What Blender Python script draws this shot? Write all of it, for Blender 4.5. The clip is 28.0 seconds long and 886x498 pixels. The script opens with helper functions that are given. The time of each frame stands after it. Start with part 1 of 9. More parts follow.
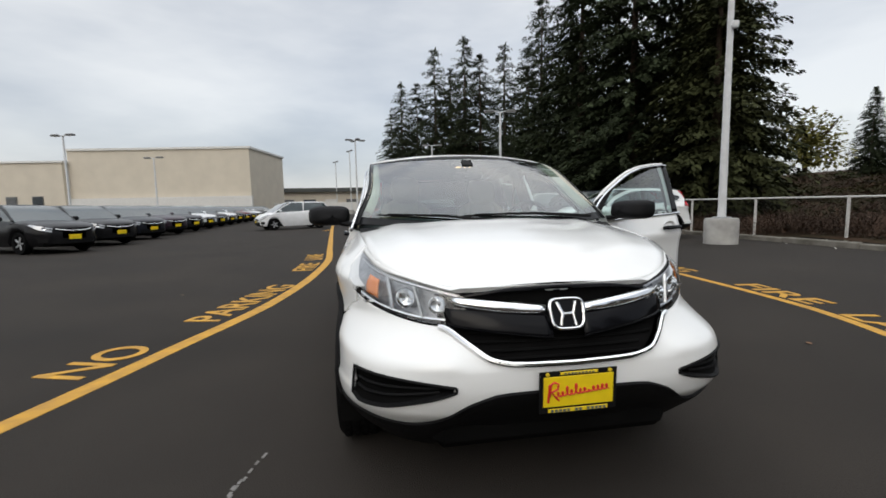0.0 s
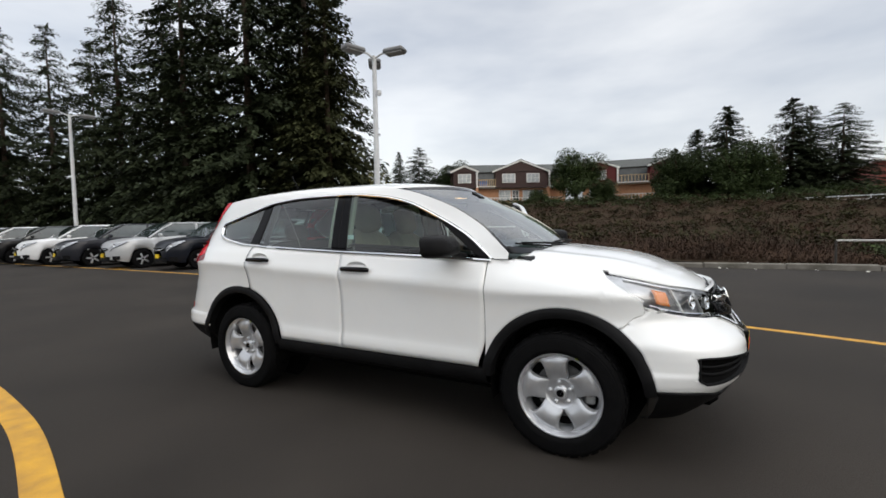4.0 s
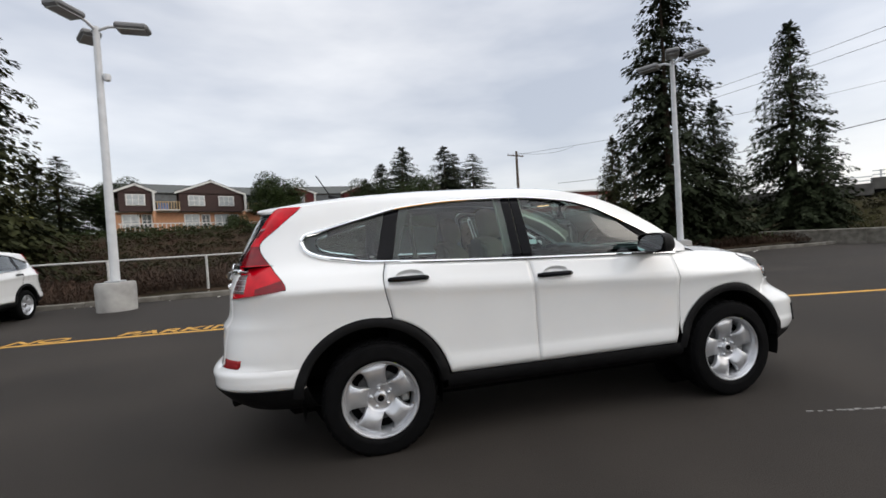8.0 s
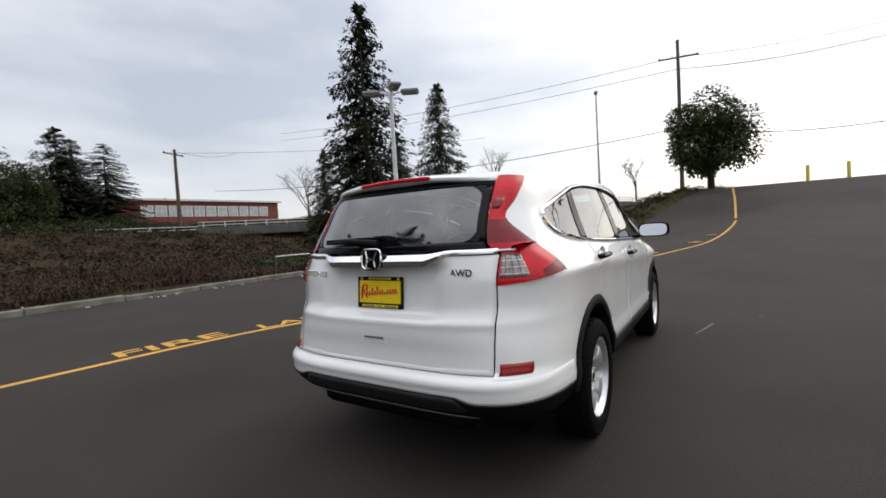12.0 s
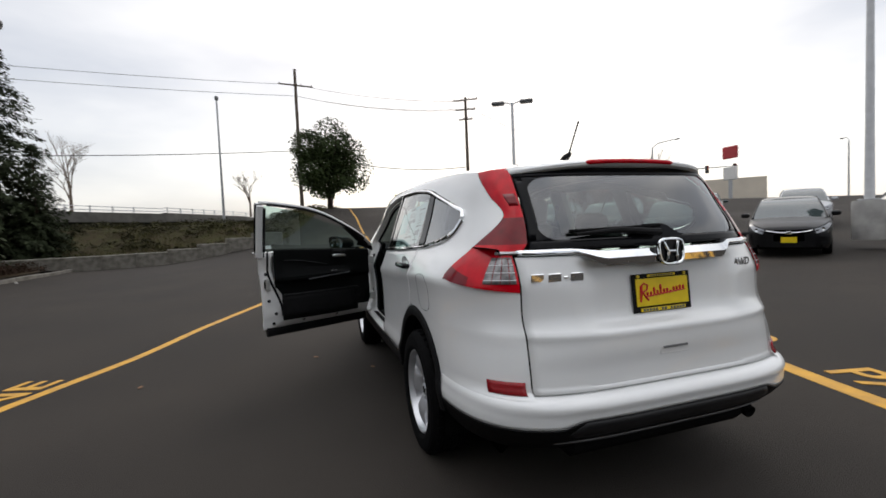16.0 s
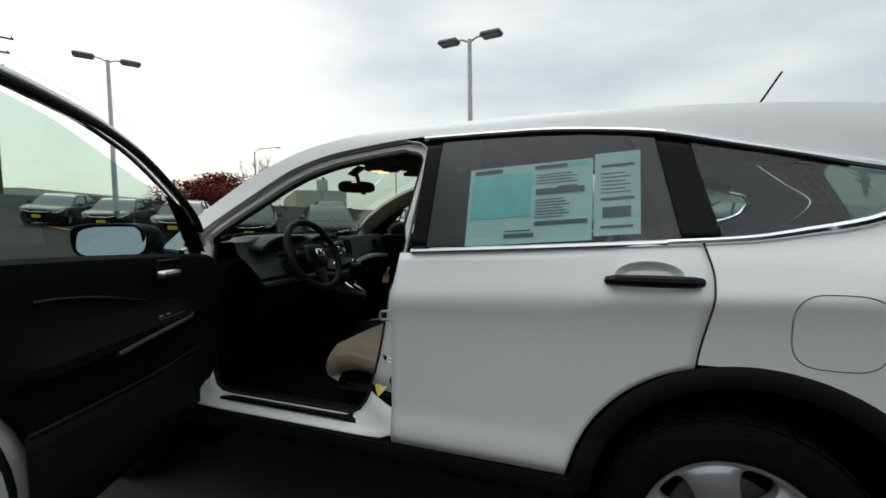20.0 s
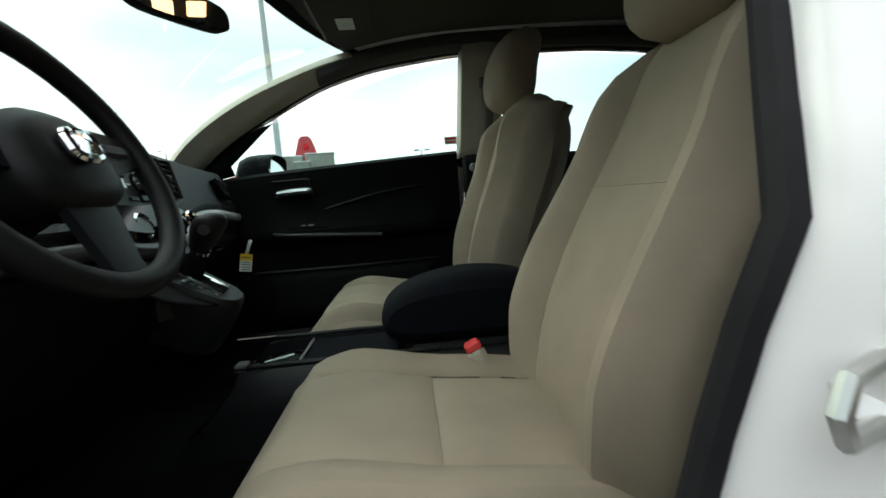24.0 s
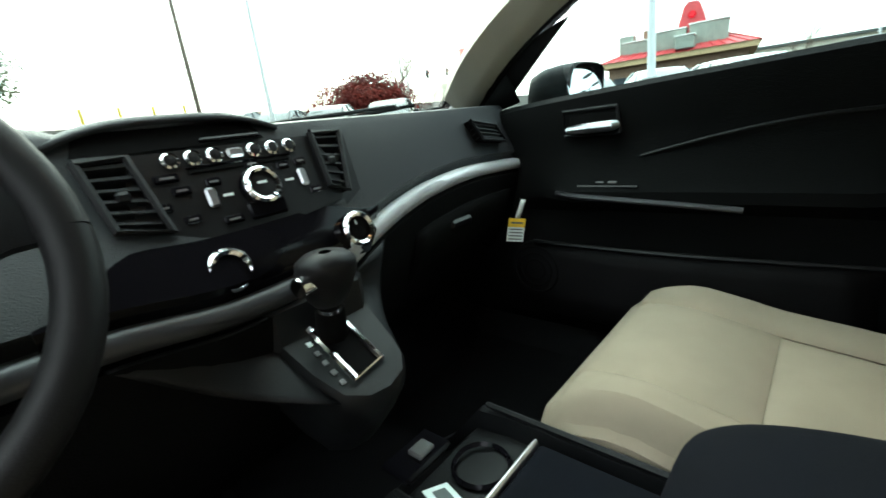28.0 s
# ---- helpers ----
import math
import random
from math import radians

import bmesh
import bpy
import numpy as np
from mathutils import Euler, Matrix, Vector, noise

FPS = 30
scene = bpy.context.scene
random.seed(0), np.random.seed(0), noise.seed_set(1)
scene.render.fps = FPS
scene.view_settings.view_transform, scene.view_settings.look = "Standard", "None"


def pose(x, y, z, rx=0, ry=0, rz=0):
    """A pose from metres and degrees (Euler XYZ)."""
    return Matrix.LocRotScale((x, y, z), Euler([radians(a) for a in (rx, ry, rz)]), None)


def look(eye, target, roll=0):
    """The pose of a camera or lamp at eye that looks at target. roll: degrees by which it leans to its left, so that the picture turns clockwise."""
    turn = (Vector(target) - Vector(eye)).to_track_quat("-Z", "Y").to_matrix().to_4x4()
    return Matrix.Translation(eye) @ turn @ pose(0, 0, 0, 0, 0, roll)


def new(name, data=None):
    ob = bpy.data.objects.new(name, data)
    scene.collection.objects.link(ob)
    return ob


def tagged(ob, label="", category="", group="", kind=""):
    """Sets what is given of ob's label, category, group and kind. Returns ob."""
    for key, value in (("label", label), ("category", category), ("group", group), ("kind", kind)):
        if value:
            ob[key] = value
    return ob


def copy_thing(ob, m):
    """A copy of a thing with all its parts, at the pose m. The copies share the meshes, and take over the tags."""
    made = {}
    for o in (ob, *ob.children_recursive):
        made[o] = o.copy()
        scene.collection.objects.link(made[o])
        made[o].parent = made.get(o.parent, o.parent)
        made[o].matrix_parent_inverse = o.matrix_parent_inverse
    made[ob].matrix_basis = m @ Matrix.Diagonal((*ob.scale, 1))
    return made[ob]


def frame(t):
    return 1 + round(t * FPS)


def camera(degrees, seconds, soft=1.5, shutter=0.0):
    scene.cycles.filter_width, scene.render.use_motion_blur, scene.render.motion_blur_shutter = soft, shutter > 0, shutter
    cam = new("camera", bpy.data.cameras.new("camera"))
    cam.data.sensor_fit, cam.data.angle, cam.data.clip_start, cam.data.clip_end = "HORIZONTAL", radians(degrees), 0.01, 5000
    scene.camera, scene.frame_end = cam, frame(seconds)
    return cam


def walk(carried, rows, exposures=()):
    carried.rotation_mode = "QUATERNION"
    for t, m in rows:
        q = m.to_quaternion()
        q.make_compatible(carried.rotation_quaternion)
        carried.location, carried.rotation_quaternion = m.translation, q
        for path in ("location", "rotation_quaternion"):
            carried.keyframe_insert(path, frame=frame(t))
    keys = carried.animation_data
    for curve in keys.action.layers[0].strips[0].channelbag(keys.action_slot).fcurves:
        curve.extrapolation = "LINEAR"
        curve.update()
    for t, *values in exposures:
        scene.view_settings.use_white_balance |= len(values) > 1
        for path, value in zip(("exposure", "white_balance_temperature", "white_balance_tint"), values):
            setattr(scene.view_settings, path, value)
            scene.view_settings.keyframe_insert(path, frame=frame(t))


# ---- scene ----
# stops over time: the clip's camera opens up as it enters the dark cabin
EXPOSURES = [(0, -0.12, 6480, 8), (3, -0.10, 6480, 8), (4.5, 0.08, 6480, 9), (8, 0.06, 6450, 10), (14, 0.06, 6450, 9), (16, -0.12, 6520, 10), (17, -0.2, 6550, 8), (19, -0.2, 6500, 4), (21, -0.3, 6520, 0), (22, -0.35, 6500, -5), (22.5, -0.2, 6500, -4),
             (24.5, 1.2, 6450, 4), (25, 1.1, 6420, 2), (26, 0.95, 6420, 2), (27, 1.95, 6420, 2), (28, 2.25, 6450, 2)]
SKY = 2.8
DOOR_OPEN = -65
cam = camera(91.0, 28.0, soft=1.6, shutter=0.25)
PATH = [
    (0, (3.641, -0.715, 1.222), (1.678, -0.392, 1.018), -1.1),
    (0.5, (3.569, -1.086, 1.245), (1.652, -0.543, 1.076), -2.0),
    (1, (3.503, -1.481, 1.267), (1.711, -0.610, 1.094), -1.8),
    (1.5, (3.341, -1.866, 1.250), (1.632, -0.836, 1.110), -2.2),
    (2, (3.124, -2.207, 1.269), (1.536, -0.999, 1.136), -1.3),
    (2.5, (2.863, -2.533, 1.279), (1.435, -1.137, 1.158), -2.4),
    (3, (2.533, -2.789, 1.278), (1.247, -1.263, 1.157), -1.9),
    (3.5, (2.187, -3.039, 1.285), (1.097, -1.367, 1.156), -1.8),
    (4, (1.824, -3.235, 1.279), (0.896, -1.466, 1.175), -1.1),
    (4.5, (1.461, -3.388, 1.289), (0.694, -1.544, 1.186), -1.4),
    (6.5, (-0.178, -3.676, 1.258), (-0.265, -1.680, 1.174), -1.1),
    (7, (-0.593, -3.648, 1.272), (-0.496, -1.651, 1.224), -2.0),
    (7.5, (-1.014, -3.597, 1.277), (-0.741, -1.617, 1.216), -2.4),
    (8, (-1.419, -3.496, 1.268), (-0.971, -1.548, 1.223), -3.5),
    (8.5, (-1.809, -3.373, 1.266), (-1.184, -1.473, 1.247), -3.3),
    (9, (-2.179, -3.201, 1.259), (-1.387, -1.365, 1.254), -3.7),
    (9.5, (-2.528, -3.004, 1.266), (-1.599, -1.233, 1.224), -3.1),
    (10, (-2.879, -2.772, 1.259), (-1.793, -1.093, 1.211), -3.1),
    (10.5, (-3.182, -2.498, 1.248), (-1.962, -0.914, 1.206), -3.7),
    (11, (-3.456, -2.195, 1.235), (-2.061, -0.763, 1.175), -3.4),
    (11.5, (-3.691, -1.867, 1.239), (-2.131, -0.617, 1.170), -3.5),
    (13.5, (-4.189, -0.413, 1.255), (-2.252, 0.073, 1.154), -2.1),
    (14, (-4.163, -0.014, 1.253), (-2.178, 0.211, 1.141), -2.8),
    (14.5, (-4.119, 0.396, 1.267), (-2.124, 0.446, 1.144), -2.9),
    (15, (-4.051, 0.791, 1.267), (-2.065, 0.568, 1.186), -2.8),
    (15.5, (-3.898, 1.164, 1.270), (-1.940, 0.763, 1.205), -4.0),
    (16, (-3.659, 1.475, 1.259), (-1.756, 0.867, 1.164), -2.4),
    (16.5, (-3.403, 1.780, 1.262), (-1.595, 0.932, 1.160), -3.4),
    (17, (-3.103, 2.028, 1.251), (-1.423, 0.945, 1.175), -3.8),
    (17.5, (-2.766, 2.223, 1.245), (-1.221, 0.956, 1.166), -2.9),
    (18, (-2.399, 2.330, 1.247), (-1.011, 0.893, 1.158), -3.7),
    (18.5, (-2.018, 2.370, 1.247), (-0.789, 0.795, 1.150), -3.0),
    (19, (-1.641, 2.366, 1.245), (-0.608, 0.657, 1.138), -1.8),
    (19.5, (-1.279, 2.305, 1.229), (-0.414, 0.506, 1.103), -1.5),
    (20, (-0.936, 2.215, 1.213), (-0.216, 0.353, 1.091), -0.7),
    (20.5, (-0.619, 2.090, 1.207), (-0.107, 0.165, 1.030), -1.2),
    (21, (-0.346, 1.899, 1.193), (0.056, -0.054, 1.043), -2.5),
    (21.5, (-0.148, 1.673, 1.170), (0.123, -0.299, 0.975), -1.5),
    (21.7, (-0.087, 1.609, 1.155), (0.103, -0.372, 0.953), -1.9),
    (22, (0.007, 1.483, 1.098), (0.153, -0.495, 0.842), -3.4),
    (22.5, (0.055, 1.351, 0.963), (0.151, -0.614, 0.603), -4.0),
    (24.5, (0.003, 0.838, 1.014), (-0.189, -1.142, 0.804), -4.7),
    (25, (-0.006, 0.641, 1.057), (-0.232, -1.331, 0.817), -4.8),
    (25.5, (-0.042, 0.498, 1.061), (-0.348, -1.449, 0.721), -4.7),
    (26, (-0.053, 0.375, 1.081), (-0.285, -1.560, 0.632), -5.2),
    (26.5, (-0.048, 0.303, 1.080), (0.101, -1.616, 0.537), -6.5),
    (27, (-0.024, 0.293, 1.080), (0.551, -1.544, 0.537), -6.0),
    (27.5, (-0.002, 0.320, 1.091), (0.974, -1.321, 0.498), -6.1),
    (28, (0.002, 0.351, 1.109), (1.296, -1.067, 0.549), -7.1),
]
walk(cam, [(t, look(eye, target, roll)) for t, eye, target, roll in PATH], EXPOSURES)


# ---- exposure, sky and sun ----
world = bpy.data.worlds.new("sky")
scene.world = world
world.use_nodes = True
wn, wl = world.node_tree.nodes, world.node_tree.links
wn.clear()
w_out, w_bg = wn.new("ShaderNodeOutputWorld"), wn.new("ShaderNodeBackground")
sky = wn.new("ShaderNodeTexSky")
sky.sky_type, sky.sun_disc = "NISHITA", False
sky.sun_elevation, sky.sun_rotation, sky.dust_density = radians(36), radians(114), 3.0
w_geo, w_sep = wn.new("ShaderNodeTexCoord"), wn.new("ShaderNodeSeparateXYZ")
wl.new(w_geo.outputs["Generated"], w_sep.inputs[0])
cloud = wn.new("ShaderNodeTexNoise")
cloud.inputs["Scale"].default_value, cloud.inputs["Detail"].default_value = 1.7, 5.0
cloud.inputs["Roughness"].default_value = 0.5
w_map = wn.new("ShaderNodeMapping")
w_map.inputs["Scale"].default_value = (1.0, 1.0, 3.2)
w_map.inputs["Location"].default_value = (0.35, 0.2, 0.0)
wl.new(w_geo.outputs["Generated"], w_map.inputs[0])
wl.new(w_map.outputs[0], cloud.inputs[0])
c_ramp = wn.new("ShaderNodeValToRGB")
c_ramp.color_ramp.elements[0].position, c_ramp.color_ramp.elements[0].color = 0.33, (0.52, 0.545, 0.595, 1)
c_ramp.color_ramp.elements[1].position, c_ramp.color_ramp.elements[1].color = 0.66, (0.95, 0.94, 0.925, 1)
wl.new(cloud.outputs[0], c_ramp.inputs[0])
# the overcast dome is darkest low down and brightest overhead
z_ramp = wn.new("ShaderNodeValToRGB")
z_ramp.color_ramp.interpolation = "EASE"
z_el = z_ramp.color_ramp.elements
z_el[0].position, z_el[0].color = 0.0, (0.30, 0.30, 0.30, 1)
z_el[1].position, z_el[1].color = 1.0, (0.80, 0.80, 0.80, 1)
z_mid = z_el.new(0.42)
z_mid.color = (0.30, 0.30, 0.30, 1)
wl.new(w_sep.outputs["Z"], z_ramp.inputs[0])
# brighter cloud towards the low sun ahead of the car
w_dot = wn.new("ShaderNodeVectorMath")
w_dot.operation = "DOT_PRODUCT"
w_dot.inputs[1].default_value = (0.80, -0.55, 0.18)
wl.new(w_geo.outputs["Generated"], w_dot.inputs[0])
s_ramp = wn.new("ShaderNodeValToRGB")
s_ramp.color_ramp.elements[0].position, s_ramp.color_ramp.elements[0].color = 0.0, (1.02, 1.02, 1.03, 1)
s_ramp.color_ramp.elements[1].position, s_ramp.color_ramp.elements[1].color = 0.98, (1.28, 1.26, 1.23, 1)
wl.new(w_dot.outputs["Value"], s_ramp.inputs[0])


def w_mix(kind, a, b, fac):
    n = wn.new("ShaderNodeMix")
    n.data_type, n.blend_type = "RGBA", kind
    n.inputs[0].default_value = fac
    wl.new(a, n.inputs[6])
    wl.new(b, n.inputs[7])
    return n.outputs[2]


w_c = w_mix("MULTIPLY", c_ramp.outputs[0], z_ramp.outputs[0], 1.0)
w_c = w_mix("MULTIPLY", w_c, s_ramp.outputs[0], 1.0)
w_c = w_mix("ADD", w_c, sky.outputs[0], 0.015)
wl.new(w_c, w_bg.inputs["Color"])
w_bg.inputs["Strength"].default_value = SKY
wl.new(w_bg.outputs[0], w_out.inputs["Surface"])

sun = new("sun", bpy.data.lights.new("sun", "SUN"))
sun.data.energy, sun.data.angle, sun.data.color = 0.32, radians(30), (1.0, 0.96, 0.9)
sun.matrix_world = look((20, -9, 16), (0, 0, 0))


# ---- materials ----
def material(name, color, rough=0.5, metal=0.0, vary=0.0, scale=8.0, bump=0.0, bump_scale=60.0, coat=0.0, spec=0.5, color2=None, per=0.0):
    m = bpy.data.materials.new(name)
    m.use_nodes = True
    t = m.node_tree
    b = t.nodes["Principled BSDF"]
    b.inputs["Roughness"].default_value, b.inputs["Metallic"].default_value = rough, metal
    b.inputs["Coat Weight"].default_value, b.inputs["Specular IOR Level"].default_value = coat, spec
    b.inputs["Coat Roughness"].default_value = 0.03
    b.inputs["Base Color"].default_value = (*color, 1)
    co = t.nodes.new("ShaderNodeTexCoord")
    last = None
    if vary or color2:
        n = t.nodes.new("ShaderNodeTexNoise")
        n.inputs["Scale"].default_value, n.inputs["Detail"].default_value = scale, 6.0
        t.links.new(co.outputs["Object"], n.inputs["Vector"])
        r = t.nodes.new("ShaderNodeValToRGB")
        c2 = color2 or tuple(max(0.0, c * (1 - vary)) for c in color)
        r.color_ramp.elements[0].color, r.color_ramp.elements[1].color = (*c2, 1), (*[min(1, c * (1 + vary * 0.6)) for c in color], 1)
        r.color_ramp.elements[0].position, r.color_ramp.elements[1].position = 0.32, 0.68
        t.links.new(n.outputs[0], r.inputs[0])
        last = r.outputs[0]
        rr = t.nodes.new("ShaderNodeMapRange")
        rr.inputs[3].default_value, rr.inputs[4].default_value = rough * 0.85, min(1.0, rough * 1.15)
        t.links.new(n.outputs[0], rr.inputs[0])
        t.links.new(rr.outputs[0], b.inputs["Roughness"])
    if per:
        oi = t.nodes.new("ShaderNodeObjectInfo")
        hs = t.nodes.new("ShaderNodeHueSaturation")
        mr = t.nodes.new("ShaderNodeMapRange")
        mr.inputs[3].default_value, mr.inputs[4].default_value = 1 - per, 1 + per
        t.links.new(oi.outputs["Random"], mr.inputs[0])
        t.links.new(mr.outputs[0], hs.inputs["Value"])
        if last:
            t.links.new(last, hs.inputs["Color"])
        else:
            hs.inputs["Color"].default_value = (*color, 1)
        last = hs.outputs[0]
    if last:
        t.links.new(last, b.inputs["Base Color"])
    if bump:
        n2 = t.nodes.new("ShaderNodeTexNoise")
        n2.inputs["Scale"].default_value, n2.inputs["Detail"].default_value = bump_scale, 4.0
        t.links.new(co.outputs["Object"], n2.inputs["Vector"])
        bp = t.nodes.new("ShaderNodeBump")
        bp.inputs["Strength"].default_value, bp.inputs["Distance"].default_value = bump, 0.01
        t.links.new(n2.outputs[0], bp.inputs["Height"])
        t.links.new(bp.outputs[0], b.inputs["Normal"])
    return m


def glass(name, tint, rough=0.0, base=0.09, edge=0.82):
    """Thin tinted pane: clear with a Fresnel reflection."""
    m = bpy.data.materials.new(name)
    m.use_nodes = True
    t = m.node_tree
    t.nodes.clear()
    o, mx = t.nodes.new("ShaderNodeOutputMaterial"), t.nodes.new("ShaderNodeMixShader")
    tr, gl, fr = t.nodes.new("ShaderNodeBsdfTransparent"), t.nodes.new("ShaderNodeBsdfGlossy"), t.nodes.new("ShaderNodeLayerWeight")
    tr.inputs[0].default_value = (*tint, 1)
    gl.inputs["Roughness"].default_value = rough
    fr.inputs["Blend"].default_value = 0.5
    pw, ml = t.nodes.new("ShaderNodeMath"), t.nodes.new("ShaderNodeMath")
    pw.operation, ml.operation = "POWER", "MULTIPLY_ADD"
    pw.inputs[1].default_value, ml.inputs[1].default_value, ml.inputs[2].default_value = 2.5, edge, base
    t.links.new(fr.outputs["Facing"], pw.inputs[0])
    t.links.new(pw.outputs[0], ml.inputs[0])
    t.links.new(ml.outputs[0], mx.inputs[0])
    t.links.new(tr.outputs[0], mx.inputs[1])
    t.links.new(gl.outputs[0], mx.inputs[2])
    t.links.new(mx.outputs[0], o.inputs[0])
    return m


def emitter(name, color, strength):
    m = bpy.data.materials.new(name)
    m.use_nodes = True
    b = m.node_tree.nodes["Principled BSDF"]
    b.inputs["Base Color"].default_value = (*color, 1)
    b.inputs["Emission Color"].default_value = (*color, 1)
    b.inputs["Emission Strength"].default_value = strength
    return m


WHITE = material("pearl_white_paint", (0.80, 0.805, 0.795), 0.24, 0.0, 0.02, 3.0, 0.0, coat=0.75)
WHITE_IN = material("white_inner_paint", (0.74, 0.74, 0.73), 0.38, vary=0.04, scale=6, coat=0.4)
BLACK_PL = material("black_textured_plastic", (0.0065, 0.0065, 0.007), 0.55, vary=0.25, scale=14, bump=0.25, bump_scale=500, spec=0.12)
BLACK_GL = material("black_gloss_trim", (0.004, 0.004, 0.005), 0.12, vary=0.1, scale=8, spec=0.14)
GREY_PL = material("grey_plastic", (0.13, 0.13, 0.13), 0.5, vary=0.12, scale=12, bump=0.15, bump_scale=400)
CHROME = material("chrome", (0.86, 0.87, 0.88), 0.06, 1.0, 0.03, 20)
SATIN = material("satin_silver", (0.62, 0.63, 0.64), 0.3, 1.0, 0.06, 30)
STEEL_WHEEL = material("silver_painted_wheel", (0.62, 0.63, 0.65), 0.32, 0.7, 0.08, 20, coat=0.2)
RUBBER = material("tyre_rubber", (0.0055, 0.0055, 0.0058), 0.8, vary=0.3, scale=20, bump=0.4, bump_scale=120, spec=0.06)
DARK = material("dark_underbody", (0.005, 0.005, 0.005), 0.9, vary=0.3, scale=5, spec=0.05)
RED_LENS = material("red_lamp_lens", (0.55, 0.001, 0.010), 0.22, vary=0.22, scale=16, spec=0.12, coat=0.4)
RED_DARK = material("dark_red_lamp_lens", (0.17, 0.0, 0.004), 0.22, vary=0.30, scale=20, spec=0.12, coat=0.5)
REFLECTOR_RED = material("red_reflector", (0.30, 0.008, 0.012), 0.2, vary=0.3, scale=200, bump=0.3, bump_scale=300)
CLEAR_LENS = glass("clear_lamp_lens", (0.93, 0.94, 0.95), 0.0, 0.08, 0.7)
WINDOW = glass("window_glass", (0.58, 0.75, 0.72), 0.0, 0.065, 0.95)
PRIVACY = glass("privacy_glass", (0.60, 0.75, 0.72), 0.0, 0.065, 0.98)
REAR_GLASS = glass("rear_glass", (0.26, 0.33, 0.32), 0.0, 0.15, 0.75)
WSHIELD = glass("windscreen_glass", (0.68, 0.83, 0.78), 0.0, 0.15, 0.75)
AMBER = material("amber_lens", (0.75, 0.22, 0.03), 0.2, vary=0.1, scale=50, coat=0.5)
PLATE_Y = material("yellow_plate", (0.85, 0.62, 0.01), 0.4, vary=0.05, scale=20)
YELLOW_P = material("yellow_screw_cover", (0.70, 0.50, 0.02), 0.5, vary=0.05)
PLATE_R = material("red_print", (0.60, 0.015, 0.02), 0.45, vary=0.05)
MIRROR = material("mirror_glass", (0.60, 0.63, 0.65), 0.01, 1.0)
LAMP_IN = material("lamp_reflector_grey", (0.40, 0.41, 0.43), 0.3, 0.7, 0.25, 40)
PAPER = material("printed_paper", (0.78, 0.88, 0.86), 0.6, vary=0.05, scale=30)
INK = material("grey_ink", (0.10, 0.12, 0.12), 0.7)
CYAN = material("pale_cyan_print", (0.36, 0.80, 0.80), 0.6, vary=0.1, scale=14)


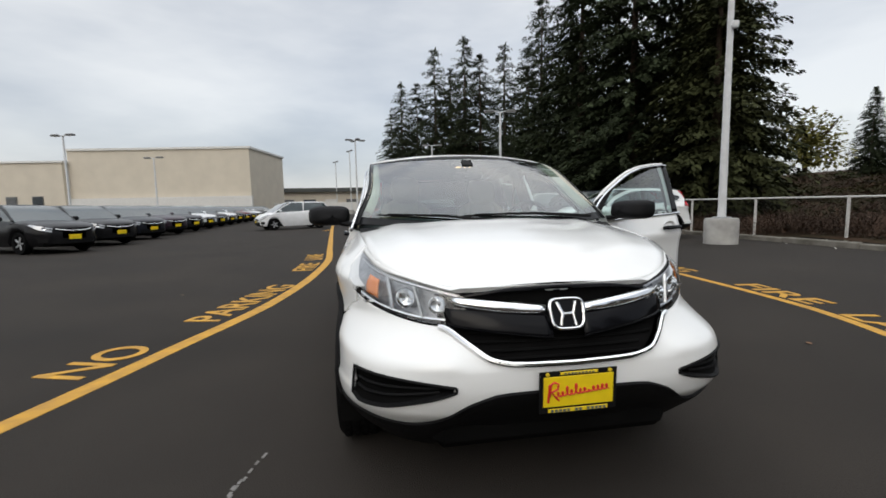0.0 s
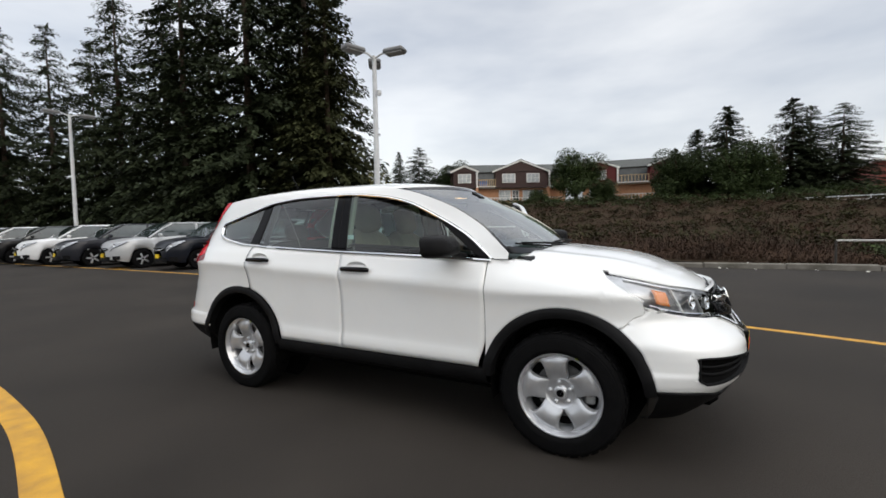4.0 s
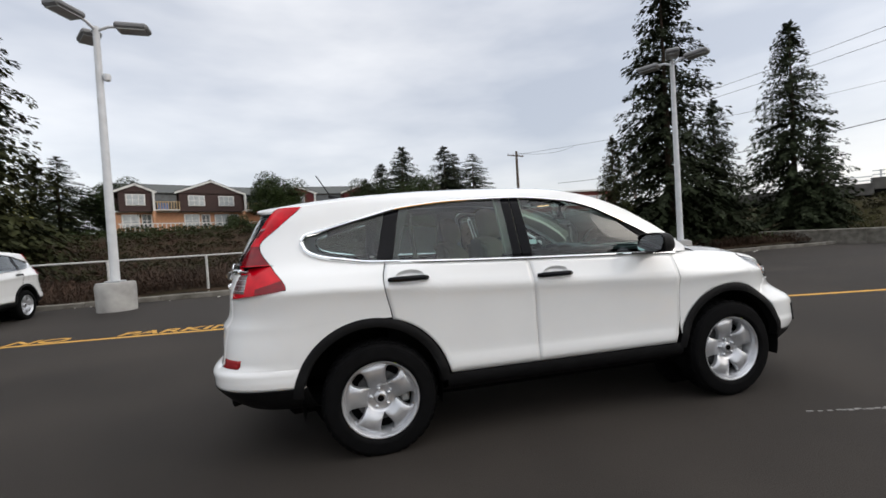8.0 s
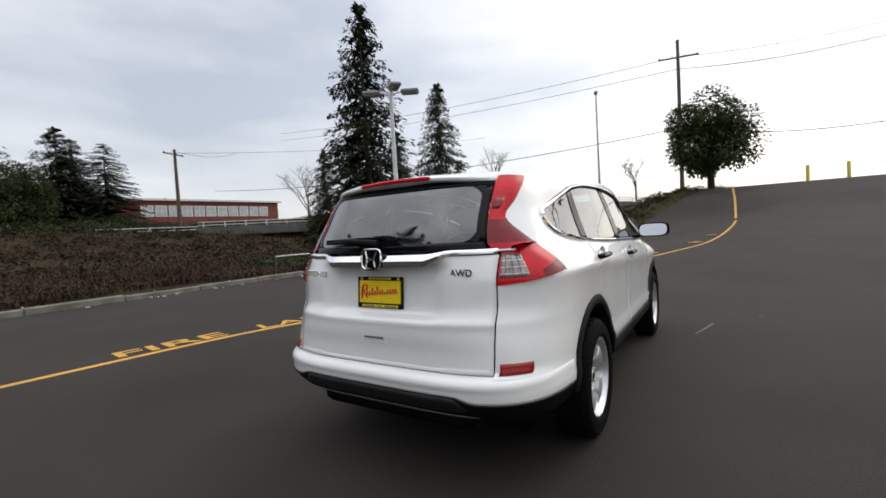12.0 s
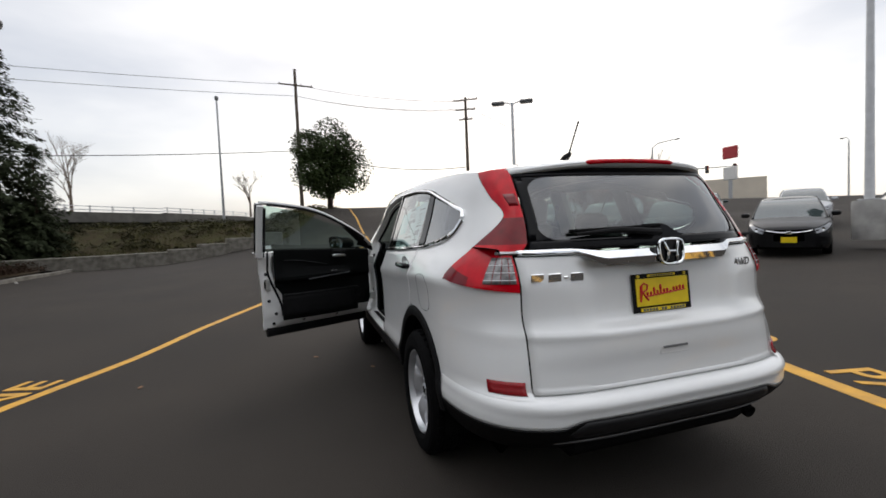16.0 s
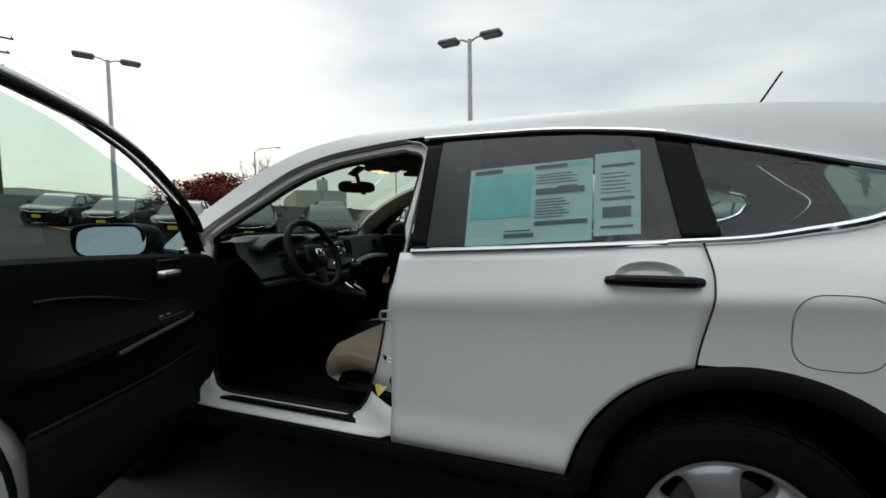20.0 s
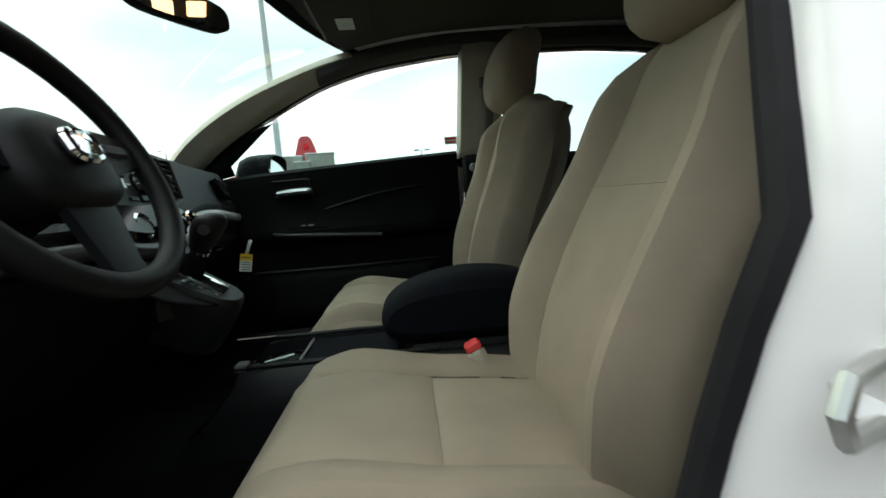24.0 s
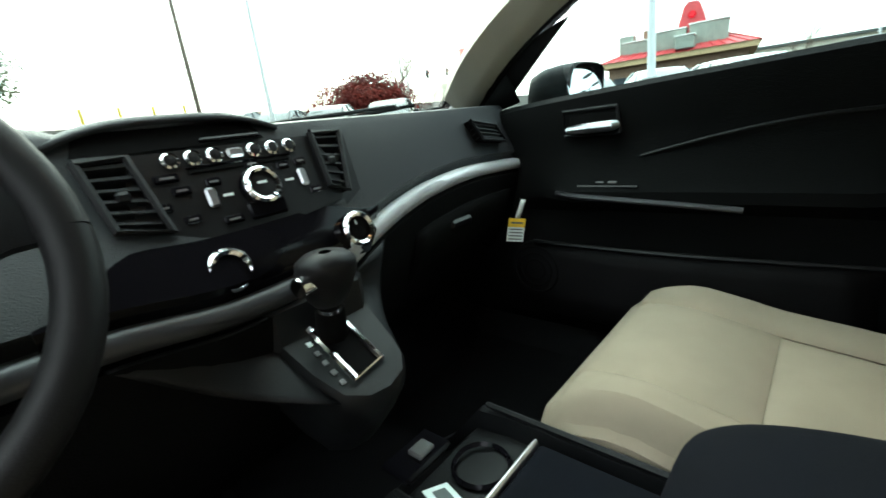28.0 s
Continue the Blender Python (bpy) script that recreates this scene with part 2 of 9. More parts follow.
# ---- mesh helpers ----
class Geo:
    """Collects vertices and faces for one mesh."""

    def __init__(self):
        self.v, self.f = [], []

    def add(self, verts, faces, m=None):
        n = len(self.v)
        self.v += [tuple(m @ Vector(p)) for p in verts] if m else [tuple(p) for p in verts]
        self.f += [tuple(i + n for i in f) for f in faces]
        return self

    def grid(self, rows, m=None, close=False, flip=False):
        """Rows of points of the same length, skinned with quads."""
        a, b = len(rows), len(rows[0])
        fs = []
        for i in range(a - 1):
            for j in range(b if close else b - 1):
                k = (j + 1) % b
                q = (i * b + j, i * b + k, (i + 1) * b + k, (i + 1) * b + j)
                fs.append(q[::-1] if flip else q)
        return self.add([p for r in rows for p in r], fs, m)

    def box(self, c, s, ch=0.0, m=None):
        """Box at centre c of size s with chamfered edges."""
        h = [d / 2 for d in s]
        ch = min(ch, *[d * 0.9 for d in h]) if ch else 0.0
        if not ch:
            v = [(c[0] + x * h[0], c[1] + y * h[1], c[2] + z * h[2]) for x in (-1, 1) for y in (-1, 1) for z in (-1, 1)]
            return self.add(v, [(0, 1, 3, 2), (4, 6, 7, 5), (0, 4, 5, 1), (2, 3, 7, 6), (0, 2, 6, 4), (1, 5, 7, 3)], m)
        v, idx = [], {}
        for x in (-1, 1):
            for y in (-1, 1):
                for z in (-1, 1):
                    for a in range(3):
                        d = [h[k] if k == a else h[k] - ch for k in range(3)]
                        idx[x, y, z, a] = len(v)
                        v.append((c[0] + x * d[0], c[1] + y * d[1], c[2] + z * d[2]))
        f = []
        for a in range(3):
            o = [k for k in range(3) if k != a]
            for s1 in (-1, 1):
                q = []
                for s2, s3 in ((-1, -1), (1, -1), (1, 1), (-1, 1)):
                    k = [0, 0, 0]
                    k[a], k[o[0]], k[o[1]] = s1, s2, s3
                    q.append(idx[(*k, a)])
                f.append(tuple(q) if (s1 > 0) != (a == 1) else tuple(q[::-1]))
            for s2 in (-1, 1):
                for s3 in (-1, 1):
                    k1, k2 = [0, 0, 0], [0, 0, 0]
                    k1[a], k2[a] = -1, 1
                    k1[o[0]] = k2[o[0]] = s2
                    k1[o[1]] = k2[o[1]] = s3
                    q = (idx[(*k1, o[0])], idx[(*k2, o[0])], idx[(*k2, o[1])], idx[(*k1, o[1])])
                    f.append(q if (s2 * s3 > 0) != (a == 1) else q[::-1])
        for x in (-1, 1):
            for y in (-1, 1):
                for z in (-1, 1):
                    q = (idx[x, y, z, 0], idx[x, y, z, 1], idx[x, y, z, 2])
                    f.append(q if x * y * z > 0 else q[::-1])
        return self.add(v, f, m)

    def tube(self, pts, r, n=10, cap=True, squash=1.0):
        """Round tube along points; r is a number or one per point."""
        pts = [Vector(p) for p in pts]
        rs = r if isinstance(r, (list, tuple)) else [r] * len(pts)
        rows, side = [], None
        for i, p in enumerate(pts):
            d = (pts[min(i + 1, len(pts) - 1)] - pts[max(i - 1, 0)]).normalized()
            if side is None:
                side = d.cross(Vector((0, 0, 1)))
                if side.length < 1e-3:
                    side = d.cross(Vector((1, 0, 0)))
            side = (side - d * side.dot(d)).normalized()
            up = side.cross(d)
            rows.append([p + (side * math.cos(2 * math.pi * k / n) + up * math.sin(2 * math.pi * k / n) * squash) * rs[i] for k in range(n)])
        k0 = len(self.v)
        self.grid(rows, close=True)
        if cap:
            self.f.append(tuple(k0 + j for j in range(n)))
            self.f.append(tuple(k0 + (len(pts) - 1) * n + j for j in reversed(range(n))))
        return self

    def lathe(self, prof, n=32, m=None, a0=0.0, a1=2 * math.pi):
        """Profile of (radius, height) turned about z."""
        full = abs(a1 - a0 - 2 * math.pi) < 1e-6
        k = n if full else n + 1
        rows = [[(r * math.cos(a0 + (a1 - a0) * j / n), r * math.sin(a0 + (a1 - a0) * j / n), h) for j in range(k)] for r, h in prof]
        return self.grid(rows, m, close=full)

    def prism(self, poly, depth, m=None):
        """Polygon in xy from z = 0 to depth."""
        n = len(poly)
        v = [(x, y, 0) for x, y in poly] + [(x, y, depth) for x, y in poly]
        f = [tuple(reversed(range(n))), tuple(range(n, 2 * n))] + [(i, (i + 1) % n, n + (i + 1) % n, n + i) for i in range(n)]
        return self.add(v, f, m)

    def mesh(self, name, angle=35):
        me = bpy.data.meshes.new(name)
        me.from_pydata(self.v, [], self.f)
        me.validate()
        me.shade_smooth()
        me.set_sharp_from_angle(angle=radians(angle))
        return me


def part(name, geo, mat, parent, label="", thick=0.0, angle=35, offset=-1):
    """One mesh object under a thing or under a part."""
    me = geo.mesh(name, angle) if isinstance(geo, Geo) else geo
    me.materials.append(mat)
    ob = new(name, me)
    ob.parent = parent
    if label:
        tagged(ob, label)
    if thick:
        s = ob.modifiers.new("thickness", "SOLIDIFY")
        s.thickness, s.offset = thick, offset
    return ob


def thing(name, label, category, group="", at=(0, 0, 0), kind=""):
    ob = new(name)
    ob.location = at
    ob.empty_display_size = 0.2
    return tagged(ob, label, category, group, kind)


def solid(name, geo, mat, label, category, group="", kind="", angle=35):
    """A thing that is one mesh."""
    me = geo.mesh(name, angle)
    me.materials.append(mat)
    return tagged(new(name, me), label, category, group, kind)


def curve(xs, ys):
    """Smooth monotone interpolation through points (xs rising)."""
    xs, ys = np.array(xs, float), np.array(ys, float)
    h, d = np.diff(xs), np.diff(ys) / np.diff(xs)
    m = np.zeros(len(xs))
    for i in range(1, len(xs) - 1):
        if d[i - 1] * d[i] > 0:
            w1, w2 = 2 * h[i] + h[i - 1], h[i] + 2 * h[i - 1]
            m[i] = (w1 + w2) / (w1 / d[i - 1] + w2 / d[i])
    m[0], m[-1] = d[0], d[-1]

    def at(x):
        x = min(max(x, xs[0]), xs[-1])
        i = min(max(int(np.searchsorted(xs, x)) - 1, 0), len(xs) - 2)
        t = (x - xs[i]) / h[i]
        return float(ys[i] * (1 + 2 * t) * (1 - t) ** 2 + m[i] * h[i] * t * (1 - t) ** 2 + ys[i + 1] * t * t * (3 - 2 * t) + m[i + 1] * h[i] * t * t * (t - 1))
    return at


def span(a, b, n):
    return [a + (b - a) * i / (n - 1) for i in range(n)]


def letters(text, size, mat_depth=0.004, bold=0.0):
    """Mesh of a line of text in the built-in font, lying in xy, centred."""
    cu = bpy.data.curves.new("text", "FONT")
    cu.body, cu.size, cu.align_x, cu.align_y = text, size, "CENTER", "CENTER"
    cu.extrude, cu.offset = mat_depth / 2, bold
    ob = bpy.data.objects.new("text", cu)
    scene.collection.objects.link(ob)
    dg = bpy.context.evaluated_depsgraph_get()
    me = bpy.data.meshes.new_from_object(ob.evaluated_get(dg))
    bpy.data.objects.remove(ob)
    bpy.data.curves.remove(cu)
    return me


# ---- the white crossover: shape of its skin ----
def ease(t):
    t = min(max(t, 0.0), 1.0)
    return t * t * (3 - 2 * t)


WZ = curve([.24, .30, .36, .42, .47, .505, .535, .60, .75, .85, .90, .935, .955, .972, .99, 1.03, 1.085, 1.12, 1.20, 1.35, 1.50, 1.56, 1.62],
           [.80, .855, .882, .893, .901, .902, .893, .889, .890, .894, .899, .906, .911, .905, .897, .880, .860, .847, .824, .776, .722, .690, .600])
XF = curve([.20, .30, .40, .47, .56, .62, .67, .74, .80, .86, .90, .95, 1.00, 1.05, 1.12], [2.00, 2.06, 2.125, 2.185, 2.208, 2.205, 2.188, 2.145, 2.112, 2.092, 2.075, 2.02, 1.95, 1.86, 1.80])
XR = curve([.28, .40, .47, .53, .565, .585, .60, .66, .74, .805, .83, .88, 1.00, 1.17, 1.35, 1.50, 1.58], [-2.19, -2.25, -2.268, -2.270, -2.262, -2.240, -2.214, -2.212, -2.218, -2.214, -2.200, -2.178, -2.165, -2.128, -2.045, -1.955, -1.86])
NR = 3.6


def tail_n(z):
    """Squareness of the tail in plan, blunter at the bumper."""
    return NR + .7 * ease((.80 - z) / .20)


def nose_n(z):
    """Squareness of the nose in plan: blunt at the bumper, rounder at the lamps."""
    return 3.8 - 1.45 * ease((z - .58) / .20)


def half_width(x, z):
    # the shoulder crease climbs towards the tail
    w = WZ(z + .045 * (min(max(x, -1.5), 1.0) + .25) * ease((z - .60) / .28) * ease((1.20 - z) / .12))
    # the tail's flank tucks in above the bumper
    w -= .016 * ease((-1.72 - x) / .25) * ease((z - .575) / .03) * ease((.86 - z) / .16)
    if z > 0.96:
        k = ease((z - 0.96) / 0.42)
        w *= 1 - k * (0.075 * ease((-0.5 - x) / 1.3) + 0.085 * ease((x - 0.1) / 0.8))
    return w


def side(x, z):
    w = half_width(x, z)
    if x > 1.2:
        f = min((x - 1.2) / (XF(z) - 1.2), 1.0)
        return w * (1 - f ** nose_n(z)) ** (1 / nose_n(z))
    if x < -1.3:
        f = min((-1.3 - x) / (-1.3 - XR(z)), 1.0)
        return w * (1 - f ** tail_n(z)) ** (1 / tail_n(z))
    return w


def front_pt(yn, z, push=0.0):
    """Point of the nose at a share yn of the half width."""
    a = abs(yn)
    w = half_width(1.2, min(z, 1.0))
    return (1.2 + (XF(z) + push - 1.2) * (1 - a ** nose_n(z)) ** (1 / nose_n(z)), yn * (w + push * 0.5), z)


def rear_pt(yn, z, push=0.0):
    a = abs(yn)
    w = half_width(-1.7, z)
    return (-1.3 - (-1.3 - XR(z) + push) * (1 - a ** tail_n(z)) ** (1 / tail_n(z)), yn * (w + push * 0.5), z)


def yn_at(x, z):
    """Share of the half width at which the tail's outline reaches x."""
    f = min(max((-1.3 - x) / (-1.3 - XR(z)), 0.0), 1.0)
    return (1 - f ** tail_n(z)) ** (1 / tail_n(z))


def arch(x, c, r):
    return 0.36 + math.sqrt(max(r * r - (x - c) ** 2, 0.0))


def skin(name, rows, mat, parent, label="", thick=0.010, angle=40, out=None):
    """A sheet of the body with its outside facing away from the car's middle."""
    g = Geo().grid(rows)
    s = 0.0
    for f in g.f[:: max(1, len(g.f) // 40)]:
        p = [Vector(g.v[i]) for i in f]
        n = (p[2] - p[0]).cross(p[3] - p[1])
        c = sum(p, Vector()) / 4
        o = Vector(out) if out else c - Vector((min(max(c.x, -1.3), 1.3), 0, 0.8))
        s += n.normalized().dot(o.normalized()) if n.length > 1e-12 else 0
    if s < 0:
        g.f = [f[::-1] for f in g.f]
    return part(name, g, mat, parent, label, thick, angle)


car = thing("crossover_car", "white compact crossover with open driver's door on the asphalt", "car")

AF, AR, RO = 1.305, -1.285, 0.468
BELT = curve([-1.6, -1.285, -.33, .54, .9], [1.185, 1.160, 1.118, 1.090, 1.074])
DLO_TOP = curve([-1.662, -1.652, -1.62, -1.56, -1.46, -1.29, -1.02, -.66, -.31, .06, .25, .50, .73, .885], [1.304, 1.326, 1.340, 1.354, 1.381, 1.425, 1.487, 1.515, 1.518, 1.487, 1.444, 1.333, 1.204, 1.080])
DLO_BOT = curve([-1.662, -1.648, -1.60, -1.53, -1.43, -1.285, -1.1, -.33, .54, .9], [1.298, 1.262, 1.224, 1.200, 1.182, 1.160, 1.150, 1.118, 1.090, 1.074])
ZR = curve([-1.96, -1.60, -1.20, -.60, -.10, .20, .50, .78, 1.00], [1.485, 1.530, 1.565, 1.585, 1.575, 1.535, 1.440, 1.290, 1.105])
ZC = curve([-1.99, -1.70, -1.30, -.80, -.30, .10, .34], [1.545, 1.588, 1.622, 1.642, 1.642, 1.622, 1.588])
ZT = curve([.86, 1.10, 1.30, 1.50, 1.70, 1.83, 1.92, 1.99, 2.045], [1.078, 1.068, 1.052, 1.028, .985, .940, .908, .885, .876])
YH = curve([.86, 1.10, 1.30, 1.50, 1.70, 1.83, 1.92, 1.99, 2.045], [.800, .785, .768, .745, .705, .625, .525, .340, .010])


def side_sh(x, z):
    """Side with the shoulder rolling in to the bonnet's edge."""
    y, zt = side(x, z), ZT(x)
    t = min(max((z - (zt - 0.13)) / 0.13, 0.0), 1.0)
    return y + (YH(x) - y) * t * t * ease((x - .80) / .25)


def fan(n, a, b):
    """Spacing from a to b that is dense at both ends."""
    return [a + (b - a) * (1 - math.cos(math.pi * i / (n - 1))) / 2 for i in range(n)]


RSEAM = curve([.46, .77, .82, 1.05, 1.15], [-1.150, -1.150, -1.155, -1.195, -1.175])
HL_BOT = curve([.36, .46, .58, .70, .79, .88, .935], [.768, .765, .768, .782, .804, .850, .945])
HL_TOP = curve([.36, .46, .62, .79, .88, .935], [.862, .884, .918, .952, .984, 1.006])
FASCIA_TOP = curve([0, .24, .34, .42, .52, .60, .70, .79, .88, .935], [.640, .646, .662, .706, .758, .764, .778, .800, .844, .920])
FASCIA_BOT = curve([0, .30, .42, .52, .60, .68, .78, .88, .95], [.550, .545, .510, .452, .415, .402, .410, .428, .432])

# the bumper meets the wing along a line that climbs from the arch to the lamp
WING_SEAM = curve([.8, 1.585, 1.60, 1.75], [.40, .40, .722, .822])

for sg in (1, -1):
    # front wing
    rows = []
    for x in fan(34, .864, 1.70):
        zb = max(arch(x, AF, RO - .004), .44, WING_SEAM(x))
        zt = ZT(x) if x < 1.52 else min(ZT(x), .985 - (x - 1.52) * .64)
        rows.append([(x, sg * side_sh(x, z), z) for z in span(zb, zt, 18)] + [(x, sg * (min(YH(x), side_sh(x, zt)) - .003), zt + .001)])
    skin("front_wing", rows, WHITE, car)
    # bonnet half line is in the middle, so the bonnet is built once below
    # rear quarter with the pillar behind the quarter window, one sheet
    LAMP_X = curve([.96, 1.035, 1.15, 1.29, 1.40, 1.51, 1.545], [-1.80, -1.752, -1.828, -1.915, -1.800, -1.668, -1.63])
    ZJ = 1.0272

    def fore(z):
        """Front edge of the quarter at a height."""
        if z < .82:
            return AR - math.sqrt(max((RO - .004) ** 2 - (z - .36) ** 2, 0))
        if z < 1.15:
            return RSEAM(z) - .003
        if z > 1.300:
            return -1.646
        lo, hi = -1.648, -1.20
        for _ in range(24):
            mid = (lo + hi) / 2
            lo, hi = (mid, hi) if DLO_BOT(mid) > z + .012 else (lo, mid)
        return mid
    low, high = [], []
    for z in span(.575, .8195, 12) + span(.8205, ZJ, 12):
        xl = LAMP_X(ZJ) + .003
        row = [(x, sg * side(x, z), z) for x in span(fore(z), xl, 18)]
        t0 = math.acos(min(1.0, yn_at(xl, z) ** (tail_n(z) / 2)))
        t1 = math.acos((.652 / half_width(-1.7, z)) ** (tail_n(z) / 2))
        low.append(row + [(lambda p: (p[0], sg * p[1], p[2]))(rear_pt(math.cos(t) ** (2 / tail_n(z)), z)) for t in span(t0, t1, 14)[1:]])
    for z in span(ZJ, 1.536, 27):
        high.append([(x, sg * side(x, min(z, ZR(x) + .002)), min(z, ZR(x) + .002)) for x in span(fore(z), min(LAMP_X(z) + .003, -1.650), 18)])
    g = Geo().grid(low, flip=sg < 0).grid(high, flip=sg < 0)
    seen, back = {}, []
    for i, p in enumerate(g.v):
        back.append(seen.setdefault(tuple(round(c, 5) for c in p), i))
    g.f = [tuple(back[i] for i in f) for f in g.f]
    g.f = [f for f in g.f if len(set(f)) == 4]
    keep = sorted({i for f in g.f for i in f})
    place = {i: k for k, i in enumerate(keep)}
    g.v, g.f = [g.v[i] for i in keep], [tuple(place[i] for i in f) for f in g.f]
    n = sum(((Vector(g.v[f[2]]) - Vector(g.v[f[0]])).cross(Vector(g.v[f[3]]) - Vector(g.v[f[1]])).y * sg for f in g.f))
    if n < 0:
        g.f = [f[::-1] for f in g.f]
    part("quarter_panel", g, WHITE, car, "", 0, 40)
    # roof rail and windscreen pillar
    rows = []
    for x in span(-1.648, .985, 62):
        z0 = min(DLO_TOP(x) + .014, ZR(x) - .01) if x < .86 else 1.082
        rows.append([(x, sg * side(x, z), z) for z in span(z0, ZR(x), 7)])
    skin("roof_rail", rows, WHITE, car, thick=0)
    # arch trims and sill
    for c in (AF, AR):
        rows = []
        for a in span(.10, math.pi - .10, 40):
            row = []
            for r, push in ((.405, -.05), (.412, .010), (.430, .015), (.455, .013), (RO, .004)):
                x, z = c + r * math.cos(a), .36 + r * math.sin(a)
                row.append((x, sg * (side(x, max(z, .26)) + push), z))
            rows.append(row)
        skin("wheel_arch_trim", rows, BLACK_PL, car, "black plastic wheel arch trim", thick=.0, out=(0, sg, 0))
        # liner
        g = Geo()
        g.grid([[(c + .42 * math.cos(a), sg * y, .36 + .42 * math.sin(a)) for a in span(-.25, math.pi + .25, 20)] for y in (.50, .875)])
        g.add([(c + .42 * math.cos(a), sg * .50, .36 + .42 * math.sin(a)) for a in span(0, 2 * math.pi, 21)[:-1]], [tuple(range(20))])
        part("wheel_liner", g, DARK, car)
    rows = [[(x, sg * (side(x, z) + p), z) for z, p in ((.27, -.14), (.33, -.05), (.352, -.004), (.366, .010), (.41, .012), (.436, .004), (.442, -.02))] for x in span(-.84, .87, 20)]
    skin("sill_cladding", rows, BLACK_PL, car, "black plastic sill cladding", thick=.0)

# bonnet
CROWN = curve([.98, 1.3, 1.6, 1.83, 1.96, 2.045], [.060, .058, .060, .062, .045, .012])
rows = []
for x in span(.985, 2.043, 30):
    yh = max(YH(x) - .004, .006)
    rows.append([(x + .10 * (1 - (u * u)) * ease((1.3 - x) / .3), u * yh, ZT(x) + CROWN(x) * (1 - abs(u) ** 2.2) + .012 * math.exp(-((abs(u) - .72) / .10) ** 2) * ease((2.0 - x) / .5)) for u in span(-1, 1, 33)])
skin("bonnet", rows, WHITE, car, thick=.012, out=(0, 0, 1))

# front bumper with its lower band
def wrap(t, z, lim):
    """Share of the half width at t from -1 to 1, ending at the wheel opening."""
    xa = AF + math.sqrt(max((RO - .002) ** 2 - (z - .36) ** 2, .02)) if z < .82 else 1.60
    am = min(lim, math.acos(min(1.0, max(xa - 1.2, .0) / (XF(z) - 1.2)) ** (nose_n(z) / 2)))
    return math.copysign(math.sin(abs(t) * am) ** (2 / nose_n(z)), t) if t else 0.0


FT, FB = curve([.49, .60, .75, .895], [.572, .586, .598, .602]), curve([.49, .56, .66, .78, .865, .895], [.562, .540, .515, .486, .478, .500])


def edge_z(t, line, z):
    """Height at which the fascia's column t meets a line drawn over the half width."""
    for _ in range(12):
        z = .5 * z + .5 * line(abs(wrap(t, z, 1.29)))
    return z


fasc = []
for t in span(-1, 1, 161):
    zb, zt = edge_z(t, FASCIA_BOT, .45), edge_z(t, FASCIA_TOP, .70)
    row = []
    for z in span(zb, zt, 46):
        yn = wrap(t, z, 1.29)
        p = front_pt(yn, z, .012 * math.exp(-((z - .655) / .03) ** 2) * ease((abs(yn) - .42) / .1))
        tuck = .014 * ease((z - WING_SEAM(p[0]) + .004) / .010) * ease((1.72 - p[0]) / .02)
        row.append((p[0], p[1] - math.copysign(tuck, p[1]), p[2]))
    fasc.append(row)

def lamp_pt(yn, z, push=0.0):
    """Point of the nose that rolls in with the wing's shoulder at the lamps' rear ends."""
    x, y, z = front_pt(yn, z, push)
    k = min(max((z - ZT(x) + .13) / .13, 0.0), 1.0)
    y += (math.copysign(YH(x), y) - y) * k * k * ease((abs(yn) - .66) / .2)
    return (x, y, z)


bumper = skin("front_bumper", fasc, WHITE, car, thick=.012)
hole = bmesh.new()
hole.from_mesh(bumper.data)
gone = []
for f in hole.faces:
    c = f.calc_center_median()
    a = abs(c.y) / half_width(1.2, c.z)
    if .50 < a < .90 and FB(a) < c.z < FT(a):
        gone.append(f)
bmesh.ops.delete(hole, geom=gone, context="FACES")
# draw the opening's edge onto its outline
for v in hole.verts:
    a = abs(v.co.y) / half_width(1.2, v.co.z)
    if v.is_boundary and .495 < a < .91:
        z = min((FB(a), FT(a)), key=lambda q: abs(q - v.co.z))
        if abs(z - v.co.z) < .010:
            v.co = front_pt(math.copysign(a, v.co.y), z)
hole.to_mesh(bumper.data)
hole.free()
rows = []
for t in span(-1, 1, 61):
    zb = FASCIA_BOT(abs(wrap(t, .45, 1.24)))
    rows.append([front_pt(wrap(t, z, 1.24), z, p) for z, p in ((zb + .004, -.004), (zb - .004, .010), (zb - .03, .008), (max(zb - .12, .27), -.03), (.235, -.05), (.215, -.14))])
skin("lower_bumper", rows, BLACK_PL, car, "black textured lower bumper", thick=0)
# bonnet's front edge rolls down to the lamps and grille
edge_rows = []
BE = [Vector((x, max(YH(x), .0), ZT(x))) for x in span(1.45, 2.0449, 160)]
for yn in fan(61, -.930, .930):
    a = abs(yn)
    zt_ = (HL_TOP(a) if a > .44 else .902 - .055 * a ** 2) + .005
    f = Vector(lamp_pt(yn, zt_, -.010))
    b0 = min(BE, key=lambda q: (q - Vector((f.x, abs(f.y), f.z))).length).copy()
    b0.y = math.copysign(b0.y, yn)
    b0 += Vector((-.006, 0, .003))
    up = 1 - ease((a - .70) / .2)
    edge_rows.append([tuple(b0), tuple(b0.lerp(f, .35) + Vector((0, 0, .001 + .007 * up))), tuple(b0.lerp(f, .75) + Vector((0, 0, .001 + .005 * up))), tuple(f), tuple(f + Vector((-.012, 0, -.02)))])
skin("bonnet_edge", edge_rows, WHITE, car, thick=.0, out=(.4, 0, 1))
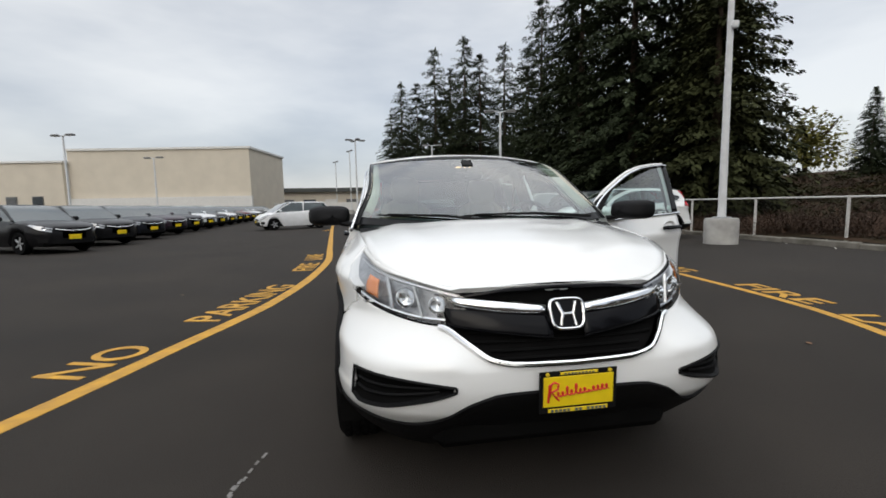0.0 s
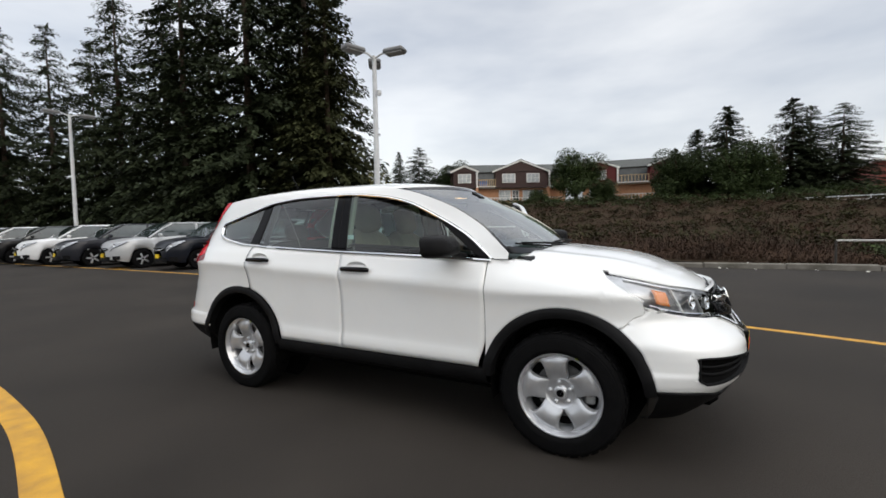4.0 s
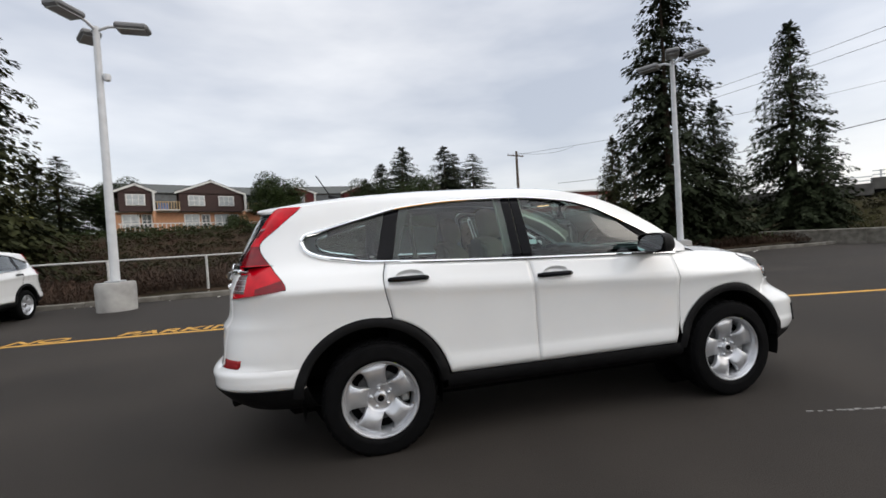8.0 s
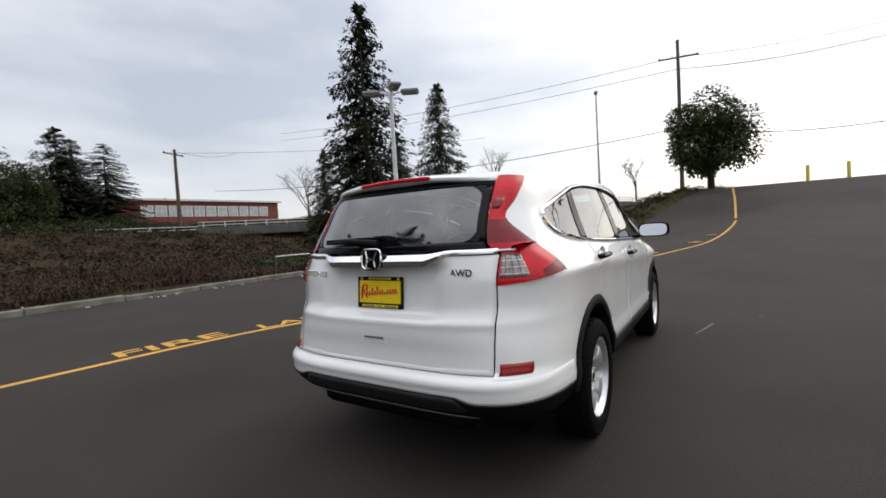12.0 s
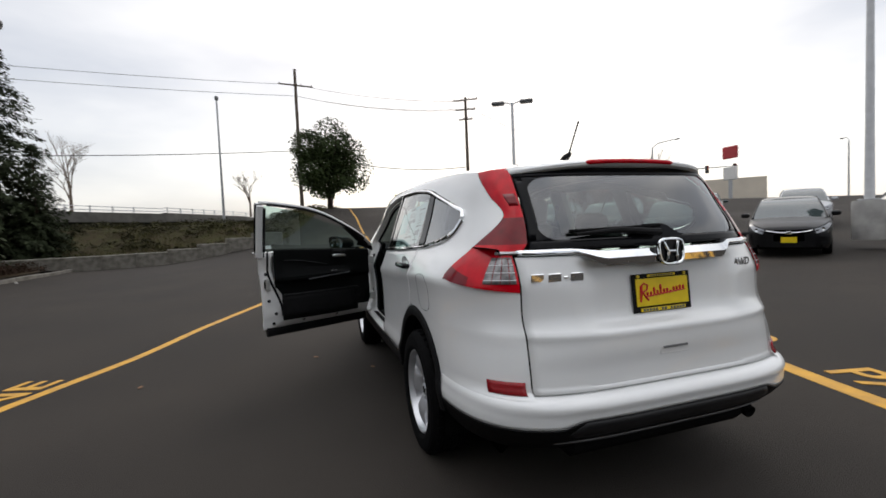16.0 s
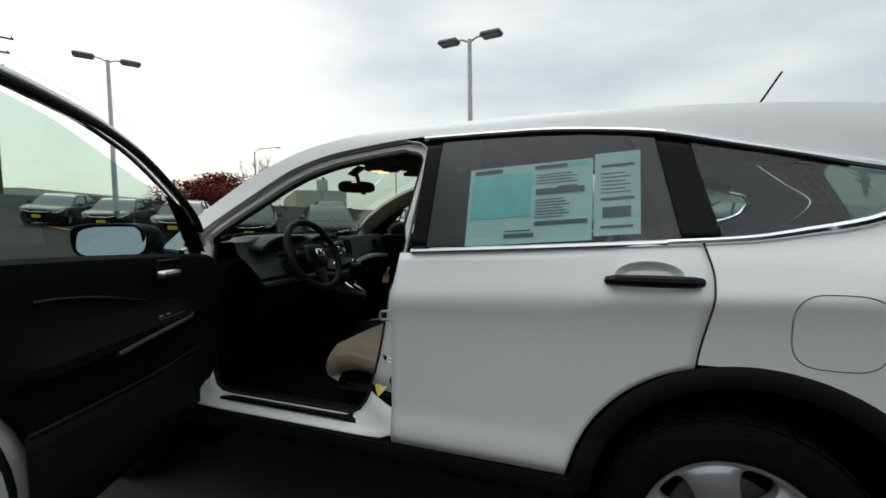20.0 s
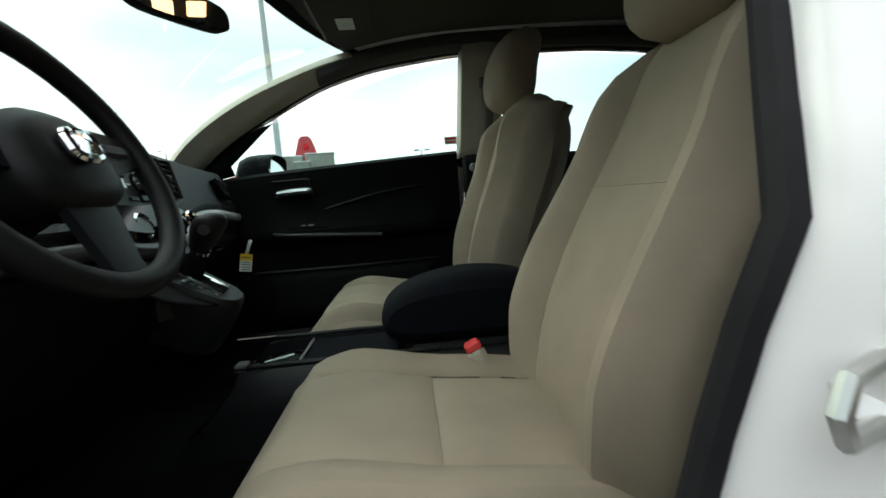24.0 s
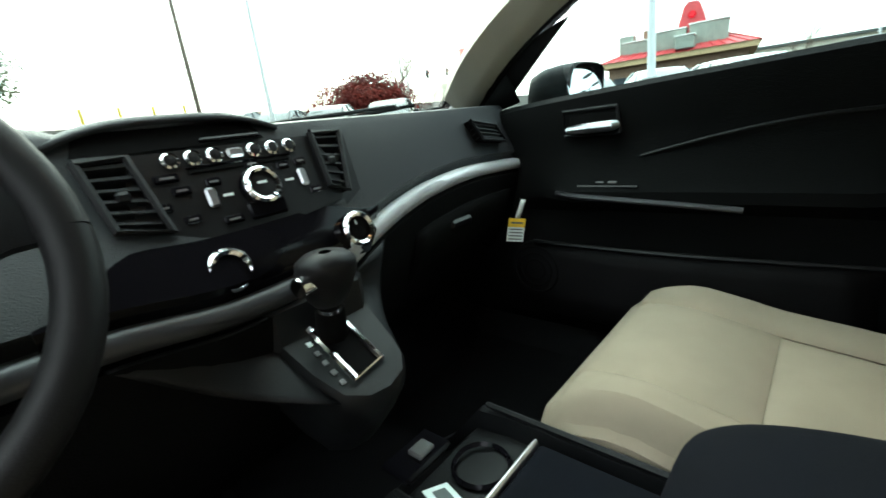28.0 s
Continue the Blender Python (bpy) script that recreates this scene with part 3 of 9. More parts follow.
# fog lamp blanks
for sg in (1, -1):
    g = Geo()
    n0, n1 = .49, .895
    rim = []
    for yn in span(n0, n1, 16):
        rim.append([front_pt(sg * yn, FB(yn), .006), front_pt(sg * yn, FB(yn) + .012, -.03), front_pt(sg * yn, (FT(yn) + FB(yn)) / 2, -.045), front_pt(sg * yn, FT(yn) - .012, -.035), front_pt(sg * yn, FT(yn), .006)])
    fog = skin("fog_lamp_blank", rim, BLACK_PL, car, "black blank in the fog lamp opening", thick=0)
    plug = Geo()
    plug.grid([[front_pt(sg * yn, z, -.004 - .030 * math.sin(math.pi * k / 4)) for k, z in enumerate(span(FB(yn), FT(yn), 5))] for yn in span(n0, n1, 16)])
    part("blank_surface", plug, DARK, fog)
    part("opening_rim", Geo().tube([front_pt(sg * yn, FT(yn) + .003, .004) for yn in span(n0, n1, 16)] + [front_pt(sg * yn, FB(yn) - .003, .004) for yn in span(n1, n0, 16)] + [front_pt(sg * n0, FT(n0) + .003, .004)], .0055, 8), BLACK_PL, fog)
    for k in (.36, .66):
        slat = Geo()
        slat.tube([front_pt(sg * yn, FB(yn) + (FT(yn) - FB(yn)) * k, -.016) for yn in span(.56, .885, 10)], .006, 6)
        part("rib", slat, BLACK_PL, fog)

# grille
rows = []
GR_T = curve([0, .2, .36, .47], [.895, .890, .872, .855])
for yn in span(-.54, .54, 51):
    zb, zt = FASCIA_TOP(abs(yn)), max(GR_T(abs(yn)), FASCIA_TOP(abs(yn)) + .02)
    rows.append([front_pt(yn, z, -.045) for z in span(zb - .02, zt + .012, 8)])
grille = skin("grille", rows, DARK, car, "black grille with chrome wings", thick=0)
for k in range(5):
    z = .655 + k * .027
    lim = .34 if z < .70 else .42
    g = Geo().tube([front_pt(y, z, -.035) for y in span(-lim, lim, 25)], .006, 6)
    part("grille_slat", g, DARK, grille)
for sg in (1, -1):
    # gloss middle bar and chrome wing
    rows = []
    for yn in span(.07, .50, 16):
        t = (yn - .07) / .43
        zc = .765 + .035 * t
        h = .044 - .006 * t
        rows.append([front_pt(sg * yn, zc + h * k, .004 + .012 * (1 - k * k)) for k in span(-1, 1, 7)])
    skin("gloss_bar", rows, BLACK_GL, grille, "gloss black bar", thick=.01)
    rows = []
    for yn in span(.085, .462, 14):
        t = (yn - .085) / .377
        zc = .822 + .022 * t + .01 * t * t
        h = .016 + .006 * math.sin(math.pi * t)
        rows.append([front_pt(sg * yn, zc + h * k, .012 + .012 * (1 - k * k)) for k in span(-1, 1, 7)])
    skin("chrome_wing", rows, CHROME, grille, "chrome wing", thick=.008)
path = [front_pt(yn, FASCIA_TOP(abs(yn)) + .004, .012) for yn in span(-.53, .53, 61)]
part("chrome_frame", Geo().tube(path, .010, 8), CHROME, grille, "chrome lower frame")
path = [front_pt(yn, GR_T(abs(yn)) + .002, -.01) for yn in span(-.44, .44, 31)]
part("upper_lip", Geo().tube(path, .008, 8), BLACK_GL, grille)


def badge(parent, m, w, h, mat_in):
    """Chrome emblem: a rounded, tapering frame with two struts on a dark plate."""
    ring = []
    for k in range(29):
        a = 2 * math.pi * k / 28
        c, s = math.cos(a), math.sin(a)
        x = math.copysign(abs(c) ** .5, c) * w / 2 * (1 + .10 * s)
        y = math.copysign(abs(s) ** .5, s) * h / 2
        ring.append((x, y))
    e = part("emblem", Geo().prism(ring[:-1], .008, m), mat_in, parent, "chrome framed emblem on a dark plate")
    part("emblem_frame", Geo().tube([m @ Vector((x * .93, y * .93, .010)) for x, y in ring], .0065, 8), CHROME, e, "chrome frame")
    for s in (1, -1):
        part("emblem_strut", Geo().tube([m @ Vector((s * w * .27, h * .36, .010)), m @ Vector((s * w * .15, 0, .014)), m @ Vector((s * w * .21, -h * .36, .010))], .0075, 8), CHROME, e, "chrome strut")
    part("emblem_bar", Geo().tube([m @ Vector((-w * .15, 0, .013)), m @ Vector((w * .15, 0, .013))], .0075, 8), CHROME, e, "chrome strut")
    return e


FACE_F = Matrix(((0, 0, 1, 0), (1, 0, 0, 0), (0, 1, 0, 0), (0, 0, 0, 1)))
FACE_R = Matrix(((0, 0, -1, 0), (-1, 0, 0, 0), (0, 1, 0, 0), (0, 0, 0, 1)))
badge(grille, Matrix.Translation((2.128, 0, .803)) @ pose(0, 0, 0, 0, -20, 0) @ FACE_F, .140, .122, BLACK_GL)


def plate(parent, m):
    """Yellow dealer plate with a red script stroke, in a black frame."""
    p = part("number_plate", Geo().box((0, 0, 0), (.312, .165, .006), .002, m), BLACK_PL, parent, "black plate frame with a yellow dealer card")
    part("card", Geo().box((0, .003, .004), (.280, .118, .004), .001, m), PLATE_Y, p, "yellow card")
    part("card_band", Geo().box((0, -.072, .004), (.24, .015, .004), .001, m), PLATE_Y, p, "yellow band")
    part("card_band", Geo().box((0, .073, .004), (.15, .010, .004), .001, m), PLATE_Y, p, "yellow band")
    tall = (.018, .017, .034, .018, .040, .018, .018, .006, .018, .018, .020, .018)
    pts = []
    for t in span(0, .9999, 170):
        k = t * 12
        h = tall[int(k)]
        pts.append(m @ Vector((-.092 + .212 * t + .006 * math.sin(2 * math.pi * k), -.016 + .018 * t + h * (.5 - .5 * math.cos(2 * math.pi * k)), .008)))
    part("script", Geo().tube(pts, .0031, 6), PLATE_R, p, "red script stroke")
    big = [(-.112, .034), (-.114, .0), (-.122, -.036), (-.118, .030), (-.100, .042), (-.082, .034), (-.086, .014), (-.108, .004), (-.092, -.018), (-.080, -.030)]
    part("script", Geo().tube([m @ Vector((x_, y_, .008)) for x_, y_ in big], .0040, 6), PLATE_R, p, "red script capital")
    for i in range(14):
        if i not in (5, 8):
            part("print_bar", Geo().box((-.105 + i * .0162, -.072, .0065), (.011, .011, .002), 0, m), INK, p)
    for i in range(9):
        part("print_bar", Geo().box((-.056 + i * .014, .073, .0065), (.009, .006, .002), 0, m), INK, p)
    for x_ in (-.125, .125):
        part("plate_screw", Geo().lathe([(.008, .003), (.007, .007), (.001, .008)], 10, m @ Matrix.Translation((x_, .072, 0))), YELLOW_P, p)
    return p


plate(car, Matrix.Translation((2.232, 0, .548)) @ pose(0, 0, 0, 0, 2, 0) @ FACE_F @ Matrix.Scale(.95, 4))

# headlamps
for sg in (1, -1):
    yns = span(.415, .935, 22)
    back = [[lamp_pt(sg * yn, z, -.055) for z in span(HL_BOT(yn), HL_TOP(yn), 8)] for yn in yns]
    lamp = skin("headlamp", back, LAMP_IN, car, "headlamp with clear lens", thick=0)
    rim = [[lamp_pt(sg * yn, HL_BOT(yn), .0), lamp_pt(sg * yn, HL_BOT(yn) + .004, -.055)] for yn in yns]
    skin("housing", rim, BLACK_GL, lamp, thick=0, out=(0, 0, 1))
    rim = [[lamp_pt(sg * yn, HL_TOP(yn), .0), lamp_pt(sg * yn, HL_TOP(yn) - .004, -.055)] for yn in yns]
    skin("housing", rim, BLACK_GL, lamp, thick=0, out=(0, 0, -1))
    skin("lens", [[lamp_pt(sg * yn, z, .003 + .006 * math.sin(math.pi * k / 8)) for k, z in enumerate(span(HL_BOT(yn), HL_TOP(yn), 9))] for yn in yns], CLEAR_LENS, lamp, "clear lens", thick=0).visible_shadow = False
    part("chrome_strip", Geo().tube([lamp_pt(sg * yn, HL_BOT(yn) + .012, -.02) for yn in span(.43, .86, 14)], .007, 6), CHROME, lamp)
    part("chrome_strip", Geo().tube([lamp_pt(sg * yn, HL_TOP(yn) - .014, -.02) for yn in span(.43, .90, 14)], .006, 6), SATIN, lamp)
    for yn, r in ((.53, .036), (.66, .040)):
        p = Vector(lamp_pt(sg * yn, (HL_BOT(yn) + HL_TOP(yn)) / 2, -.030))
        m = look(p + Vector((1, sg * .35, .05)), p).to_3x3().to_4x4()
        bowl = Geo().lathe([(r, .018), (r * .96, .022), (r * .8, .0), (.3 * r, -.012), (.001, -.014)], 20, Matrix.Translation(p) @ m)
        b = part("reflector", bowl, CHROME, lamp, "chrome reflector bowl")
        part("bulb", Geo().lathe([(.001, .016), (.010, .010), (.012, .0), (.012, -.012)], 12, Matrix.Translation(p) @ m), CLEAR_LENS, b)
    rows = [[lamp_pt(sg * yn, z, -.012) for z in span(HL_BOT(yn) + .034, HL_TOP(yn) - .040, 5)] for yn in span(.785, .835, 6)]
    skin("indicator", rows, AMBER, lamp, "amber indicator", thick=.006)
    for yn in (.595, .725):
        part("divider", Geo().tube([lamp_pt(sg * (yn + .02), HL_TOP(yn) - .012, -.02), lamp_pt(sg * yn, HL_BOT(yn) + .012, -.02)], .008, 6), SATIN, lamp)

# windscreen, with the black band round it
def screen_pt(u, v, push=0.0):
    xs = .985 + (.125 - .985) * v
    zs = ZR(xs)
    ys = side(xs, zs)
    xc, zc = 1.165 + (.335 - 1.165) * v, 1.092 + (1.588 - 1.092) * v + .012 * math.sin(math.pi * v)
    k = abs(u) ** 2.1
    return (xs * k + xc * (1 - k) + push * .5, u * ys, zs * k + zc * (1 - k) + push * .86)


def sheet(us, vs, f):
    return [[f(u, v) for v in vs] for u in us]


ws = skin("windscreen", sheet(span(-.965, .965, 31), span(.05, .965, 17), lambda u, v: screen_pt(u, v, -.004)), WSHIELD, car, "windscreen glass", thick=0)
ws.visible_shadow = False
for u0, u1, v0, v1 in ((-.995, -.962, .0, 1.0), (.962, .995, .0, 1.0), (-.965, .965, .94, 1.0), (-.965, .965, .0, .055)):
    skin("screen_edge", sheet(span(u0, u1, 3 if u1 - u0 < .5 else 31), span(v0, v1, 13), lambda u, v: screen_pt(u, v, -.002)), BLACK_GL, ws, "black screen edge", thick=.004)
rows = [[(1.165 - .18 * abs(u) ** 2.1 + d, u * .80, z) for d, z in ((-.02, 1.088), (.05, 1.092), (.10, 1.075), (.13, 1.055))] for u in span(-.97, .97, 21)]
skin("cowl", rows, BLACK_PL, car, "black cowl panel below the windscreen", thick=0, out=(0, 0, 1))
for y0, y1, v in ((-.10, .66, .10), (-.66, .06, .075)):
    base = Vector(screen_pt((y1 if y0 > -.3 else .06) / .8, .01, .02))
    tip = Vector(screen_pt((y0 if y0 > -.3 else -.62) / .8, v, .014))
    w = part("wiper", Geo().tube([base, base.lerp(tip, .5) + Vector((.006, 0, .012)), tip], [.010, .008, .005], 8), BLACK_PL, car, "black wiper")
    a = base.lerp(tip, .25)
    part("wiper_blade", Geo().tube([a + (tip - a) * t + Vector((-.004, 0, -.008)) for t in span(0, 1.12, 6)], .006, 6), RUBBER, w)

# roof
def roof_w(x):
    x = max(x, -1.70)
    return side(x, ZR(x))


def roof_tail(u):
    """Rear edge of the roof, a small overhang past the tailgate's curve."""
    return rear_pt(min(abs(u) * roof_w(-1.7) / half_width(-1.7, 1.52), .999), 1.52)[0] - .032 * (1 - u ** 4)


rows = []
for u in span(-1, 1, 41):
    k = abs(u) ** 2.3
    xf, xr = .125 * k + .335 * (1 - k) - .004, roof_tail(u)
    row = []
    for x in [xf + (xr - xf) * v for v in span(0, 1, 30)]:
        zr, zc = ZR(x), ZC(x)
        row.append((x, u * roof_w(x), zr * k + zc * (1 - k) + .004 * math.exp(-((abs(u) - .86) / .05) ** 2)))
    rows.append(row)
roof = skin("roof", rows, WHITE, car, thick=.02, out=(0, 0, 1))
ant = part("aerial", Geo().tube([(-1.42, .0, 1.612), (-1.46, 0, 1.640), (-1.50, 0, 1.655)], [.028, .020, .010], 10), BLACK_PL, roof, "black roof aerial")
part("aerial_whip", Geo().tube([(-1.485, 0, 1.652), (-1.585, 0, 1.815)], .0045, 6), BLACK_PL, ant)


# side glazing
def pane(name, xa, xb, mat, parent, sg, z_in=.010, label="", n=16, push=-.006, thick=0):
    """Part of the side glazing between two slanted upright edges, xa(z) and xb(z)."""
    rows = []
    for u in span(0, 1, n):
        x0 = xa(1.3) + (xb(1.3) - xa(1.3)) * u
        z0, z1 = DLO_BOT(x0) + z_in, DLO_TOP(x0) - z_in
        z1 = max(z1, z0 + .004)
        row = []
        for z in span(z0, z1, 12):
            x = xa(z) + (xb(z) - xa(z)) * u
            row.append((x, sg * (side(x, z) + push), z))
        rows.append(row)
    ob = skin(name, rows, mat, parent, label, thick=thick, out=(0, sg, .3))
    return ob


def slant(x_low, x_high):
    return lambda z: x_low + (x_high - x_low) * (z - 1.13) / .37


E_Q, E_C0, E_C1 = slant(-1.652, -1.652), slant(-1.232, -1.140), slant(-1.130, -1.050)
E_B0, E_B1, E_B2 = slant(-.342, -.362), slant(-.285, -.305), slant(-.205, -.240)


def sail(z):
    return .87 - max(z - 1.08, 0) * 1.30


hinge = Matrix.Translation((.800, .925, 0)) @ pose(0, 0, 0, 0, 0, DOOR_OPEN) @ Matrix.Translation((-.800, -.910, 0))
BSEAM = curve([.43, .78, 1.11, 1.50], [-.222, -.226, -.248, -.302])
doors = {}
for sg in (1, -1):
    # rear door
    rows = []
    for u in span(0, 1, 34):
        x0 = -1.168 + (BSEAM(.8) - .003 + 1.168) * u
        zb = max(arch(x0, AR, RO - .004), .446)
        row = []
        for z in span(zb, BELT(x0) - .006, 22):
            x = RSEAM(z) + .003 + (BSEAM(z) - .003 - RSEAM(z)) * u
            row.append((x, sg * side(x, z), z))
        rows.append(row)
    rd = skin("rear_door", rows, WHITE, car, thick=.012, out=(0, sg, 0))
    # front door
    rows = []
    for u in span(0, 1, 34):
        row = []
        x0 = BSEAM(.8) + (.858 - BSEAM(.8)) * u
        for z in span(.446, BELT(x0) - .006, 22):
            xf = .858 - .045 * ease((.62 - z) / .2)
            x = BSEAM(z) + .003 + (xf - BSEAM(z) - .003) * u
            row.append((x, sg * side(x, z), z))
        rows.append(row)
    fd = skin("front_door", rows, WHITE, car, "open white driver's door" if sg > 0 else "", thick=.012, out=(0, sg, 0))
    doors[sg] = fd
    pane("quarter_window", E_Q, E_C0, PRIVACY, car, sg, label="tinted quarter window")
    pane("pillar_trim", E_C0, E_C1, BLACK_GL, rd, sg, .002, push=-.002, thick=.008)
    g_r = pane("door_glass", E_C1, E_B0, PRIVACY, rd, sg, label="tinted door glass")
    pane("pillar_trim", E_B0, E_B1, BLACK_GL, rd, sg, .002, push=-.002, thick=.008)
    pane("pillar_trim", slant(-.279, -.299), E_B2, BLACK_GL, fd, sg, .002, push=-.002, thick=.008)
    g_f = pane("door_glass", E_B2, lambda z: min(sail(z), .862) - .06, WINDOW, fd, sg, label="clear door glass")
    pane("mirror_sail", lambda z: min(sail(z), .862) - .06, lambda z: .872, BLACK_PL, fd, sg, .002, push=-.001, thick=.01)
    g_r.visible_shadow = g_f.visible_shadow = False
    # chrome round the glazing, split at the doors
    for x0, x1, own in ((-1.662, -1.085, car), (-1.085, -.292, rd), (-.292, .885, fd)):
        n = 28
        top = Geo().tube([(x, sg * (side(x, DLO_TOP(x)) + .004), DLO_TOP(x) + .004) for x in span(x0, x1, n)], [.0085 + .004 * ease((-1.40 - x) / .2) for x in span(x0, x1, n)], 8)
        part("chrome_trim", top, CHROME, own, "chrome window trim")
        low = Geo().tube([(x, sg * (side(x, DLO_BOT(x)) + .005), DLO_BOT(x) - .002) for x in span(x0, x1, n)], [.010 + .004 * ease((-1.15 - x) / .4) for x in span(x0, x1, n)], 8)
        part("chrome_trim", low, CHROME, own, "chrome window trim")
    # door window frame seen on the inside
    for x0, x1, own in ((-1.07, -.31, rd), (-.27, .84, fd)):
        fr = Geo().tube([(x, sg * (side(x, DLO_TOP(x)) - .022), DLO_TOP(x) + .012) for x in span(x0, x1, 26)], .014, 8)
        part("window_frame", fr, WHITE_IN if own is fd and sg > 0 else BLACK_PL, own)
    # handles
    for x, own in ((-.085, fd), (-1.045, rd)):
        z = 1.000 if own is fd else 1.046
        y = side(x, z)
        # dished cup
        cup = Geo().lathe([(.001, -.012), (.04, -.010), (.058, .002), (.066, .004)], 24, Matrix.Translation((x + .01, sg * (y - .001), z + .012)) @ pose(0, 0, 0, -90 * sg, 0, 0) @ Matrix.Diagonal((1.35, .62, 1, 1)))
        part("handle_cup", cup, WHITE, own)
        hd = part("door_handle", Geo().tube([(x + .118, sg * (y + .010), z - .004), (x + .095, sg * (y + .030), z), (x, sg * (y + .036), z + .001), (x - .095, sg * (y + .030), z), (x - .118, sg * (y + .010), z - .002)], [.013, .0165, .0175, .0165, .013], 10, squash=1.0), BLACK_GL, own, "black door handle")
        hd.name = "door_handle"
    # door mirror
    cx, cz = .620, 1.160
    prof = []
    for a in span(0, 2 * math.pi, 25)[:-1]:
        c, s = math.cos(a), math.sin(a)
        prof.append((math.copysign(abs(c) ** .55, c), math.copysign(abs(s) ** .55, s)))
    rows = []
    for k, (dx, sc) in enumerate(((-.055, .93), (-.050, 1.0), (.0, 1.0), (.04, .93), (.075, .74), (.095, .42), (.10, .05))):
        rows.append([(cx + dx - .03 * py * .3, sg * (.985 + px * .132 * sc - .25 * dx), cz + py * .066 * sc) for px, py in prof])
    g = Geo().grid(rows, close=True)
    mir = part("door_mirror", g, BLACK_PL, fd, "black door mirror")
    part("mirror_foot", Geo().tube([(.69, sg * (side(.70, 1.1) - .02), 1.095), (.68, sg * .90, 1.11), (.67, sg * .93, 1.12)], [.035, .030, .028], 10, squash=.6), BLACK_PL, mir)
    mg = Geo().add([(cx - .052 + .011 * py, sg * (.985 + px * .122), cz + py * .056) for px, py in prof], [tuple(range(24)) if sg > 0 else tuple(reversed(range(24)))])
    part("mirror_glass", mg, MIRROR, mir, "mirror glass")
doors[1].matrix_basis = hinge

# fuel filler door on the left quarter
cx, cz = -1.46, .93
ring = [(cx + .098 * math.copysign(abs(math.cos(a)) ** .6, math.cos(a)), cz + .095 * math.copysign(abs(math.sin(a)) ** .6, math.sin(a))) for a in span(0, 2 * math.pi, 41)]
part("fuel_flap", Geo().tube([(x, side(x, z) - .0006, z) for x, z in ring], .0015, 6, cap=False), DARK, car, "dark shut line round the fuel flap")

SMOKED = material("smoky_clear_lens", (0.26, 0.25, 0.25), 0.15, 0.4, 0.5, 45)
# rear lamps
for sg in (1, -1):
    def gate_yn(z):
        return curve([1.0, 1.165, 1.30, 1.46, 1.53], [.640, .592, .568, .560, .554])(z) / half_width(-1.7, z)
    def lens_in(z):
        return (.652 - .050 * ease((z - 1.135) / .02)) / half_width(-1.7, z) if z < 1.178 else gate_yn(z)

    def lens_pt(u, z, z_edge, lift=0.0):
        """u from the outer edge (0) to the tailgate (1)."""
        t0 = math.acos(min(1.0, yn_at(LAMP_X(max(z_edge, 1.034)), z) ** (NR / 2)))
        t1 = math.acos(min(1.0, lens_in(z) ** (NR / 2)))
        p = rear_pt(math.cos(t0 + (t1 - t0) * u) ** (2 / NR), z, .012 * math.sin(math.pi * u) + .003 + lift)
        return (p[0], sg * p[1], p[2])
    rows = []
    for v in span(0, 1, 14):
        rows.append([lens_pt(k / 21, z, z) for k, z in ((k, (1.034 - .050 * (k / 21) ** .7) * (1 - v) + 1.178 * v) for k in range(22))])
    lamp = skin("rear_lamp", rows, RED_LENS, car, "red tall rear lamp", thick=0)
    skin("dark_lens", [[lens_pt(k / 21, z, z) for k in range(22)] for z in span(1.178, 1.292, 9)], RED_DARK, lamp, "dark red lens field", thick=0)
    skin("upper_lens", [[lens_pt(k / 21, z, z) for k in range(22)] for z in span(1.292, 1.525, 16)], RED_LENS, lamp, "red upper lens", thick=0)
    # deeper red segments behind the lens
    skin("lens_segment", [[lens_pt(u, z, z, .0012) for u in span(.50, .93, 8)] for z in span(1.345, 1.400, 4)], RED_DARK, lamp, "dark red lens segment", thick=.001)
    tip = []
    for v in span(0, 1, 8):
        tip.append([lens_pt(u, z, z, .0012) for u, z in ((u, (1.034 - .050 * u ** .7) * (1 - v) + (1.085 - .10 * u) * v) for u in span(.004, .40, 12))])
    skin("lens_tip", tip, RED_DARK, lamp, "dark red lens tip", thick=0)
    # clear reversing lens
    rows = [[lens_pt(u, z, z, .0025) for u in span(.60 + .35 * (z - 1.018), .975, 12)] for z in span(1.020, 1.126, 8)]
    clear = skin("reversing_lens", rows, SMOKED, lamp, "clear ribbed reversing lens", thick=.002)
    for q in (1, 3, 5):
        part("lens_rib", Geo().tube([Vector(p) + Vector((-.001, 0, 0)) for p in rows[q]], .0016, 6), SATIN, clear)
    for q in (3, 6, 9):
        part("lens_rib", Geo().tube([Vector(r[q]) + Vector((-.001, 0, 0)) for r in rows], .0018, 6), RED_DARK, clear)
    part("lens_bar", Geo().tube([lens_pt(u, 1.143, 1.143, .003) for u in span(.62, 1.0, 8)], .0075, 8), SATIN, clear, "pale lens bar")

# tailgate
def gate_pt(y, z, push=0.0):
    return rear_pt(y / half_width(-1.7, z), z, push)


def roof_end(u):
    k = abs(u) ** 2.3
    x = roof_tail(u)
    return Vector((x, u * roof_w(x), ZR(x) * k + ZC(x) * (1 - k)))


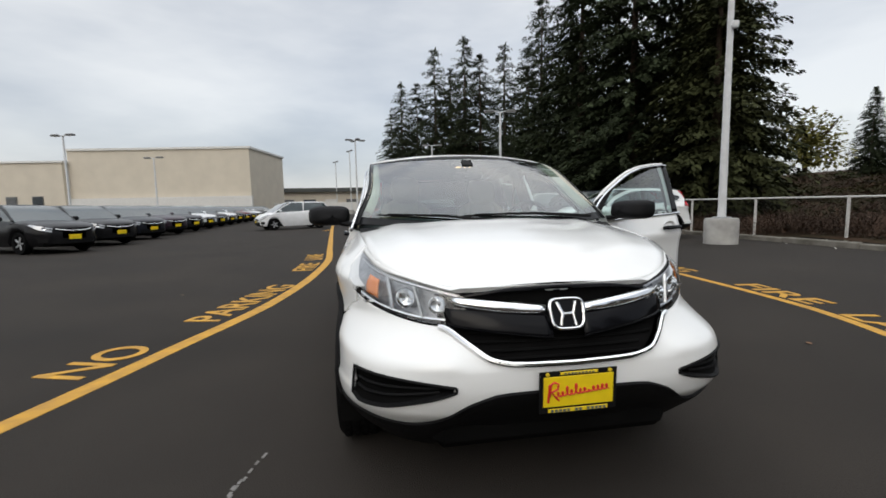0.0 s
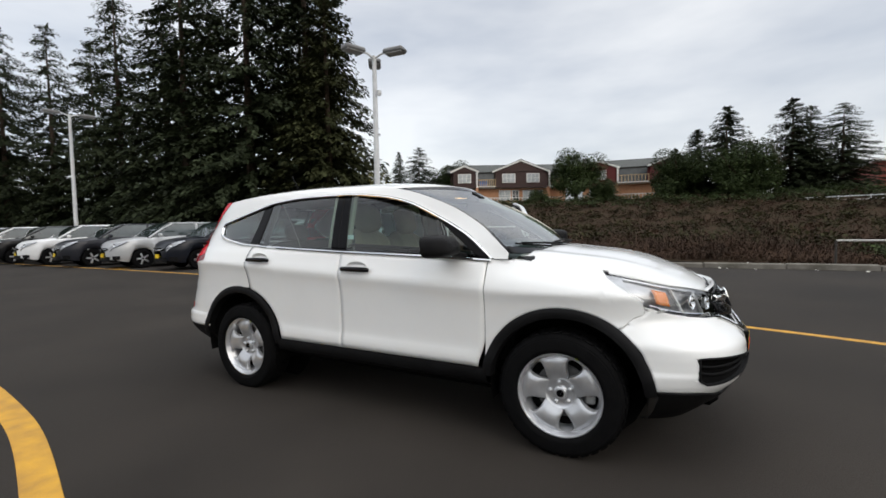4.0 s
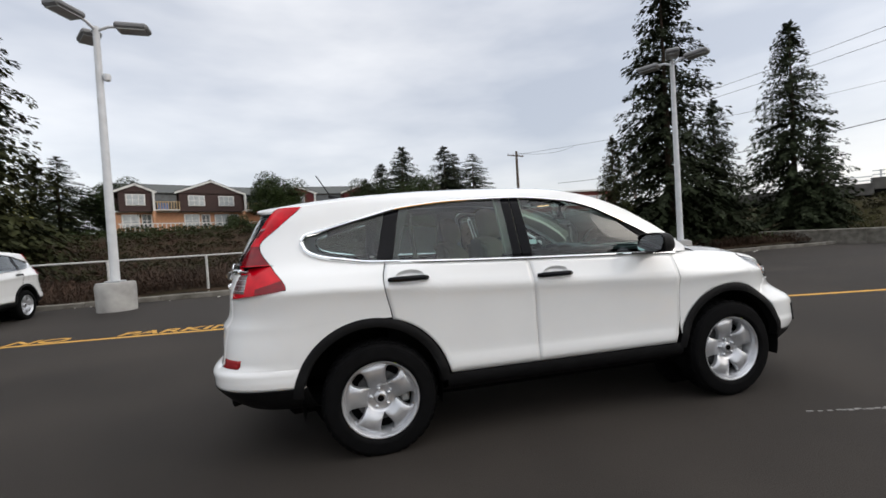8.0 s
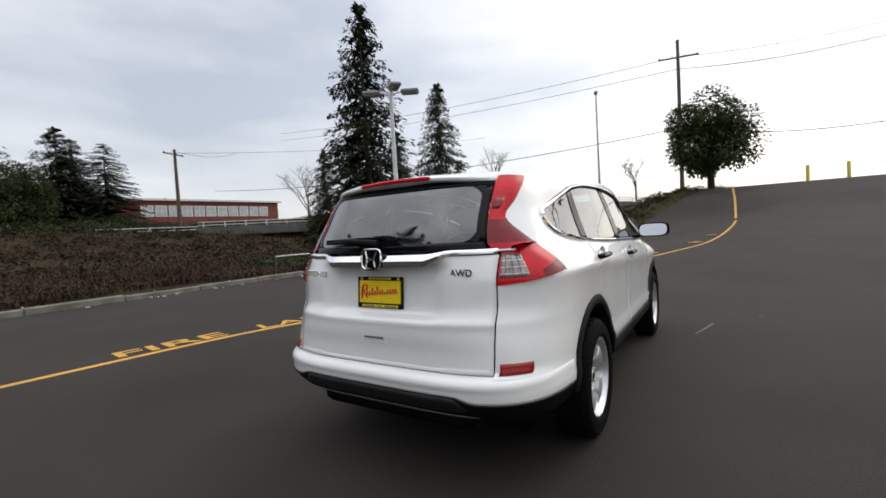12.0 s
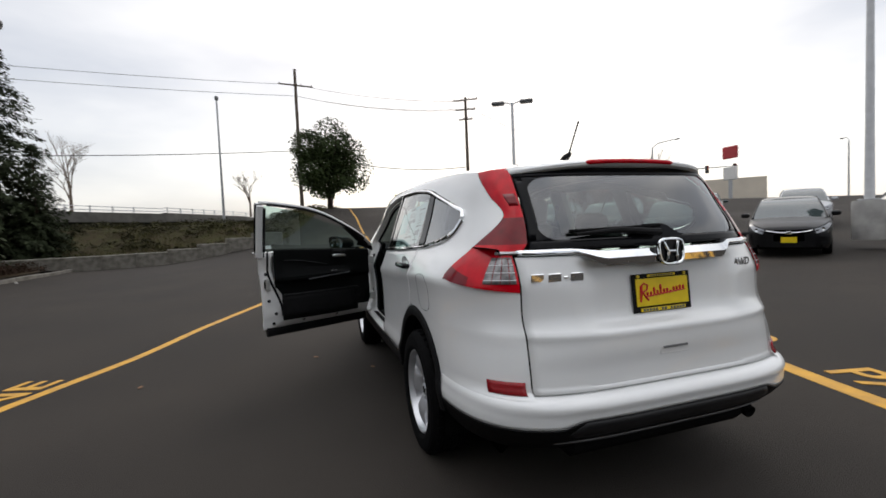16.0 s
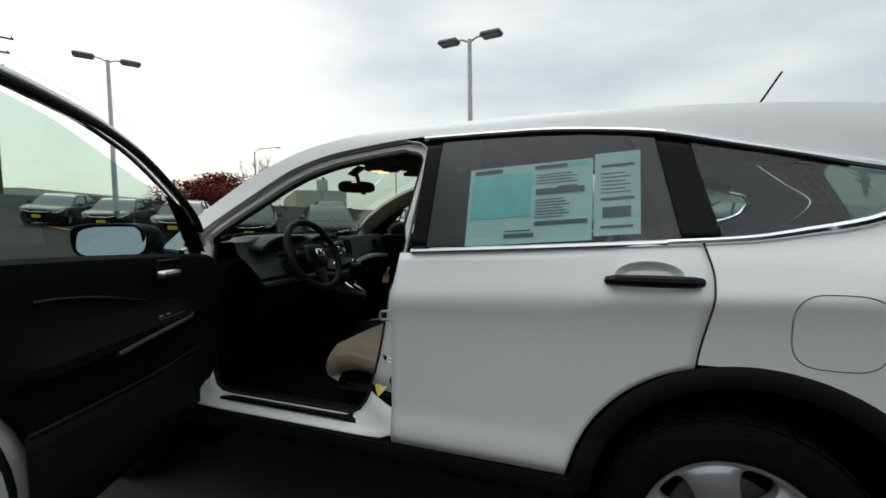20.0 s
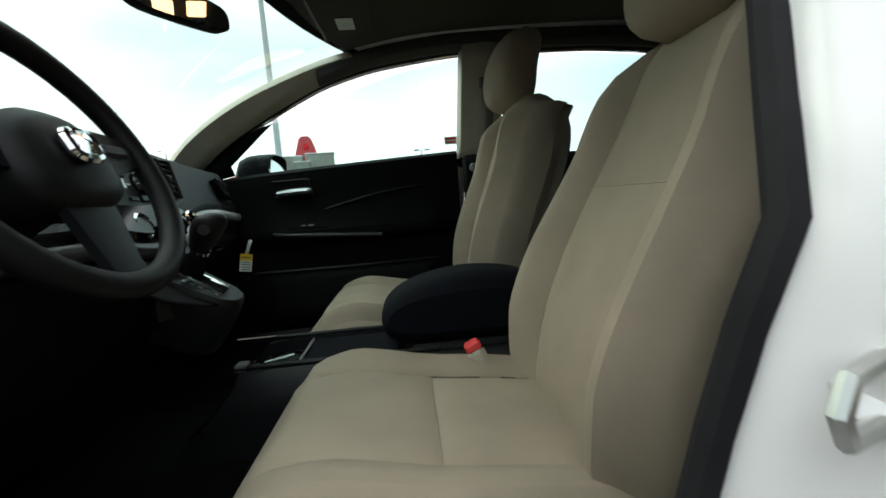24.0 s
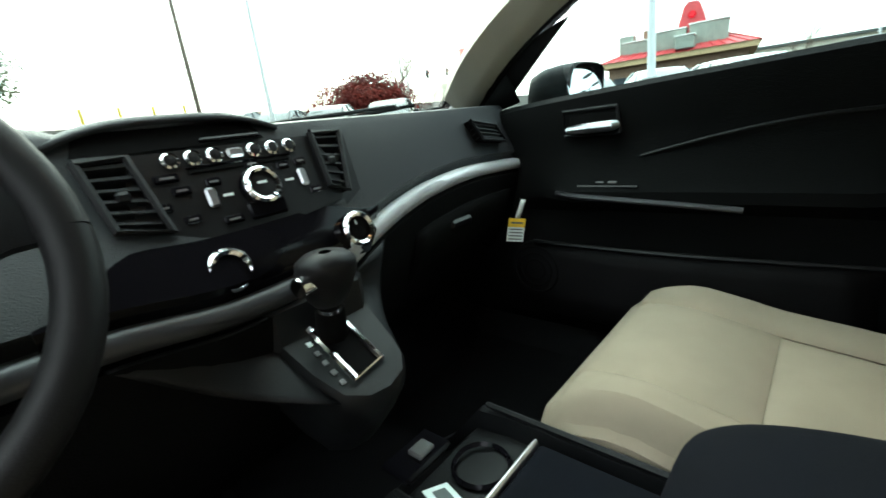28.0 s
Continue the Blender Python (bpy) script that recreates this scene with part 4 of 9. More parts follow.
rows = []
for u in span(-.90, .90, 41):
    e = roof_end(u)
    rows.append([e + Vector((.006, 0, .001)), e + Vector((-.010, 0, -.003)), e + Vector((-.018, 0, -.012)), e + Vector((-.016, 0, -.024)), e + Vector((.002, 0, -.034)), Vector(gate_pt(e.y, min(1.508, e.z - .034), .001))])
lip = skin("spoiler_lip", rows, WHITE, roof, thick=0, out=(-1, 0, -.2))
part("brake_light", Geo().tube([roof_end(u) + Vector((-.014, 0, -.013)) for u in span(-.40, .40, 25)], [.003] + [.011] * 23 + [.003], 10), RED_LENS, lip, "red high brake light")


rows = []
for y in span(-.646, .646, 41):
    row = []
    for z in span(.592, 1.125, 44):
        dish = .030 * ease((z - .805) / .05) * ease((1.11 - z) / .04) * ease((.42 + .10 * (z - .95) - abs(y)) / .09)
        row.append(gate_pt(y, z, -dish + .006 * math.exp(-((z - .812) / .018) ** 2)))
    rows.append(row)
gate = skin("tailgate", rows, WHITE, car, thick=.012, out=(-1, 0, 0))
GW = curve([1.150, 1.30, 1.46, 1.53], [.590, .564, .556, .550])
# black border with a clear middle
bw = skin("rear_window", [[gate_pt(u * GW(z) * .945, z, -.004) for z in span(1.185, 1.475, 12)] for u in span(-1, 1, 25)], REAR_GLASS, gate, "tinted rear window", thick=0, out=(-1, 0, .3))
bw.visible_shadow = False
for f in (lambda u, v: (u, 1.150 + .040 * v, 1.0), lambda u, v: (u, 1.472 + .045 * v, 1.0)):
    skin("window_border", [[gate_pt(f(u, v)[0] * GW(f(u, v)[1]), f(u, v)[1], -.001) for v in span(0, 1, 4)] for u in span(-1, 1, 31)], BLACK_GL, bw, "black window border", thick=.004, out=(-1, 0, .3))
for s in (1, -1):
    skin("window_border", [[gate_pt(s * u * GW(z), z, -.001) for z in span(1.191, 1.471, 10)] for u in span(.93, 1.0, 4)], BLACK_GL, bw, "black window border", thick=.004, out=(-1, 0, .3))
hump = [[gate_pt(y, z, .0005) for z in span(1.186, 1.192 + .050 * ease((.15 - abs(y)) / .10), 5)] for y in span(-.15, .15, 15)]
skin("wiper_cover", hump, BLACK_GL, bw, "black hump round the wiper pivot", thick=0, out=(-1, 0, .3))
# rounded inner corners of the black border
for s in (1, -1):
    for zc, d in ((1.190, 1), (1.472, -1)):
        arc = [(.945 - .15 + .15 * math.cos(a), zc + d * (.085 - .085 * math.sin(a))) for a in span(0, math.pi / 2, 9)]
        fan_rows = [[gate_pt(s * .948 * GW(zc), zc, .0005), gate_pt(s * u * GW(z), z, .0005)] for u, z in arc]
        skin("window_border", fan_rows, BLACK_GL, bw, thick=0, out=(-1, 0, .3))
rows = []
for y in span(-.635, .635, 61):
    a = abs(y)
    dip = ease((.43 - a) / .14)
    zt = 1.158 - .012 * dip
    zb = 1.128 - .052 * dip
    rows.append([gate_pt(y, zt, .004), gate_pt(y, zt - .006, .014 + .03 * dip), gate_pt(y, (zt + zb) / 2, .016 + .042 * dip), gate_pt(y, zb + .006, .012 + .03 * dip), gate_pt(y, zb, .002)])
skin("chrome_garnish", rows, CHROME, gate, "chrome garnish across the tailgate", thick=.004, out=(-1, 0, 0))
badge(gate, Matrix.Translation((-2.196, 0, 1.122)) @ pose(0, 0, 0, 0, 6, 0) @ FACE_R, .135, .110, BLACK_GL)
plate(gate, Matrix.Translation((-2.150, 0, .945)) @ pose(0, 0, 0, 0, 5, 0) @ FACE_R)
part("pull_recess", Geo().box((0, 0, 0), (.16, .045, .02), .006, Matrix.Translation((-2.207, 0, .712)) @ FACE_R), WHITE_IN, gate)
part("recess_shade", Geo().box((0, .012, .0105), (.13, .010, .004), .002, Matrix.Translation((-2.211, 0, .712)) @ FACE_R), GREY_PL, gate)
wp = part("rear_wiper", Geo().tube([gate_pt(0.0, 1.205, .03), gate_pt(.2, 1.222, .035), gate_pt(.40, 1.212, .03)], [.016, .012, .006], 8), BLACK_PL, gate, "black rear wiper")
part("wiper_blade", Geo().tube([gate_pt(y, 1.232 - .03 * (y - .0) * .6, .018) for y in span(-.02, .42, 8)], .008, 6), RUBBER, wp)
badge_m = letters("AWD", .046, .004, .002)
badge_m.transform(Matrix.Translation((gate_pt(-.50, 1.045)[0] - .006, -.49, 1.045)) @ pose(0, 0, 0, 0, 0, 6) @ FACE_R)
part("letters", badge_m, CHROME, gate, "chrome letters AWD")
for y, w in ((.583, .058), (.516, .058), (.470, .020), (.424, .058)):
    part("badge_bar", Geo().box((0, 0, 0), (w, .036 if w > .03 else .010, .006), .004, Matrix.Translation((gate_pt(y, 1.040)[0] - .004, y, 1.040)) @ pose(0, 0, 0, 0, 0, -6) @ FACE_R), CHROME, gate, "chrome badge bar")

SKID = material("dark_grey_skid_plastic", (0.020, 0.020, 0.021), 0.5, vary=0.15, scale=10, spec=0.3)
# rear bumper
def tail_low(yn):
    """Lower edge of the painted bumper."""
    return .466 + .028 * ease((.64 - abs(yn)) / .12)


rows = []
for t in span(-1, 1, 61):
    yn = math.copysign(math.sin(abs(t) * 1.45) ** (2 / NR), t) if t else 0.0
    zb = tail_low(yn)
    rows.append([rear_pt(yn, z, .010 * math.exp(-((z - .545) / .02) ** 2)) for z in span(zb, .568, 8)] + [rear_pt(yn, .577, -.006), rear_pt(yn, .584, -.03), rear_pt(yn, .588, -.08)])
rb = skin("rear_bumper", rows, WHITE, car, thick=.010)
rows = []
for t in span(-1, 1, 61):
    yn = math.copysign(math.sin(abs(t) * 1.46) ** (2 / NR), t) if t else 0.0
    zb = tail_low(yn)
    rows.append([rear_pt(yn, zb + .003, -.004), rear_pt(yn, zb - .005, .003), rear_pt(yn, zb - .05, -.020), rear_pt(yn, .370, -.050), rear_pt(yn, .325, -.09), rear_pt(yn, .305, -.20)])
skin("lower_rear_bumper", rows, BLACK_PL, car, "black textured lower rear bumper", thick=0)
rows = []
for u in span(-1, 1, 31):
    rows.append([rear_pt(u * (.655 - .13 * v), .382 + .104 * v, -.055 + .062 * v + .010 * math.sin(math.pi * v)) for v in span(0, 1, 6)])
skid = skin("skid_trim", rows, SKID, rb, "grey skid trim", thick=.012)
part("skid_lip", Geo().tube([rear_pt(u * .655, .380, -.052) for u in span(-1, 1, 31)], .008, 8), GREY_PL, skid, "grey skid lip")
for sg in (1, -1):
    rows = [[rear_pt(sg * yn, z, .006) for z in span(.590, .636, 4)] for yn in span(.755, .890, 8)]
    skin("reflector", rows, REFLECTOR_RED, rb, "red rear reflector", thick=.006)
part("tailpipe", Geo().tube([(-1.95, -.52, .345), (-2.08, -.52, .338), (-2.15, -.52, .318)], .026, 14, cap=False), DARK, car, "short exhaust tailpipe", thick=.004)

# underside
part("floor_pan", Geo().box((-.1, 0, .30), (3.4, 1.44, .10), .03), DARK, car)
part("front_underside", Geo().box((1.75, 0, .36), (.62, 1.0, .20), .04), DARK, car)
part("rear_underside", Geo().box((-1.85, 0, .36), (.6, 1.0, .16), .04), DARK, car)


# ---- wheels ----
def wheel(parent, x, y, z, sg, spin):
    """Silver steel wheel with five broad spokes between rounded windows; its outside looks along sg * y."""
    m = Matrix.Translation((x, y, z)) @ pose(0, 0, 0, -90 * sg, 0, 0) @ pose(0, 0, 0, 0, 0, spin)
    R = .340
    tyre = Geo().lathe([(.226, -.08), (.240, -.095), (.288, -.108), (.320, -.100), (.335, -.082), (R, -.05), (R, -.02), (R, .02), (R, .05), (.335, .082), (.321, .099), (.312, .1005), (.310, .104), (.302, .105), (.288, .108), (.264, .107), (.258, .1085), (.245, .104), (.236, .095), (.230, .086)], 56, m)
    w = part("wheel", tyre, RUBBER, parent, "black tyre on a silver steel wheel")
    blocks = Geo()
    for k in range(36):
        for zz in (-.062, -.021, .021, .062):
            blocks.box((R + .001, 0, zz), (.010, .046, .034), .004, m @ pose(0, 0, 0, 0, 0, 10 * k + (5 if abs(zz) > .04 else 0)))
    tagged(part("tread", blocks, RUBBER, w), kind="stuff")
    rim = Geo().lathe([(.230, .070), (.234, .088), (.230, .094), (.224, .093), (.217, .083), (.214, .064), (.205, .050), (.196, .0), (.196, -.08)], 56, m)
    part("rim", rim, STEEL_WHEEL, w, "silver painted rim")
    part("brake_disc", Geo().lathe([(.15, -.02), (.15, -.006), (.06, -.006)], 32, m), GREY_PL, w, "dark steel brake disc")
    # added dark disc that stands for the shade behind the wheel's windows
    part("wheel_shade_disc", Geo().lathe([(.198, -.012), (.05, -.018), (.001, -.018)], 24, m), DARK, w)
    cal = m @ pose(0, 0, 0, 0, 0, -spin + (180 if sg > 0 else 0))
    part("brake_caliper", Geo().box((.150, 0, .002), (.055, .11, .035), .012, cal), GALV_C, w, "pale metal brake caliper")
    hub = Geo().lathe([(.094, .046), (.088, .047), (.080, .040), (.072, .037), (.040, .036), (.036, .040), (.034, .052), (.029, .056), (.001, .057)], 40, m)
    part("hub", hub, STEEL_WHEEL, w, "silver hub")
    part("hub_cap", Geo().lathe([(.0215, .055), (.020, .059), (.001, .060)], 20, m), BLACK_GL, w, "dark hub cap")
    wide = curve([.086, .100, .115, .132, .155, .178, .194, .203, .2085, .213], [36.1, 35.2, 31.0, 26.5, 23.8, 23.0, 24.5, 27.5, 32.0, 36.1])
    lift = curve([.086, .105, .130, .160, .185, .205, .213], [.046, .054, .066, .071, .069, .062, .060])
    for k in range(5):
        a = m @ pose(0, 0, 0, 0, 0, 72 * k)
        rows = []
        for r in (.086, .093, .100, .107, .115, .123, .132, .144, .156, .168, .180, .188, .195, .200, .204, .207, .2095, .213):
            hw, zz = radians(wide(r)), lift(r)
            e = ease((.213 - r) / .02) * ease((r - .086) / .025)
            row = []
            for q, dz in ((-1, -.034), (-.985, -.016), (-.93, -.006), (-.78, .0), (-.45, .003), (0, .004), (.45, .003), (.78, .0), (.93, -.006), (.985, -.016), (1, -.034)):
                row.append((r * math.cos(q * hw), r * math.sin(q * hw), zz + dz * (.15 + .85 * e)))
            rows.append(row)
        part("spoke", Geo().grid(rows, a), STEEL_WHEEL, w)
    for k in range(5):
        c = m @ pose(0, 0, 0, 0, 0, 72 * k)
        part("wheel_nut", Geo().lathe([(.012, .036), (.011, .050), (.006, .054), (.001, .054)], 6, c @ Matrix.Translation((.057, 0, 0))), STEEL_WHEEL, w)
    part("tyre_mark", Geo().box((.2345, 0, .0935), (.008, .012, .003), .001, m @ pose(0, 0, 0, 0, 0, 38)), MARK, w, "yellow-green tyre mark")
    return w


GALV_C = material("cast_metal", (0.38, 0.38, 0.37), 0.5, 0.5, 0.2, 30)
MARK = material("yellow_green_paint_dot", (0.55, 0.68, 0.06), 0.6)
for x, z in ((1.288, .346), (-1.252, .332)):
    for sg in (1, -1):
        wheel(car, x, sg * .800, z, sg, 28 if sg < 0 else -2)


# ---- cabin materials ----
CLOTH = material("beige_seat_cloth", (0.330, 0.272, 0.200), 0.85, vary=0.10, scale=9, bump=0.35, bump_scale=900)
# bench cloth far darker than the front seats': the rear cabin's shade is in its colour
CLOTH_R = material("shaded_bench_cloth", (0.024, 0.021, 0.016), 0.88, vary=0.12, scale=9, bump=0.35, bump_scale=900)
# seat beige at about half value, shade on the seat's sides put into colour
SEATBACK = material("shaded_seat_side", (0.17, 0.150, 0.113), 0.75, vary=0.08, scale=7, bump=0.2, bump_scale=500)
BEIGE_PL = material("beige_pillar_plastic", (0.44, 0.42, 0.34), 0.6, vary=0.06, scale=8, bump=0.15, bump_scale=700)
# liner colour darkened to hold the shade under the roof
LINER = material("shaded_liner_cloth", (0.060, 0.058, 0.052), 0.95, vary=0.06, scale=12, bump=0.3, bump_scale=800)
CARPET = material("black_carpet", (0.0035, 0.0035, 0.004), 0.95, vary=0.3, scale=30, bump=0.6, bump_scale=500, spec=0.12)
DASH_PL = material("charcoal_dashboard_skin", (0.023, 0.026, 0.028), 0.45, vary=0.12, scale=10, bump=0.30, bump_scale=600, spec=0.3)
DASH_FACE = material("dark_stack_plastic", (0.0055, 0.0062, 0.0068), 0.40, vary=0.1, scale=12, bump=0.15, bump_scale=700, spec=0.25)
DOOR_TRIM = material("black_door_trim", (0.0040, 0.0044, 0.0044), 0.66, vary=0.15, scale=9, bump=0.3, bump_scale=450, spec=0.05)
NAVY = material("navy_black_armrest_cloth", (0.003, 0.004, 0.007), 0.85, vary=0.2, scale=15, bump=0.3, bump_scale=900, spec=0.12)
WHEEL_SKIN = material("black_wheel_grip", (0.005, 0.005, 0.0055), 0.5, vary=0.12, scale=20, bump=0.08, bump_scale=700, spec=0.25)
SILVER_TR = material("brushed_silver_trim", (0.66, 0.69, 0.70), 0.36, 0.5, 0.05, 25)
SMOKE = material("grey_metallic_trim", (0.05, 0.052, 0.055), 0.35, 0.4, 0.1, 25)
SEAL = material("black_rubber_seal", (0.014, 0.014, 0.015), 0.7, vary=0.2, scale=30, spec=0.12)
BUCKLE = material("red_buckle_button", (0.72, 0.05, 0.05), 0.45, vary=0.05)
BELT_M = material("grey_belt_webbing", (0.16, 0.15, 0.13), 0.8, vary=0.1, scale=40, bump=0.3, bump_scale=500)
STEEL = material("bare_zinc_steel", (0.55, 0.55, 0.53), 0.35, 1.0, 0.15, 40)
YELLOW = material("yellow_tag_print", (0.80, 0.55, 0.03), 0.55, vary=0.05)
MAP_LIGHT = emitter("warm_map_lamp", (1.0, 0.55, 0.25), 2.2)


def pillow(f, us, vs, dip, normal):
    """Patch that tucks in along its edges like a sewn panel."""
    rows = []
    nu, nv = len(us), len(vs)
    for i, u in enumerate(us):
        row = []
        for j, v in enumerate(vs):
            e = min(i, nu - 1 - i, j, nv - 1 - j)
            k = dip * (1.0, .35, .08)[e] if e < 3 else 0.0
            p = Vector(f(u, v)) - Vector(normal) * k
            row.append(tuple(p))
        rows.append(row)
    return Geo().grid(rows)


# the cabin furniture is laid out from a point a little behind and below its place
CABIN = (.078, -.045, -.020)
WHEEL_AT = (.080, .0, .016)

# ---- front seats ----
BACK_X = curve([.64, .72, .80, .92, 1.03, 1.15, 1.24, 1.285], [-.205, -.218, -.236, -.265, -.303, -.345, -.372, -.395])
BOL_X = curve([.64, .72, .85, 1.00, 1.09, 1.16, 1.24, 1.285], [.02, .034, .050, .042, .038, .046, .050, .030])
BACK_W = curve([.64, .75, .90, 1.05, 1.15, 1.24, 1.285], [.225, .238, .240, .225, .212, .205, .180])
CUSH_Z = curve([-.27, -.12, -.014, .06, .14, .20, .245, .262], [.666, .688, .700, .716, .728, .724, .696, .65])
edge6 = [0.0, .06, .16, .30, .44, .56, .70, .84, .94, 1.0]


def seat(label, cy, dz, dx, sg, lean=0.0):
    s = thing("front_seat", label, "car seat", "front seats", at=CABIN)

    def back(u, z):
        w = BACK_W(z)
        a = abs(u)
        x = BACK_X(z) + BOL_X(z) * ease((a - .55) / .25) - .05 * ease((a - .88) / .12)
        drop = .034 * ease((a - .5) / .5) * ease((z - 1.12) / .16)
        return (x + dx - lean * max(z - .80, 0.0), cy + u * w, z + dz - drop)

    def cush(u, x):
        a = abs(u)
        z = CUSH_Z(x) + .012 * ease((a - .58) / .22) * ease((.22 - x) / .1) - .035 * ease((a - .90) / .10)
        return (x + dx, cy + u * .245, z + dz)

    n_b, n_c = (1, 0, .25), (0, 0, 1)
    z0, z1, z2 = .645, 1.035, 1.284
    part("backrest_panel", pillow(back, [-.58 + 1.16 * k for k in edge6], [z0 + (z1 - z0) * k for k in edge6], .007, n_b), CLOTH, s)
    part("upper_panel", pillow(back, [-.58 + 1.16 * k for k in edge6], [z1 + (z2 - z1) * k for k in edge6], .007, n_b), CLOTH, s)
    for q in (1, -1):
        us = [q * (.58 + .42 * k) for k in edge6]
        g = pillow(back, us, [z0 + (z2 - z0) * k for k in span(0, 1, 22)], .007, n_b)
        # side wall of the backrest
        side_rows = []
        for z in span(z0, z2, 22):
            p = Vector(back(q, z))
            d = .13 - .03 * ease((z - 1.15) / .13)
            side_rows.append([p + Vector((-.004, q * -.002, 0)), p + Vector((-.02, q * .008, 0)), p + Vector((-.06, q * .010, 0)), p + Vector((-d + .03, q * .006, 0)), p + Vector((-d, q * -.02, 0))])
        bol = part("backrest_bolster", g, CLOTH, s)
        part("side_panel", Geo().grid(side_rows), CLOTH, bol)
    rows = []
    for z in span(z0 - .08, z2 - .012, 18):
        zz = max(z, z0)
        rows.append([(back(u, zz)[0] - .13 + .03 * ease((zz - 1.15) / .13) - .02, cy + u * BACK_W(zz) * .95, back(u, zz)[2] + z - zz) for u in span(-1, 1, 9)])
    part("back_shell", Geo().grid(rows), SEATBACK, s, "backrest shell in the shaded seat colour", .01)
    top = []
    for u in span(-1, 1, 13):
        p = Vector(back(u, z2))
        up = 1 - abs(u) ** 4
        top.append([p + Vector((-.004, 0, -.004)), p + Vector((-.02, u * .008, .012 * up - .004)), p + Vector((-.06, u * .010, .014 * up - .003)), p + Vector((-.085, u * .004, .006 * up - .004)), p + Vector((-.112, u * -.02, -.012))])
    part("top_edge", Geo().grid(top), CLOTH, s, angle=60)
    part("seam", Geo().tube([Vector(back(u, z1)) + Vector((.0, 0, 0)) - Vector(n_b) * .007 for u in span(-.58, .58, 15)], .0020, 6), CLOTH, s)
    # cushion
    xs0, xs1, xs2 = -.26, -.014, .25
    part("cushion_rear_panel", pillow(cush, [-.60 + 1.2 * k for k in edge6], [xs0 + (xs1 - xs0) * k for k in edge6], .012, n_c), CLOTH, s)
    part("cushion_front_panel", pillow(cush, [-.60 + 1.2 * k for k in edge6], [xs1 + (xs2 - xs1) * k for k in edge6], .010, n_c), CLOTH, s)
    for q in (1, -1):
        bol = part("cushion_bolster", pillow(cush, [q * (.60 + .40 * k) for k in edge6], [xs0 + (xs2 - xs0) * k for k in span(0, 1, 20)], .010, n_c), CLOTH, s)
        wall = []
        for x in span(xs0, xs2, 16):
            p = Vector(cush(q, x))
            wall.append([p + Vector((0, q * -.003, -.006)), p + Vector((0, q * .010, -.02)), p + Vector((-.004, q * .013, -.045)), p + Vector((-.01, q * .004, -.075)), p + Vector((-.02, q * -.02, -.098))])
        part("cushion_side", Geo().grid(wall), CLOTH, bol)
        trim = Geo().grid([[(x + dx, cy + q * y, z + dz) for y, z in ((.250, .555 + .02 * x), (.262, .545), (.264, .50), (.240, .475))] for x in span(-.30, .15, 8)])
        part("side_trim", trim, BLACK_PL, s, "black plastic seat side trim", .006)
    front = []
    for u in span(-1, 1, 15):
        p = Vector(cush(u, xs2))
        front.append([p + Vector((-.004, 0, -.004)), p + Vector((.014, 0, -.02)), p + Vector((.018, 0, -.045)), p + Vector((.004, 0, -.080)), p + Vector((-.05, 0, -.100))])
    part("cushion_front", Geo().grid(front), CLOTH, s, "", .0)
    # headrest on two posts
    prof = []
    for k in range(20):
        a = 2 * math.pi * k / 20
        c, n = math.cos(a), math.sin(a)
        prof.append((math.copysign(abs(c) ** .7, c), math.copysign(abs(n) ** .6, n)))
    rows = []
    for k in span(0, 1, 13):
        z = 1.262 + .235 * k
        w = .128 * (1 - abs(2 * k - 1) ** 4 * .55) ** .8
        d = .070 * (1 - abs(2 * k - 1) ** 4) ** .5 + .004
        cx = -.388 - lean * .45 - .045 * k + .02 * math.sin(math.pi * k)
        rows.append([(cx + d * py + dx, cy + w * px, z + dz) for px, py in prof])
    g = Geo().grid(rows, close=True)
    g.f += [tuple(reversed(range(20))), tuple(range(12 * 20, 13 * 20))]
    hr = part("headrest", g, CLOTH, s, "beige headrest", angle=60)
    for q in (1, -1):
        part("headrest_post", Geo().tube([(-.415 - lean * .42 + dx, cy + q * .055, 1.24 + dz), (-.405 - lean * .45 + dx, cy + q * .055, 1.31 + dz)], .007, 8), STEEL, hr)
    # slide rails and adjuster
    for q in (1, -1):
        part("slide_rail", Geo().box((-.05 + dx, cy + q * .19, .40), (.50, .05, .05), .008), DARK, s)
        part("seat_leg", Geo().box((-.05 + dx, cy + q * .19, .46 + dz / 2), (.40, .035, .09 + dz), .008), DARK, s)
    part("seat_pan", Geo().box((-.02 + dx, cy, .545 + dz), (.46, .44, .05), .015), DARK, s)
    return s


seat("beige cloth driver's seat with sewn panels and headrest", .385, -.030, -.068, 1, .16)
seat("beige cloth passenger seat with sewn panels and headrest", -.355, -.002, -.030, -1)
# height lever beside the driver's seat
part("seat_lever", Geo().tube([(-.16, .645, .495), (.0, .650, .505), (.12, .648, .50)], [.016, .020, .012], 10, squash=.6), BLACK_PL, bpy.data.objects["front_seat"], "black height lever")

# buckle stalk between seat and console
bk = thing("seat_belt_buckle", "beige buckle stalk with red release button beside the seat", "seat belt", at=CABIN)
part("stalk", Geo().box((0, 0, 0), (.038, .030, .15), .012, Matrix.Translation((-.205, .190, .625)) @ pose(0, 0, 0, 0, 24, 0)), BEIGE_PL, bk)
part("button", Geo().box((0, 0, 0), (.034, .026, .020), .005, Matrix.Translation((-.173, .190, .697)) @ pose(0, 0, 0, 0, 24, 0)), BUCKLE, bk, "red release button")

